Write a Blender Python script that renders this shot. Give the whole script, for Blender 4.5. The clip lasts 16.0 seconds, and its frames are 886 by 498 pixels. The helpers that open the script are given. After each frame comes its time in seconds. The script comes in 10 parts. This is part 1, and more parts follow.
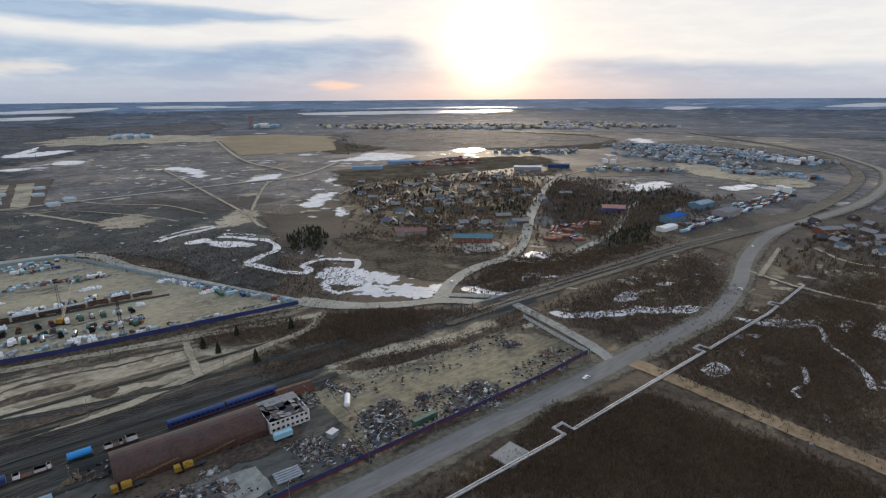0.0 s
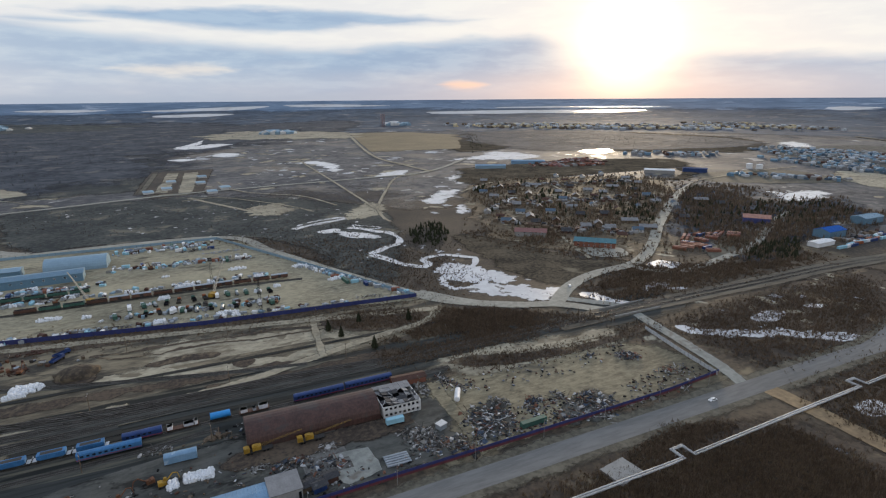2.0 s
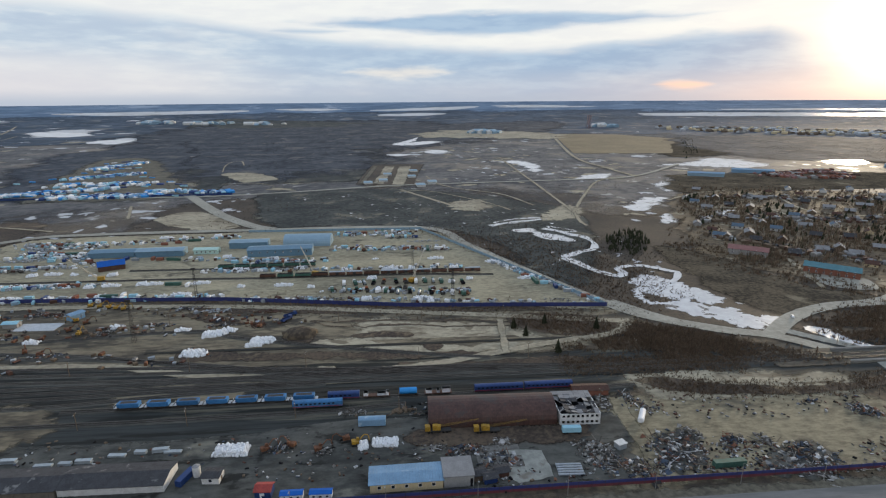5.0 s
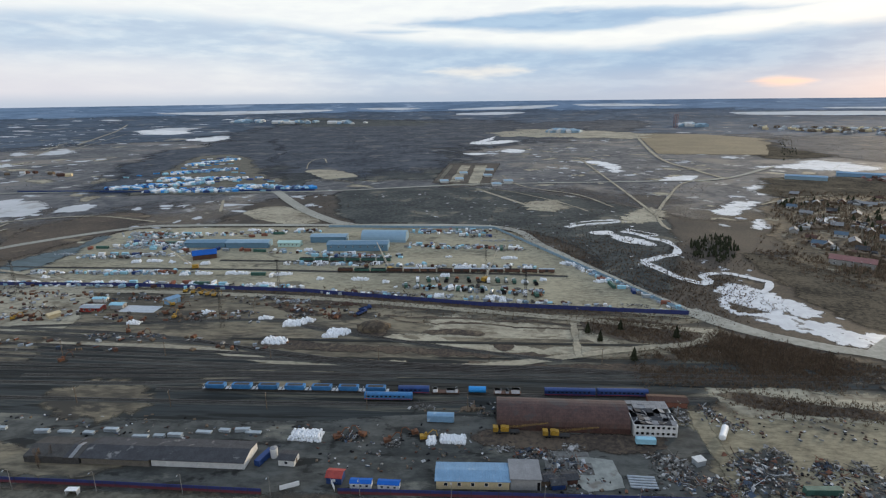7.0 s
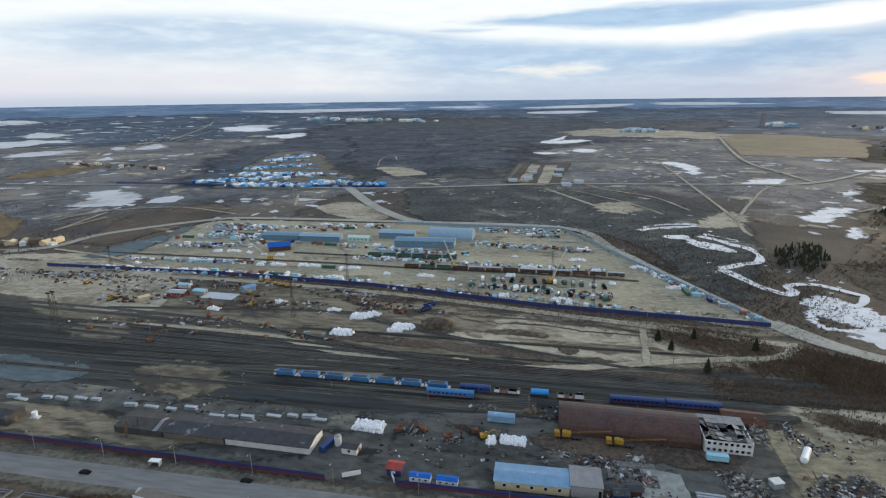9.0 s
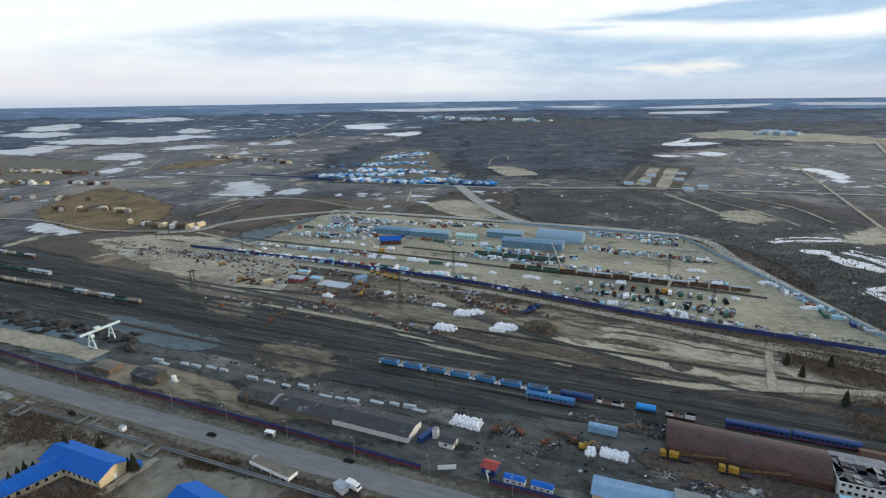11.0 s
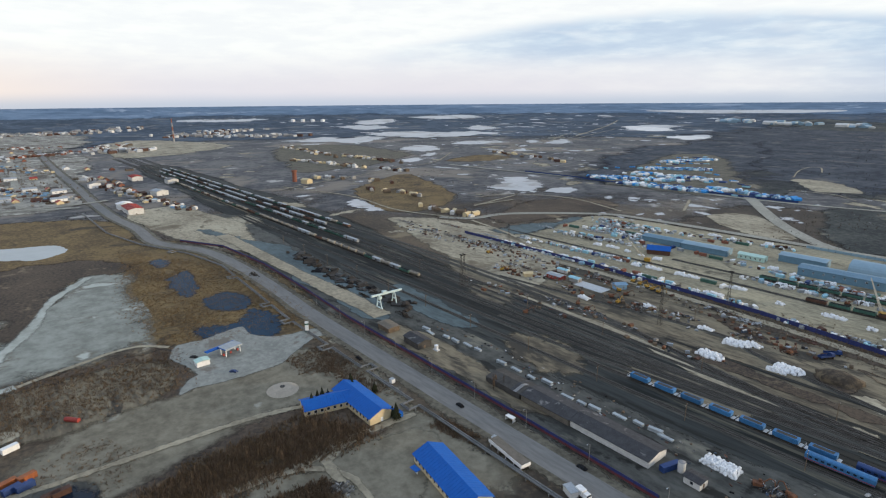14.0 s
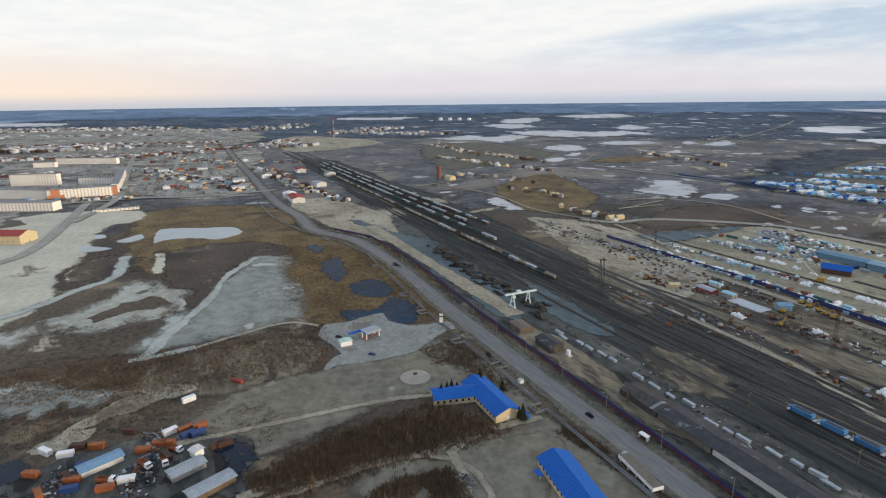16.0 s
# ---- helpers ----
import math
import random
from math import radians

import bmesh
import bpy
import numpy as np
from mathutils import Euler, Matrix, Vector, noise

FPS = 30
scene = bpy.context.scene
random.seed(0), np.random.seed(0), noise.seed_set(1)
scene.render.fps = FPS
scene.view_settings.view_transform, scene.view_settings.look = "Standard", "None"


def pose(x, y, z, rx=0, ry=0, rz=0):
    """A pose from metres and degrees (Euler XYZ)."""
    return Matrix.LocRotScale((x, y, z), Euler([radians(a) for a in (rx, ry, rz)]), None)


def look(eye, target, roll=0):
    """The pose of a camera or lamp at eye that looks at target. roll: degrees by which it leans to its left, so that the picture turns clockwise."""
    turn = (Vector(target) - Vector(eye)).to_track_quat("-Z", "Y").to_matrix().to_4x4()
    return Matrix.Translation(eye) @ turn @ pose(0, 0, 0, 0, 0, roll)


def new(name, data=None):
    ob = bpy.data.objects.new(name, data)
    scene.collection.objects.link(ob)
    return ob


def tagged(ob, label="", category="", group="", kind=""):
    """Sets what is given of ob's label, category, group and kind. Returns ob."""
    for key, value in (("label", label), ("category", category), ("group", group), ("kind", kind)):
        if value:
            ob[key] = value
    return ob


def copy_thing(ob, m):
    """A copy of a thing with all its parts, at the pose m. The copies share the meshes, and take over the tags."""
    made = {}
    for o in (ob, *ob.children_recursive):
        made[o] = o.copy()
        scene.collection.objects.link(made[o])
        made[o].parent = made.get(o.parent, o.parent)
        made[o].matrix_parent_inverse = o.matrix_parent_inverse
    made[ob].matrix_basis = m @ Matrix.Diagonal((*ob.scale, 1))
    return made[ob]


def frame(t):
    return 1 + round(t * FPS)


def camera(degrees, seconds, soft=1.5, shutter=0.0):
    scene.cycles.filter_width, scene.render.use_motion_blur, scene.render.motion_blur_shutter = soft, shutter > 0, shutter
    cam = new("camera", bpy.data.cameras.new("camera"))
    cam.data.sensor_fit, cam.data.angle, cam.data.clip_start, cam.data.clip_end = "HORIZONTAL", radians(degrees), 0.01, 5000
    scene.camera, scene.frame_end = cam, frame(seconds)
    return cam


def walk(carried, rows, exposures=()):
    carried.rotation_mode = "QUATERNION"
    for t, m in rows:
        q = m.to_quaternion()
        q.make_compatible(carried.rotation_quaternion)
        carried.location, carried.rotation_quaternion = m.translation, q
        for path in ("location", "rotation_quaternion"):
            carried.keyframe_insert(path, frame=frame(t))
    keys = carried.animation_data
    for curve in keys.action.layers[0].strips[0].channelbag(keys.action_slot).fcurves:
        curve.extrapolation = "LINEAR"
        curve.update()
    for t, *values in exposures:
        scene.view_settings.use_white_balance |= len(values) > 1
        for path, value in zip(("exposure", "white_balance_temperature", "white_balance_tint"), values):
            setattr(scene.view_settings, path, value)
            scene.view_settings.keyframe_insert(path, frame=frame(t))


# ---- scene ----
cam = camera(77.94, 16.0, soft=1.2)
H = 140.0
PATH = [
    (0.0, pose(0.0, 0.0, H, 74.37, 0.37, -38.12)),
    (0.5, pose(0.0, 0.0, H, 74.39, 0.40, -34.39)),
    (1.0, pose(0.0, 0.0, H, 74.44, 0.37, -29.98)),
    (1.5, pose(0.0, 0.0, H, 74.40, 0.37, -27.18)),
    (2.0, pose(0.0, 0.0, H, 74.37, 0.43, -25.35)),
    (2.5, pose(0.0, 0.0, H, 74.40, 0.43, -23.12)),
    (3.0, pose(0.0, 0.0, H, 74.45, 0.39, -19.26)),
    (3.5, pose(0.0, 0.0, H, 74.48, 0.38, -15.37)),
    (4.0, pose(0.0, 0.0, H, 74.54, 0.37, -11.67)),
    (4.5, pose(0.0, 0.0, H, 74.56, 0.38, -8.00)),
    (5.0, pose(0.0, 0.0, H, 74.58, 0.41, -4.65)),
    (5.2, pose(0.0, 0.0, H, 74.58, 0.45, -3.30)),
    (7.5, pose(0.0, 0.0, H, 74.53, 0.64, 4.74)),
    (8.0, pose(0.0, 0.0, H, 74.54, 0.59, 6.66)),
    (8.2, pose(0.0, 0.0, H, 74.54, 0.60, 7.45)),
    (10.3, pose(0.0, 0.0, H, 74.52, 0.77, 18.24)),
    (10.5, pose(0.0, 0.0, H, 74.56, 0.74, 20.01)),
    (11.0, pose(0.0, 0.0, H, 74.57, 0.71, 21.96)),
    (11.5, pose(0.0, 0.0, H, 74.59, 0.73, 23.41)),
    (12.0, pose(0.0, 0.0, H, 74.64, 0.69, 28.30)),
    (12.5, pose(0.0, 0.0, H, 74.66, 0.59, 34.28)),
    (13.0, pose(0.0, 0.0, H, 74.70, 0.51, 39.92)),
    (13.5, pose(0.0, 0.0, H, 74.75, 0.43, 45.12)),
    (14.0, pose(0.0, 0.0, H, 74.83, 0.45, 49.88)),
    (14.5, pose(0.0, 0.0, H, 74.86, 0.54, 54.04)),
    (15.0, pose(0.0, 0.0, H, 74.87, 0.54, 57.69)),
    (15.5, pose(0.0, 0.0, H, 74.88, 0.61, 61.22)),
    (16.0, pose(0.0, 0.0, H, 74.85, 0.64, 64.60)),
]
walk(cam, PATH, [(0.0, -0.13, 6480, 10), (4.0, -0.10, 6460, 8), (8.0, 0.09, 6300, 6), (11.0, 0.15, 6220, 5), (13.0, 0.14, 6280, 6), (16.0, 0.02, 6500, 8)])

# ---- light: low hazy sun behind broken cloud, bright overcast above ----
SUN_AZ, SUN_EL = radians(43.0), radians(5.0)   # azimuth from +y towards +x
SUN_DIR = Vector((math.sin(SUN_AZ) * math.cos(SUN_EL), math.cos(SUN_AZ) * math.cos(SUN_EL), math.sin(SUN_EL)))


def nodes_of(tree):
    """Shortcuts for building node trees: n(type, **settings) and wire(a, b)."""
    def n(kind, **kw):
        nd = tree.nodes.new(kind)
        for k, v in kw.items():
            if k == "inp":
                for key, val in v.items():
                    nd.inputs[key].default_value = val
            else:
                setattr(nd, k, v)
        return nd

    def wire(a, b):
        tree.links.new(a, b)
    return n, wire


def make_world():
    w = bpy.data.worlds.new("sky")
    scene.world = w
    w.use_nodes = True
    t = w.node_tree
    t.nodes.clear()
    n, wire = nodes_of(t)

    def math_(op, a, b=None, c=None, clamp=False):
        m = n("ShaderNodeMath", operation=op, use_clamp=clamp)
        for i, v in enumerate((a, b, c)):
            if v is None:
                continue
            if isinstance(v, (int, float)):
                m.inputs[i].default_value = v
            else:
                wire(v, m.inputs[i])
        return m.outputs[0]

    def mix(f, a, b, blend="MIX"):
        m = n("ShaderNodeMix", data_type="RGBA", blend_type=blend)
        if isinstance(f, (int, float)):
            m.inputs[0].default_value = f
        else:
            wire(f, m.inputs[0])
        for i, v in ((6, a), (7, b)):
            if isinstance(v, tuple):
                m.inputs[i].default_value = (*v, 1)
            else:
                wire(v, m.inputs[i])
        return m.outputs[2]

    def ramp(v, lo, hi):
        r = n("ShaderNodeMapRange", interpolation_type="SMOOTHSTEP", inp={1: lo, 2: hi})
        wire(v, r.inputs[0])
        return r.outputs[0]

    tc = n("ShaderNodeTexCoord")
    d = tc.outputs["Generated"]
    sep = n("ShaderNodeSeparateXYZ")
    wire(d, sep.inputs[0])
    el = math_("MULTIPLY", math_("ARCSINE", sep.outputs[2]), 57.2958)
    sky = n("ShaderNodeTexSky", sky_type="NISHITA", sun_disc=False, sun_elevation=SUN_EL, sun_rotation=SUN_AZ)
    dot = n("ShaderNodeVectorMath", operation="DOT_PRODUCT")
    wire(d, dot.inputs[0])
    dot.inputs[1].default_value = SUN_DIR
    toward = dot.outputs["Value"]

    def streaks(scale, flat, detail, seed):
        mp = n("ShaderNodeMapping", inp={"Scale": (scale, scale, scale * flat), "Location": (seed, seed * 0.7, seed * 0.3)})
        wire(d, mp.inputs[0])
        nz = n("ShaderNodeTexNoise", inp={"Scale": 1.0, "Detail": detail, "Roughness": 0.58})
        wire(mp.outputs[0], nz.inputs[0])
        return nz.outputs[0]

    def lens(az0, az1, height, thick, frayed):
        """A flat cloud between two azimuths, thinning to its tips."""
        mid, half = (az0 + az1) / 2, (az1 - az0) / 2
        u = math_("ABSOLUTE", math_("MULTIPLY", math_("SUBTRACT", az, mid), 1 / half))
        h = math_("MULTIPLY", math_("SUBTRACT", 1.0, math_("POWER", u, 2.0)), thick)
        off = math_("ABSOLUTE", math_("SUBTRACT", math_("ADD", el, math_("MULTIPLY_ADD", wide, 1.2, -0.6)), height))
        v = math_("ADD", math_("SUBTRACT", h, off), math_("MULTIPLY_ADD", fine, frayed, -0.5 * frayed))
        return ramp(v, -0.25, 0.6)

    az = math_("MULTIPLY", math_("ARCTAN2", sep.outputs[0], sep.outputs[1]), 57.2958)
    wide = streaks(5.0, 5.0, 3.0, 3.1)
    fine = streaks(13.0, 5.0, 5.0, 8.7)
    # height (red, tenths of 10 degrees) and density (green) of the cloud bank round the horizon
    bank_shape = n("ShaderNodeValToRGB")
    stops = ((-115, 0.0, 0.0), (-95, 0.05, 0.10), (-75, 0.16, 0.10), (-58, 0.40, 0.16), (-46, 0.62, 0.42), (-39, 0.70, 0.62), (-29, 0.73, 0.58), (-18, 0.67, 0.60), (-9, 0.56, 0.72), (8, 0.43, 0.84),
             (17, 0.44, 0.95), (25, 0.51, 1.0), (34, 0.55, 1.0), (38.0, 0.46, 0.9), (41.5, 0.32, 0.7), (46, 0.33, 0.85), (54, 0.33, 0.9), (62, 0.27, 0.9), (75, 0.20, 0.7), (110, 0.0, 0.0))
    for i, (a_, h_, c_) in enumerate(stops):
        e = bank_shape.color_ramp.elements[i] if i < 2 else bank_shape.color_ramp.elements.new((a_ + 120) / 240)
        e.position, e.color = (a_ + 120) / 240, (h_, c_, 0, 1)
    wire(math_("MULTIPLY_ADD", az, 1 / 240, 0.5), bank_shape.inputs[0])
    parts = n("ShaderNodeSeparateColor")
    wire(bank_shape.outputs[0], parts.inputs[0])
    edge = math_("ADD", math_("MULTIPLY", parts.outputs[0], 10.0), math_("ADD", math_("MULTIPLY_ADD", wide, 1.3, -0.25), math_("MULTIPLY_ADD", fine, 1.3, -0.65)))
    bank = math_("MULTIPLY", ramp(math_("SUBTRACT", edge, el), -0.35, 0.95), parts.outputs[1])
    west = ramp(az, 12.0, -25.0)
    # paler gaps inside the bank, more of them away from the sun
    gaps = math_("MULTIPLY", ramp(wide, 0.52, 0.66), math_("MULTIPLY_ADD", west, 0.22, 0.10))
    gaps = math_("ADD", gaps, math_("MULTIPLY", ramp(fine, 0.52, 0.66), math_("MULTIPLY_ADD", west, 0.12, 0.02)))
    bank = math_("MULTIPLY", bank, math_("SUBTRACT", 1.0, gaps), clamp=True)
    thin = math_("MULTIPLY", ramp(az, -8.0, -30.0), math_("MULTIPLY", ramp(math_("ADD", el, math_("MULTIPLY_ADD", wide, 2.0, -1.0)), 4.6, 2.6), 0.72))
    bank = math_("MULTIPLY", bank, math_("SUBTRACT", 1.0, thin))
    cover = math_("MAXIMUM", bank, math_("MULTIPLY", lens(-10.0, 29.0, 7.0, 1.0, 1.3), 0.88))
    cover = math_("MAXIMUM", cover, math_("MULTIPLY", lens(-13.0, -4.5, 6.2, 0.35, 0.5), 0.8))
    low = ramp(el, 3.2, 0.6)
    bright = mix(ramp(el, 9.0, 45.0), mix(ramp(fine, 0.35, 0.65), (0.735, 0.735, 0.75), (0.79, 0.785, 0.775)), (0.54, 0.645, 0.83))
    cloud = mix(ramp(fine, 0.36, 0.64), (0.235, 0.365, 0.555), (0.315, 0.445, 0.615))
    cloud = mix(math_("MULTIPLY", low, math_("MULTIPLY_ADD", wide, 0.8, 0.15), clamp=True), cloud, (0.47, 0.50, 0.585))
    glow = ramp(toward, 0.986, 0.9994)
    cover = math_("MULTIPLY", cover, math_("SUBTRACT", 1.0, math_("MULTIPLY", glow, math_("MULTIPLY", ramp(el, 1.5, 5.0), 0.8))))
    veil = mix(cover, bright, cloud)
    # pinkish air over the west, peach towards the south-west
    veil = mix(math_("MULTIPLY", ramp(az, 0.0, -50.0), math_("MULTIPLY", ramp(el, 5.4, 1.0), 0.80)), veil, (0.61, 0.575, 0.63))
    veil = mix(math_("MULTIPLY", ramp(az, -72.0, -102.0), math_("MULTIPLY", ramp(el, 6.0, 0.2), 0.9)), veil, (0.86, 0.70, 0.57))
    veil = mix(math_("MULTIPLY", lens(24.8, 30.0, 1.05, 0.5, 0.8), 0.8), veil, (0.84, 0.58, 0.48))
    veil = mix(math_("MULTIPLY", lens(-5.0, 6.0, 2.5, 0.55, 1.4), 0.6), veil, (0.84, 0.76, 0.68))
    veil = mix(math_("MULTIPLY", ramp(el, 1.1, -0.35), 0.72), veil, (0.37, 0.435, 0.54))
    veil = mix(math_("MULTIPLY", math_("POWER", math_("MAXIMUM", toward, 0.0), 520.0), 0.8, clamp=True), veil, (2.6, 2.1, 1.5))
    clear = mix(1.0, sky.outputs[0], (0.07, 0.07, 0.07), "MULTIPLY")
    total = mix(0.9, clear, veil)
    below = ramp(el, -0.3, -0.9)
    total = mix(below, total, (0.20, 0.22, 0.26))
    bg = n("ShaderNodeBackground", inp={1: 1.3})
    wire(total, bg.inputs[0])
    out = n("ShaderNodeOutputWorld")
    wire(bg.outputs[0], out.inputs[0])


make_world()
sun = new("sun", bpy.data.lights.new("sun", "SUN"))
sun.data.energy, sun.data.angle, sun.data.color = 3.6, radians(8), (1.0, 0.80, 0.56)
sun.matrix_world = look((0, 0, 300), Vector((0, 0, 300)) - SUN_DIR)
scene.view_settings.exposure = 0.0

# ---- materials ----
def material(name, base, dark=None, rough=0.9, scale=0.05, fine=1.2, amount=0.6, metal=0.0, bump=0.0, soft=False, spots=None,
             spot_scale=0.02, spot_at=0.55, spot_width=0.08, vary=0.0, spec=0.3, stretch=(1, 1, 1), spots2=None, spot2_scale=0.1, spot2_at=0.62, island=(), hard=False):
    """A surface of two mixed colours at two scales; spots: a third colour in patches; soft: fades out at the edge attribute."""
    m = bpy.data.materials.new(name)
    m.use_nodes = True
    t = m.node_tree
    t.nodes.clear()
    n, wire = nodes_of(t)
    out = n("ShaderNodeOutputMaterial")
    bsdf = n("ShaderNodeBsdfPrincipled", inp={"Roughness": rough, "Metallic": metal, "Specular IOR Level": spec})
    geo = n("ShaderNodeNewGeometry")
    pos = n("ShaderNodeMapping", inp={"Scale": stretch})
    wire(geo.outputs["Position"], pos.inputs[0])

    def noise_(sc, detail=6.0, rgh=0.6, w=0.0):
        z = n("ShaderNodeTexNoise", inp={"Scale": sc, "Detail": detail, "Roughness": rgh, "Distortion": w})
        wire(pos.outputs[0], z.inputs[0])
        return z.outputs[0]

    def ramp(v, lo, hi):
        r = n("ShaderNodeMapRange", interpolation_type="SMOOTHSTEP", inp={1: lo, 2: hi})
        wire(v, r.inputs[0])
        return r.outputs[0]

    def mix(f, a, b):
        x = n("ShaderNodeMix", data_type="RGBA")
        if isinstance(f, (int, float)):
            x.inputs[0].default_value = f
        else:
            wire(f, x.inputs[0])
        for i, v in ((6, a), (7, b)):
            if isinstance(v, tuple):
                x.inputs[i].default_value = (*v, 1)
            else:
                wire(v, x.inputs[i])
        return x.outputs[2]

    dark = dark or tuple(c * 0.6 for c in base)
    a = noise_(scale)
    b = noise_(fine, 4.0, 0.7)
    s = n("ShaderNodeMath", operation="MULTIPLY_ADD", inp={1: 0.55, 2: 0.0})
    wire(b, s.inputs[0])
    s2 = n("ShaderNodeMath", operation="MULTIPLY_ADD", inp={1: 0.45})
    wire(a, s2.inputs[0])
    wire(s.outputs[0], s2.inputs[2])
    f = ramp(s2.outputs[0], 0.5 - 0.17 * amount, 0.5 + 0.17 * amount)
    col = mix(f, dark, base)
    if spots:
        col = mix(ramp(noise_(spot_scale, 8.0, 0.65, 0.4), spot_at, spot_at + spot_width), col, spots)
    if spots2:
        col = mix(ramp(noise_(spot2_scale, 7.0, 0.6, 0.3), spot2_at, spot2_at + 0.06), col, spots2)
    if island:
        ramp_ = n("ShaderNodeValToRGB")
        ramp_.color_ramp.interpolation = "CONSTANT"
        for i, c in enumerate(island):
            e = ramp_.color_ramp.elements[i] if i < 2 else ramp_.color_ramp.elements.new(i / len(island))
            e.position, e.color = i / len(island), (*c, 1)
        wire(geo.outputs["Random Per Island"], ramp_.inputs[0])
        x = n("ShaderNodeMix", data_type="RGBA", blend_type="MULTIPLY")
        x.inputs[0].default_value = 1.0
        wire(ramp_.outputs[0], x.inputs[6])
        wire(col, x.inputs[7])
        col = x.outputs[2]
    if vary:
        info = n("ShaderNodeObjectInfo")
        hsv = n("ShaderNodeHueSaturation")
        r = n("ShaderNodeMapRange", inp={3: 1 - vary, 4: 1 + vary})
        wire(info.outputs["Random"], r.inputs[0])
        wire(r.outputs[0], hsv.inputs["Value"])
        wire(col, hsv.inputs["Color"])
        col = hsv.outputs[0]
    wire(col, bsdf.inputs["Base Color"])
    if bump:
        bp = n("ShaderNodeBump", inp={"Strength": bump, "Distance": 0.3})
        wire(b, bp.inputs["Height"])
        wire(bp.outputs[0], bsdf.inputs["Normal"])
    surface = bsdf.outputs[0]
    if soft:
        at = n("ShaderNodeAttribute", attribute_name="edge")
        e1 = noise_(0.035 if soft is True else soft, 9.0, 0.62, 0.5)
        e4 = noise_(0.35, 5.0, 0.7)
        e2 = n("ShaderNodeMath", operation="MULTIPLY_ADD", inp={1: 2.6})
        wire(e1, e2.inputs[0])
        e5 = n("ShaderNodeMath", operation="MULTIPLY_ADD", inp={1: 1.1})
        wire(e4, e5.inputs[0])
        e3 = n("ShaderNodeMath", operation="MULTIPLY_ADD", inp={1: 1.7, 2: -1.85})
        wire(at.outputs["Fac"], e3.inputs[0])
        wire(e3.outputs[0], e5.inputs[2])
        wire(e5.outputs[0], e2.inputs[2])
        alpha = ramp(e2.outputs[0], 0.25, 1.15 if hard is False else 0.85)
        tr = n("ShaderNodeBsdfTransparent")
        ms = n("ShaderNodeMixShader")
        wire(alpha, ms.inputs[0])
        wire(tr.outputs[0], ms.inputs[1])
        wire(surface, ms.inputs[2])
        surface = ms.outputs[0]
    wire(surface, out.inputs[0])
    return m




def earth(name, base, dark=None, **kw):
    """Ground cover: warm, slightly olive earth tones."""
    gain = 1.32 if max(base) < 0.13 and "yard" not in name else 1.08
    kw.setdefault("spec", 0.12)
    kw.setdefault("rough", 0.8)

    def tone(c):
        return (c[0] * 0.95 * gain, c[1] * gain, c[2] * 0.95 * gain)
    for k in ("spots", "spots2"):
        if k in kw:
            kw[k] = tone(kw[k])
    return material(name, tone(base), tone(dark) if dark else None, **kw)


M = {}
M["scrub"] = earth("tundra_scrub", (0.094, 0.068, 0.049), (0.032, 0.025, 0.021), scale=0.01, fine=0.3, amount=0.6, spots=(0.150, 0.115, 0.078), spot_scale=0.018,
                      spot_at=0.55, spot_width=0.12, spots2=(0.29, 0.25, 0.20), spot2_scale=0.03, spot2_at=0.65)
# Forest colour with blue air haze mixed into base and spots.
M["distance"] = material("haze_tinted_forest", (0.070, 0.094, 0.128), (0.030, 0.045, 0.066), spec=0.08, rough=0.85, scale=0.0035, fine=0.022, amount=0.5, soft=0.004, spots=(0.135, 0.135, 0.138), spot_scale=0.006, spot_at=0.54, spot_width=0.10, spots2=(0.27, 0.275, 0.29), spot2_scale=0.012, spot2_at=0.635)
# Outer ring painted pale blue to imitate haze at the horizon.
M["rim"] = material("haze_painted_rim", (0.155, 0.215, 0.295), (0.085, 0.130, 0.195), spec=0.05, scale=0.002, fine=0.008, amount=0.9, soft=0.003, spots=(0.26, 0.31, 0.38), spot_scale=0.003, spot_at=0.58)
# Bluish dark tone stands in for air haze over the middle distance.
M["heath"] = material("haze_tinted_heath", (0.125, 0.119, 0.117), (0.040, 0.043, 0.050), spec=0.16, rough=0.75, scale=0.008, fine=0.06, amount=0.48, soft=0.006, spots=(0.178, 0.153, 0.126), spot_scale=0.005,
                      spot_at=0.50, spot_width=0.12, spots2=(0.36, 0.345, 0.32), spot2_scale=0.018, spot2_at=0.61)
M["brush"] = earth("dark_brush", (0.080, 0.057, 0.043), (0.026, 0.020, 0.018), scale=0.014, fine=0.45, amount=0.7, soft=True, spots=(0.125, 0.092, 0.064), spot_scale=0.03, spot_at=0.56)
# Dark wood floor with a blue cast added for distance haze.
M["wood_ground"] = material("haze_tinted_wood_floor", (0.070, 0.078, 0.092), (0.024, 0.031, 0.043), spec=0.08, scale=0.010, fine=0.05, amount=0.48, soft=0.008, spots=(0.115, 0.112, 0.108), spot_scale=0.012, spot_at=0.56, spot_width=0.08, spots2=(0.27, 0.25, 0.225), spot2_scale=0.02, spot2_at=0.66)
M["drygrass"] = earth("dry_grass", (0.19, 0.125, 0.060), (0.060, 0.040, 0.024), scale=0.03, fine=0.3, amount=0.8, soft=True, spots=(0.05, 0.036, 0.026), spot_scale=0.02, spot_at=0.57)
M["sand"] = earth("pale_sand", (0.37, 0.315, 0.245), (0.19, 0.155, 0.118), scale=0.022, fine=0.25, amount=0.75, soft=True, stretch=(0.6, 1, 1), spots=(0.125, 0.096, 0.070), spot_scale=0.03, spot_at=0.53, spot_width=0.12, spots2=(0.15, 0.12, 0.09), spot2_scale=0.1, spot2_at=0.58)
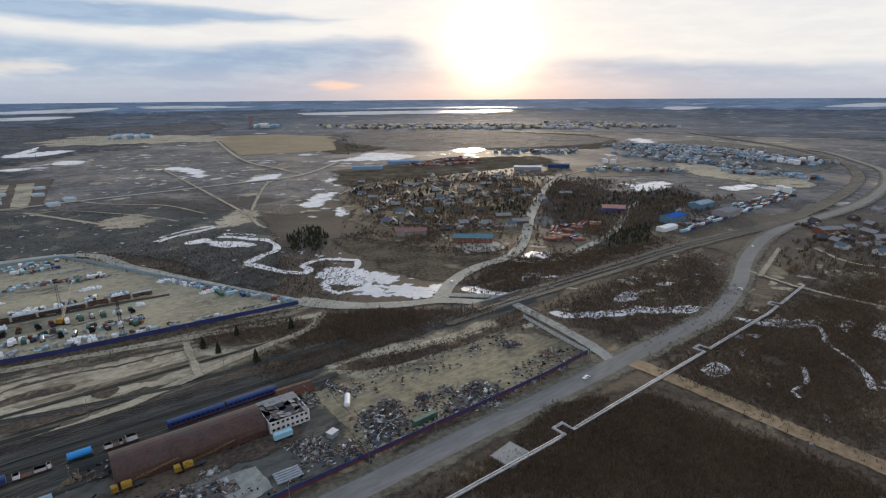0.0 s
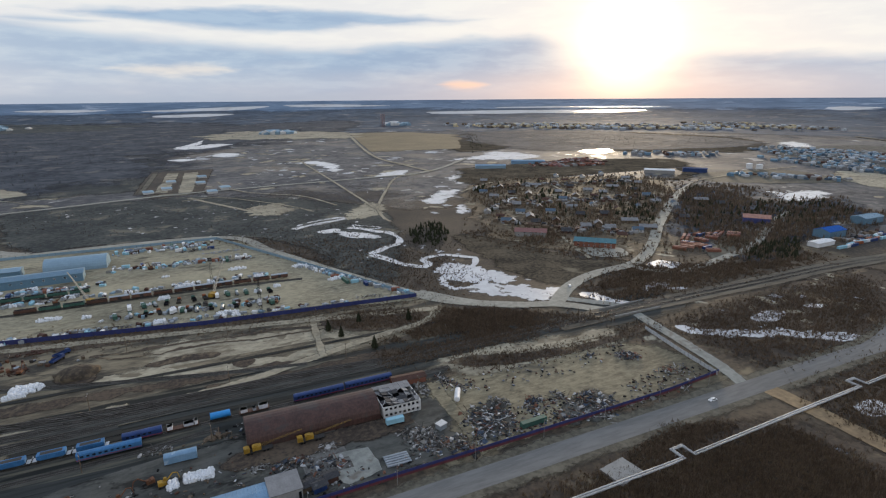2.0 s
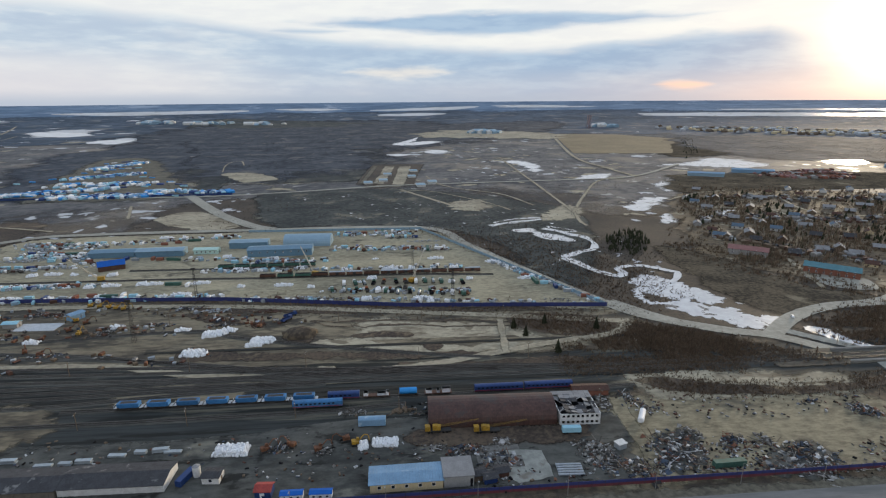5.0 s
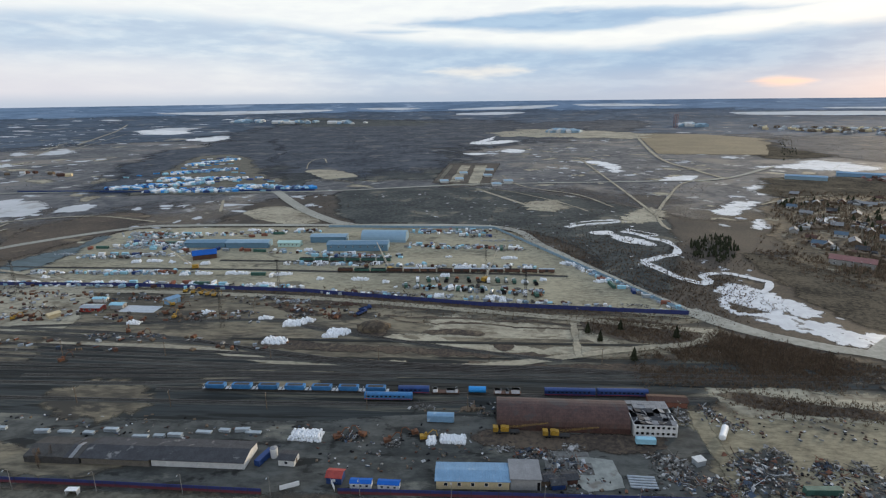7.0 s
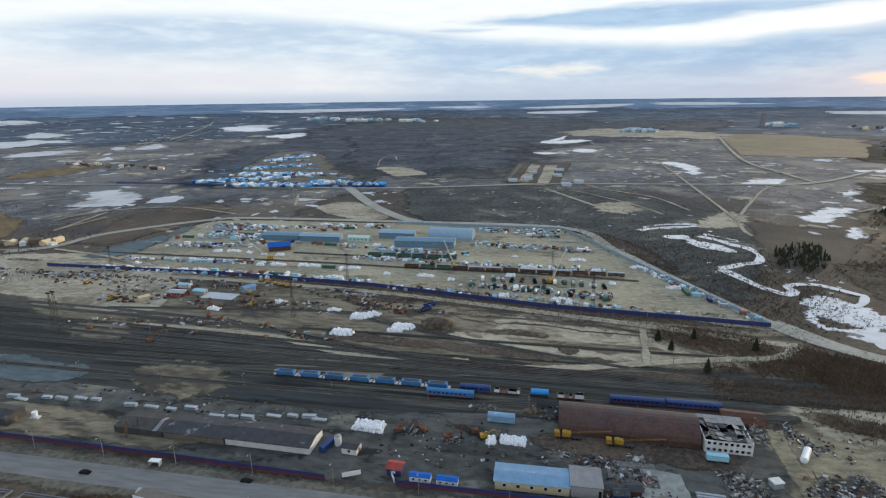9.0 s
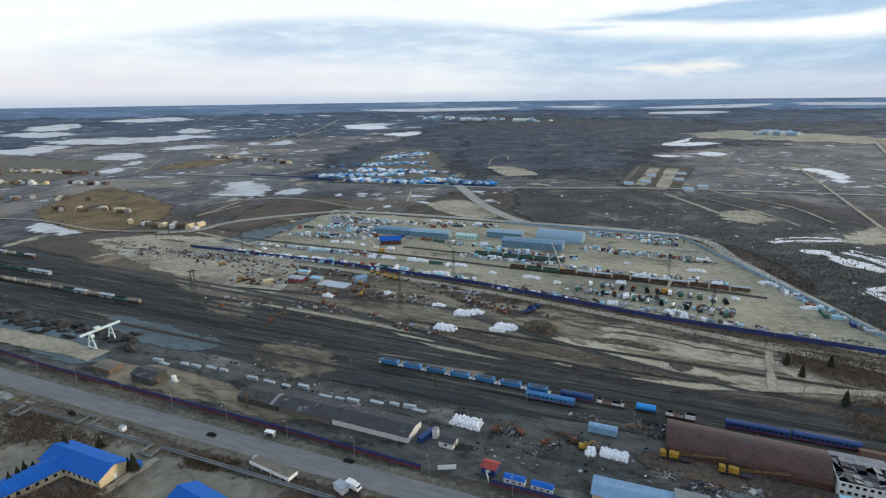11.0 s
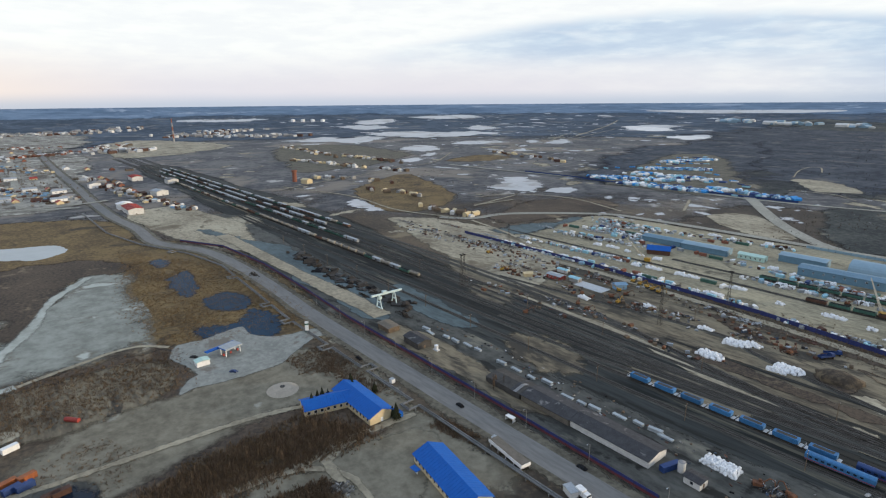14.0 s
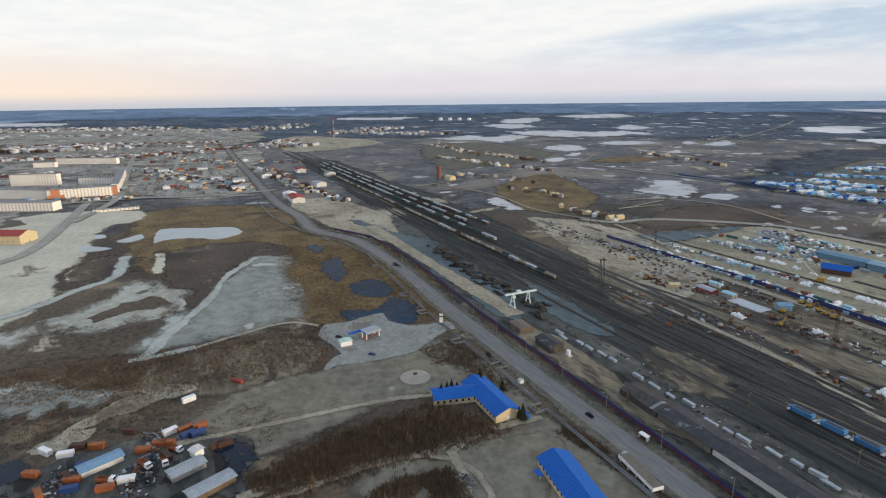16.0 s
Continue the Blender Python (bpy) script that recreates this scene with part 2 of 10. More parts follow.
M["white_sand"] = earth("bleached_sand", (0.42, 0.40, 0.365), (0.24, 0.218, 0.19), scale=0.018, fine=0.14, amount=1.0, soft=0.05, spots=(0.105, 0.083, 0.062), spot_scale=0.028, spot_at=0.57, spot_width=0.12, spots2=(0.14, 0.115, 0.09), spot2_scale=0.06, spot2_at=0.64)
M["yard_sand"] = earth("trodden_yard_sand", (0.335, 0.283, 0.205), (0.175, 0.146, 0.108), scale=0.02, fine=0.35, amount=0.75, soft=0.08, stretch=(0.5, 1, 1), spots=(0.09, 0.076, 0.060), spot_scale=0.05, spot_at=0.55, spot_width=0.12)
M["scrap_sand"] = earth("scrap_yard_sand", (0.25, 0.205, 0.143), (0.095, 0.077, 0.056), scale=0.02, fine=0.35, amount=0.75, soft=0.08, stretch=(0.5, 1, 1), spots=(0.09, 0.076, 0.060), spot_scale=0.05, spot_at=0.55, spot_width=0.12)
M["cream_sand"] = earth("smooth_cream_sand", (0.51, 0.455, 0.375), (0.35, 0.308, 0.252), scale=0.02, fine=0.2, amount=0.9, soft=0.05, spots=(0.16, 0.13, 0.10), spot_scale=0.02, spot_at=0.62)
M["tan"] = earth("tan_earth", (0.215, 0.172, 0.124), (0.062, 0.050, 0.040), scale=0.02, fine=0.25, amount=0.8, soft=True, stretch=(0.3, 1, 1), spots=(0.05, 0.042, 0.036), spot_scale=0.06, spot_at=0.51)
M["ballast"] = earth("oily_ballast", (0.036, 0.0372, 0.0378), (0.014, 0.0145, 0.0146), scale=0.03, fine=0.35, amount=0.7, soft=True, stretch=(0.06, 1, 1), spots=(0.088, 0.076, 0.060), spot_scale=0.09, spot_at=0.555, spots2=(0.014, 0.014, 0.0135), spot2_scale=0.2, spot2_at=0.53)
M["greyyard"] = earth("grey_yard_earth", (0.095, 0.090, 0.085), (0.034, 0.033, 0.032), scale=0.03, fine=0.2, amount=0.85, soft=0.08, stretch=(0.5, 1, 1), spots=(0.165, 0.148, 0.125), spot_scale=0.04, spot_at=0.57, spot_width=0.12, spots2=(0.022, 0.021, 0.02), spot2_scale=0.09, spot2_at=0.56)
M["asphalt"] = material("worn_asphalt", (0.185, 0.180, 0.172), (0.120, 0.117, 0.111), scale=0.04, fine=0.5, amount=0.9, stretch=(0.15, 1, 1))
M["shoulder"] = earth("gravel_shoulder", (0.145, 0.125, 0.100), (0.058, 0.049, 0.040), scale=0.05, fine=0.4, amount=0.9, soft=0.12)
M["concrete_road"] = earth("pale_gravel_road", (0.32, 0.295, 0.265), (0.20, 0.18, 0.16), scale=0.03, fine=0.3, amount=0.9)
M["dirt_road"] = earth("dirt_road_earth", (0.34, 0.285, 0.22), (0.17, 0.14, 0.108), scale=0.03, fine=0.3, amount=0.9, soft=0.1)
M["orange_sand"] = earth("orange_sand_road", (0.30, 0.205, 0.125), (0.165, 0.112, 0.072), scale=0.03, fine=0.3, amount=0.9, soft=0.1)
M["field"] = earth("dry_field", (0.22, 0.165, 0.105), (0.14, 0.105, 0.07), scale=0.01, fine=0.1, amount=0.9, soft=0.03)
M["ice"] = material("melting_ice", (0.70, 0.69, 0.68), (0.46, 0.45, 0.44), rough=0.25, scale=0.03, fine=0.15, amount=0.9, soft=0.09, spec=0.6, hard=True, spots=(0.06, 0.05, 0.044), spot_scale=0.06, spot_at=0.57, spot_width=0.04)
M["lake"] = material("lake_ice", (0.385, 0.395, 0.42), (0.245, 0.26, 0.285), rough=0.35, scale=0.004, fine=0.03, amount=0.9, soft=0.02, spots=(0.13, 0.125, 0.125), spot_scale=0.010, spot_at=0.54)
# Blue base replaces the reflected sky; specular is almost off.
M["water"] = material("sky_tinted_pond_water", (0.024, 0.050, 0.084), (0.017, 0.037, 0.064), rough=0.2, scale=0.03, fine=0.2, spec=0.01, soft=0.05)
M["scrub_ground"] = earth("brown_scrub_ground", (0.112, 0.086, 0.064), (0.042, 0.034, 0.028), scale=0.03, fine=0.3, amount=0.6, soft=0.03, spots=(0.17, 0.135, 0.10), spot_scale=0.02, spot_at=0.6, spec=0.0)
M["tan_round"] = earth("brown_village_earth", (0.165, 0.118, 0.078), (0.045, 0.034, 0.027), scale=0.02, fine=0.25, amount=0.65, soft=0.02, spots=(0.26, 0.21, 0.155), spot_scale=0.03, spot_at=0.57)
M["snow"] = material("old_snow", (0.74, 0.73, 0.72), (0.50, 0.48, 0.46), rough=0.8, scale=0.03, fine=0.2, amount=0.9, soft=0.04)
M["plot"] = earth("trodden_plot_earth", (0.215, 0.185, 0.148), (0.105, 0.088, 0.068), scale=0.03, fine=0.16, amount=0.95, soft=0.05, spots=(0.085, 0.066, 0.048), spot_scale=0.018, spot_at=0.56, spot_width=0.16, spots2=(0.30, 0.275, 0.24), spot2_scale=0.022, spot2_at=0.60)
M["grey_flat"] = earth("grey_bleached_flat", (0.275, 0.27, 0.25), (0.15, 0.145, 0.132), scale=0.02, fine=0.12, amount=0.9, soft=0.03, spots=(0.12, 0.10, 0.08), spot_scale=0.03, spot_at=0.54, spot_width=0.12, spots2=(0.37, 0.365, 0.345), spot2_scale=0.03, spot2_at=0.60)
M["pale_track"] = earth("bleached_track_sand", (0.40, 0.395, 0.375), (0.26, 0.255, 0.235), scale=0.03, fine=0.15, amount=1.0, soft=0.06)
M["pond_ice"] = material("grey_pond_ice", (0.275, 0.315, 0.335), (0.215, 0.25, 0.27), rough=0.3, scale=0.01, fine=0.06, amount=1.0)
# Whitish base paints in the bright sky mirrored by the water.
M["river"] = material("sky_tinted_meltwater", (0.56, 0.56, 0.57), (0.40, 0.40, 0.41), rough=0.22, scale=0.02, fine=0.15, amount=1.0, soft=0.10, spec=0.6, hard=True, spots=(0.045, 0.038, 0.033), spot_scale=0.075, spot_at=0.585, spot_width=0.03)
M["town"] = earth("pale_town_ground", (0.32, 0.29, 0.262), (0.11, 0.095, 0.086), scale=0.015, fine=0.12, amount=0.7, soft=0.02, spots=(0.095, 0.076, 0.064), spot_scale=0.014, spot_at=0.53, spots2=(0.46, 0.43, 0.40), spot2_scale=0.03, spot2_at=0.6)
M["court"] = material("pale_forecourt_concrete", (0.27, 0.275, 0.248), (0.16, 0.163, 0.148), scale=0.05, fine=0.3, amount=0.9, soft=0.08, spots=(0.15, 0.135, 0.115), spot_scale=0.05, spot_at=0.55)
M["puddle"] = material("dark_puddle_water", (0.012, 0.020, 0.034), (0.008, 0.014, 0.024), rough=0.08, scale=0.05, fine=0.5, spec=0.1, soft=0.05)
M["ballast_dark"] = earth("oil_soaked_ballast", (0.026, 0.024, 0.022), (0.012, 0.012, 0.012), scale=0.05, fine=0.4, amount=0.8, soft=True, stretch=(0.08, 1, 1))
M["wet_brush"] = earth("dark_wet_brush", (0.068, 0.051, 0.040), (0.024, 0.020, 0.019), scale=0.014, fine=0.45, amount=0.7, soft=True, spots=(0.085, 0.064, 0.047), spot_scale=0.03, spot_at=0.58)

# ---- ground: one sheet to the horizon, with cover laid on it ----
from mathutils.geometry import tessellate_polygon

FLAT_R, RIM_R, RIM_Z = 3000.0, 4850.0, 106.14


def ground_z(x, y):
    """Level plain, rising very gently in the far distance."""
    r = math.hypot(x, y)
    return 0.0 if r < FLAT_R else RIM_Z * ((r - FLAT_R) / (RIM_R - FLAT_R)) ** 1.6


def mesh_object(name, verts, faces, mat, parent=None, edge=None, smooth=False):
    me = bpy.data.meshes.new(name)
    me.from_pydata(verts, [], faces)
    me.update()
    if mat:
        me.materials.append(mat)
    if edge is not None:
        at = me.attributes.new("edge", "FLOAT", "POINT")
        at.data.foreach_set("value", edge)
    if smooth:
        me.shade_smooth()
    ob = new(name, me)
    if parent:
        ob.parent = parent
    return ob


def build_ground():
    rings = [0, 60, 150, 300, 600, 1200, 2000, 2600, 3000, 3150, 3300, 3500, 3700, 3900, 4100, 4300, 4500, 4700, 4850]
    k = 144
    v, f = [(0, 0, 0)], []
    for r in rings[1:]:
        for i in range(k):
            a = 2 * math.pi * i / k
            x, y = r * math.cos(a), r * math.sin(a)
            v.append((x, y, ground_z(x, y)))
    for i in range(k):
        f.append((0, 1 + i, 1 + (i + 1) % k))
    for j in range(len(rings) - 2):
        for i in range(k):
            a, b = 1 + j * k + i, 1 + j * k + (i + 1) % k
            f.append((a, a + k, b + k, b))
    ob = mesh_object("ground", v, f, M["scrub"])
    return tagged(ob, "dark brown tundra plain with bare scrub and sandy spots", "ground", kind="structure")


build_ground()


def smooth_line(pts, step, closed=False):
    """Points along a Catmull-Rom curve through pts, about step apart."""
    p = [Vector(q) for q in pts]
    out, m = [], len(p)
    for i in range(m if closed else m - 1):
        if closed:
            a, b, c, d = p[i - 1], p[i], p[(i + 1) % m], p[(i + 2) % m]
        else:
            b, c = p[i], p[i + 1]
            a, d = p[i - 1] if i else b * 2 - c, p[i + 2] if i + 2 < m else c * 2 - b
        k = max(1, int((c - b).length / step))
        for j in range(k):
            u = j / k
            out.append(0.5 * ((2 * b) + (c - a) * u + (2 * a - 5 * b + 4 * c - d) * u * u + (3 * b - a - 3 * c + d) * u ** 3))
    if not closed:
        out.append(p[-1])
    return out


def land_ring(name, radii, mat, z, label):
    """A ring of land cover that thins out towards its inner rim."""
    k, v, e, f = 160, [], [], []
    for j, r in enumerate(radii):
        for i in range(k):
            a = 2 * math.pi * i / k
            x, y = r * math.cos(a), r * math.sin(a)
            v.append((x, y, ground_z(x, y) + z))
            e.append(0.0 if j == 0 else 1.0)
    for j in range(len(radii) - 1):
        for i in range(k):
            a, b = j * k + i, j * k + (i + 1) % k
            f.append((a, a + k, b + k, b))
    return tagged(mesh_object(name, v, f, mat, edge=e), label, "ground", kind="structure")


land_ring("heath", [480, 1150, 1600, 2100, 2600], M["heath"], 0.012, "boggy heath tinted grey for haze, with pale clearings")
land_ring("forest", [2000, 2500, 2900, 3000, 3150, 3300, 3500, 3700, 3900, 4100, 4300, 4500, 4700, 4848], M["distance"], 0.10, "distant forest plain with blue-grey haze in its colour")
land_ring("horizon_forest", [3900, 4350, 4500, 4700, 4848], M["rim"], 0.9, "far forest painted pale blue as horizon haze")

LAYER = [0.0]


def patch(name, pts, mat, z=0.03, fade=None, ragged=0.12, label="", step=None, sharp=False, kind="structure", category="ground"):
    """An area of ground cover with an uneven outline; fade: the width over which it thins out at its rim."""
    size = max(max(q[0] for q in pts) - min(q[0] for q in pts), max(q[1] for q in pts) - min(q[1] for q in pts))
    step = step or max(size / 90, 1.0)
    ring = smooth_line(pts, step, True) if not sharp else [Vector(q) for i in range(len(pts)) for q in
        [Vector(pts[i]).lerp(Vector(pts[(i + 1) % len(pts)]), j / 6) for j in range(6)]]
    amp = ragged * size * 0.25
    n_, m = [], len(ring)
    seed = (sum(q[0] for q in pts) * 0.37) % 91
    wob = []
    area = sum(ring[i].x * ring[(i + 1) % m].y - ring[(i + 1) % m].x * ring[i].y for i in range(m))
    for i in range(m):
        t = ring[(i + 1) % m] - ring[i - 1]
        nn = Vector((t.y, -t.x)).normalized() * (1 if area > 0 else -1)
        q = ring[i] / max(size, 1) * 7
        d = noise.fractal(Vector((q.x, q.y, seed)), 0.6, 2.2, 4) * amp if ragged else 0
        wob.append(ring[i] + nn * d)
        n_.append(nn)
    fade = min(size * 0.16, 14.0 + size * 0.03) if fade is None else fade
    LAYER[0] += 0.0008
    z += LAYER[0]
    lift = lambda p: (p.x, p.y, ground_z(p.x, p.y) + z * max(1.0, p.length / 400))
    if fade > 0:
        wob = [p - q * fade * 0.45 for p, q in zip(wob, n_)]
    from_ = [lift(p) for p in wob]
    tris = tessellate_polygon([[Vector((q.x, q.y, 0)) for q in wob]])
    v, f, e = list(from_), [tuple(t) for t in tris], [1.0] * m
    if fade > 0:
        for i in range(m):
            q = lift(wob[i] + n_[i] * fade)
            v.append((q[0], q[1], q[2] - 0.012))
            e.append(0.0)
        for i in range(m):
            j = (i + 1) % m
            f.append((i, j, m + j, m + i))
    else:
        e = [1.0] * m
    ob = mesh_object(name, v, f, mat, edge=e)
    up = [p for p in ob.data.polygons if p.normal.z < 0]
    for p in up:
        p.flip()
    return tagged(ob, label, category, kind=kind)


def ribbon(name, pts, width, mat, z=0.06, soft=0.0, label="", step=8, kind="structure", category="road", wander=0.0):
    """A road or strip along a curve; soft: share of the half width that thins out."""
    LAYER[0] += 0.0008
    z += LAYER[0] + 0.24
    line = smooth_line(pts, step)
    m = len(line)
    v, e, f = [], [], []
    cols = (-1.0, -(1 - soft), 1 - soft, 1.0) if soft else (-1.0, 1.0)
    w = len(cols)
    for i, p in enumerate(line):
        t = line[min(i + 1, m - 1)] - line[max(i - 1, 0)]
        nn = Vector((-t.y, t.x)).normalized()
        ww = width / 2 * (1 + wander * noise.noise(Vector((p.x * 0.03, p.y * 0.03, 5.0))))
        for k, c in enumerate(cols):
            q = p + nn * c * ww
            v.append((q.x, q.y, ground_z(q.x, q.y) + z * max(1.0, q.length / 400)))
            e.append(0.0 if soft and k in (0, w - 1) else 1.0)
    for i in range(m - 1):
        for k in range(w - 1):
            a = i * w + k
            f.append((a, a + w, a + w + 1, a + 1))
    ob = mesh_object(name, v, f, mat, edge=e)
    for p in ob.data.polygons:
        if p.normal.z < 0:
            p.flip()
    return tagged(ob, label, category, kind=kind)

# ---- broad ground cover ----
patch("scrub_belt", [(-276, 532), (-163, 588), (27, 586), (110, 430), (149, 327), (199, 285), (380, 582), (256, 638), (2, 810), (-282, 779)], M["wet_brush"], 0.02, label="dark wet brushwood flat beside the river", category="scrub")
patch("river_bank", [(52, 558), (173, 419), (176, 322), (247, 295), (324, 328), (337, 427), (289, 540), (186, 636)], M["wet_brush"], 0.022, label="dark brushwood along the river banks", category="scrub")
patch("brush_field", [(98, 134), (139, 136), (228, 127), (234, 34), (226, 32)], M["brush"], 0.02, ragged=0.03, label="dark leafless brush field beside the pipeline", category="scrub")
patch("wet_brush", [(258, 133), (363, 138), (565, 117), (259, 40), (260, 101)], M["brush"], 0.021, ragged=0.03, label="dark boggy brush with puddles", category="scrub")
patch("embankment_brush", [(275, 229), (349, 236), (500, 236), (394, 167), (313, 160), (273, 166), (264, 206)], M["brush"], 0.022, label="dark brush between the railway and the road", category="scrub")
patch("yard_floor", [(-396, 386), (-381, 459), (-381, 578), (-165, 596), (21, 590), (95, 443), (144, 347), (78, 354), (2, 361), (-127, 385), (-270, 391)], M["yard_sand"], 0.03, fade=6, ragged=0.02, label="trodden tan sand floor of the storage yard", category="ground")
patch("siding_earth", [(-398, 368), (-266, 386), (-123, 372), (2, 344), (144, 339), (144, 314), (94, 284), (-28, 272), (-158, 270), (-307, 276)], M["tan"], 0.028, fade=16, ragged=0.03, label="streaked tan earth between yard and railway", category="ground")
patch("white_flat", [(-31, 334), (-4, 333), (58, 318), (85, 301), (79, 289), (39, 284), (2, 289), (-34, 299), (-54, 303), (-27, 313)], M["sand"], 0.036, label="pale bare sand flat beside the sidings", category="ground")
patch("ballast_field", [(-1350, 335), (-700, 335), (-520, 322), (-380, 300), (-250, 285), (-60, 274), (150, 270), (300, 268), (300, 251), (120, 247), (80, 236), (-100, 214), (-350, 215), (-700, 235), (-1350, 262)], M["ballast"], 0.032, fade=14, ragged=0.02, label="dark oily ballast of the railway yard", category="railway ground")
patch("depot_earth", [(-260, 172), (70, 171), (75, 200), (-20, 222), (-90, 212), (-260, 212)], M["greyyard"], 0.034, fade=12, ragged=0.03, label="grey trodden earth of the depot yard", category="ground")
patch("goods_yard", [(-700, 170), (-560, 185), (-430, 176), (-250, 172), (-250, 214), (-420, 222), (-700, 236)], M["greyyard"], 0.034, fade=12, ragged=0.03, label="grey earth of the goods yard", category="ground")
patch("scrapyard_floor", [(97, 225), (143, 225), (221, 218), (240, 178), (231, 167), (198, 170), (137, 170), (96, 170), (80, 169), (74, 198)], M["scrap_sand"], 0.036, fade=14, ragged=0.05, label="tan sand floor of the scrap yard", category="ground")
patch("snow_bank", [(120, 252), (193, 244), (222, 240), (219, 226), (175, 226), (124, 229)], M["sand"], 0.04, label="pale sandy bank below the railway", category="ground")
# cover on the near side of the road
patch("building_plot", [(-289, 43), (-292, 105), (-241, 139), (-181, 134), (-122, 135), (-161, 56), (-201, 36), (-233, -19), (-264, 11)], M["plot"], 0.03, fade=18, ragged=0.06, label="pale trodden sand round the blue-roofed buildings", category="ground")
patch("dead_grass", [(-650, 98), (-472, 173), (-313, 154), (-298, 130), (-336, 66), (-406, 61)], M["drygrass"], 0.03, label="yellow-brown marsh grass round the ponds", category="grass")
patch("dead_meadow", [(-824, -44), (-759, 116), (-568, 84), (-503, 34), (-543, -44)], M["drygrass"], 0.03, label="yellow-brown dead meadow", category="grass")
patch("pale_beach", [(-836, -58), (-763, -59), (-745, -92), (-678, -99), (-623, -102), (-575, -105), (-534, -104), (-502, -104), (-479, -99), (-464, -110), (-445, -116), (-430, -122), (-418, -145), (-490, -205), (-693, -248), (-835, -246), (-869, -196), (-869, -134)], M["cream_sand"], 0.034, fade=14, ragged=0.07, label="wide smooth cream sand flat near the town", category="ground")
patch("pale_flat", [(-525, 51), (-524, 74), (-457, 68), (-424, 68), (-389, 65), (-368, 58), (-356, 48), (-352, 33), (-350, 19), (-346, 9), (-346, -4), (-335, -8), (-330, -20), (-329, -37), (-347, -32), (-358, -23), (-386, -13), (-404, -2), (-444, 14), (-485, 32)], M["grey_flat"], 0.034, fade=34, ragged=0.10, label="bleached grey sand flat with wheel tracks", category="ground")
patch("pale_band", [(-406, -116), (-412, -100), (-424, -86), (-438, -68), (-485, -44), (-466, -40), (-452, -47), (-462, -32), (-453, -20), (-425, -5), (-412, -7), (-410, -21), (-398, -24), (-405, -38), (-397, -54), (-391, -69), (-407, -81), (-399, -97), (-393, -113), (-387, -128), (-404, -133)], M["white_sand"], 0.035, fade=28, ragged=0.12, label="mottled pale sand with dark tufts", category="ground")
patch("pale_band", [(-580, -32), (-576, -25), (-533, -25), (-511, -29), (-519, -35), (-548, -33)], M["cream_sand"], 0.036, fade=5, ragged=0.1, label="short pale sand patch", category="ground")
for q_, w_ in (([(-583, -59), (-548, -60), (-516, -62), (-503, -69), (-493, -82), (-473, -97), (-452, -114), (-438, -136)], 11), ([(-522, 53), (-494, 35), (-469, 21), (-422, 7), (-397, -4), (-372, -16), (-330, -34)], 9), ([(-331, -41), (-331, -24), (-334, -6)], 7)):
    ribbon("sand_track", q_, w_ * 1.3, M["pale_track"], 0.05, soft=0.95, label="pale sandy track over the brown flat", category="track", wander=0.5)
patch("dark_heather", [(-581, -22), (-590, 31), (-576, 68), (-542, 84), (-523, 76), (-529, 51), (-486, 30), (-448, 12), (-408, -3), (-424, -9), (-442, -4), (-478, -21), (-533, -25)], M["brush"], 0.033, fade=14, ragged=0.15, label="dark brown heather on the flat", category="scrub")
patch("dark_heather", [(-564, -103), (-595, -71), (-553, -62), (-517, -64), (-503, -79), (-498, -97), (-521, -105)], M["brush"], 0.033, fade=12, ragged=0.15, label="brown heather between sandy tracks", category="scrub")
ribbon("flat_track", [(-333, -6), (-339, 11), (-343, 25), (-347, 38), (-346, 54), (-333, 67)], 4, M["dirt_road"], 0.05, soft=0.6, label="narrow sandy track to the filling station", category="track", wander=0.4)
for q_ in ([(-631, -37), (-688, -34), (-698, -22), (-682, 13), (-668, 46), (-634, 50), (-620, 36), (-617, 22), (-634, 0), (-640, -22), (-634, -32)], [(-656, -73), (-668, -64), (-681, -51), (-657, -48), (-645, -62)], [(-626, -102), (-652, -101), (-641, -90), (-626, -75), (-619, -85)], [(-700, -97), (-698, -88), (-682, -85), (-680, -93)]):
    patch("pond", q_, M["pond_ice"], 0.05, fade=0, ragged=0.10, label="pale frozen pond in dead meadow", category="pond")
patch("plot_scrub", [(-213, 38), (-222, 96), (-191, 114), (-181, 105), (-183, 49), (-181, 15), (-202, 11)], M["brush"], 0.045, label="brown leafless thicket behind the building", category="scrub")
patch("dark_meadow", [(-348, -103), (-337, -20), (-331, 65), (-280, 60), (-280, -20), (-305, -94)], M["brush"], 0.036, label="dark scrub strip by the sandy flats", category="scrub")

# ---- roads ----
MAIN = [(-3160, 180), (-2401, 154), (-2060, 143), (-1686, 129), (-1366, 123), (-1132, 121), (-937, 117), (-792, 118), (-695, 126), (-612, 126), (-543, 153), (-460, 160), (-373, 158), (-300, 155), (0, 154), (300, 154), (352, 155), (426, 174), (477, 193), (535, 210), (601, 223), (665, 227), (719, 223), (778, 219), (861, 219), (969, 228), (1121, 254), (1281, 301), (1405, 373), (1557, 473), (1633, 561)]
ribbon("road_shoulder", MAIN, 24, M["shoulder"], 0.05, soft=0.45, label="grey gravel shoulders of the main road", category="road shoulder")
ribbon("road", MAIN, 11, M["asphalt"], 0.08, label="worn grey two-lane asphalt road", category="road")
SIDE = [(239, 156), (246, 176), (252, 207), (257, 239), (260, 266), (248, 280), (234, 295)]
ribbon("underpass_road", SIDE, 9, M["court"], 0.07, soft=0.35, label="dusty side road under the railway bridge", category="road")
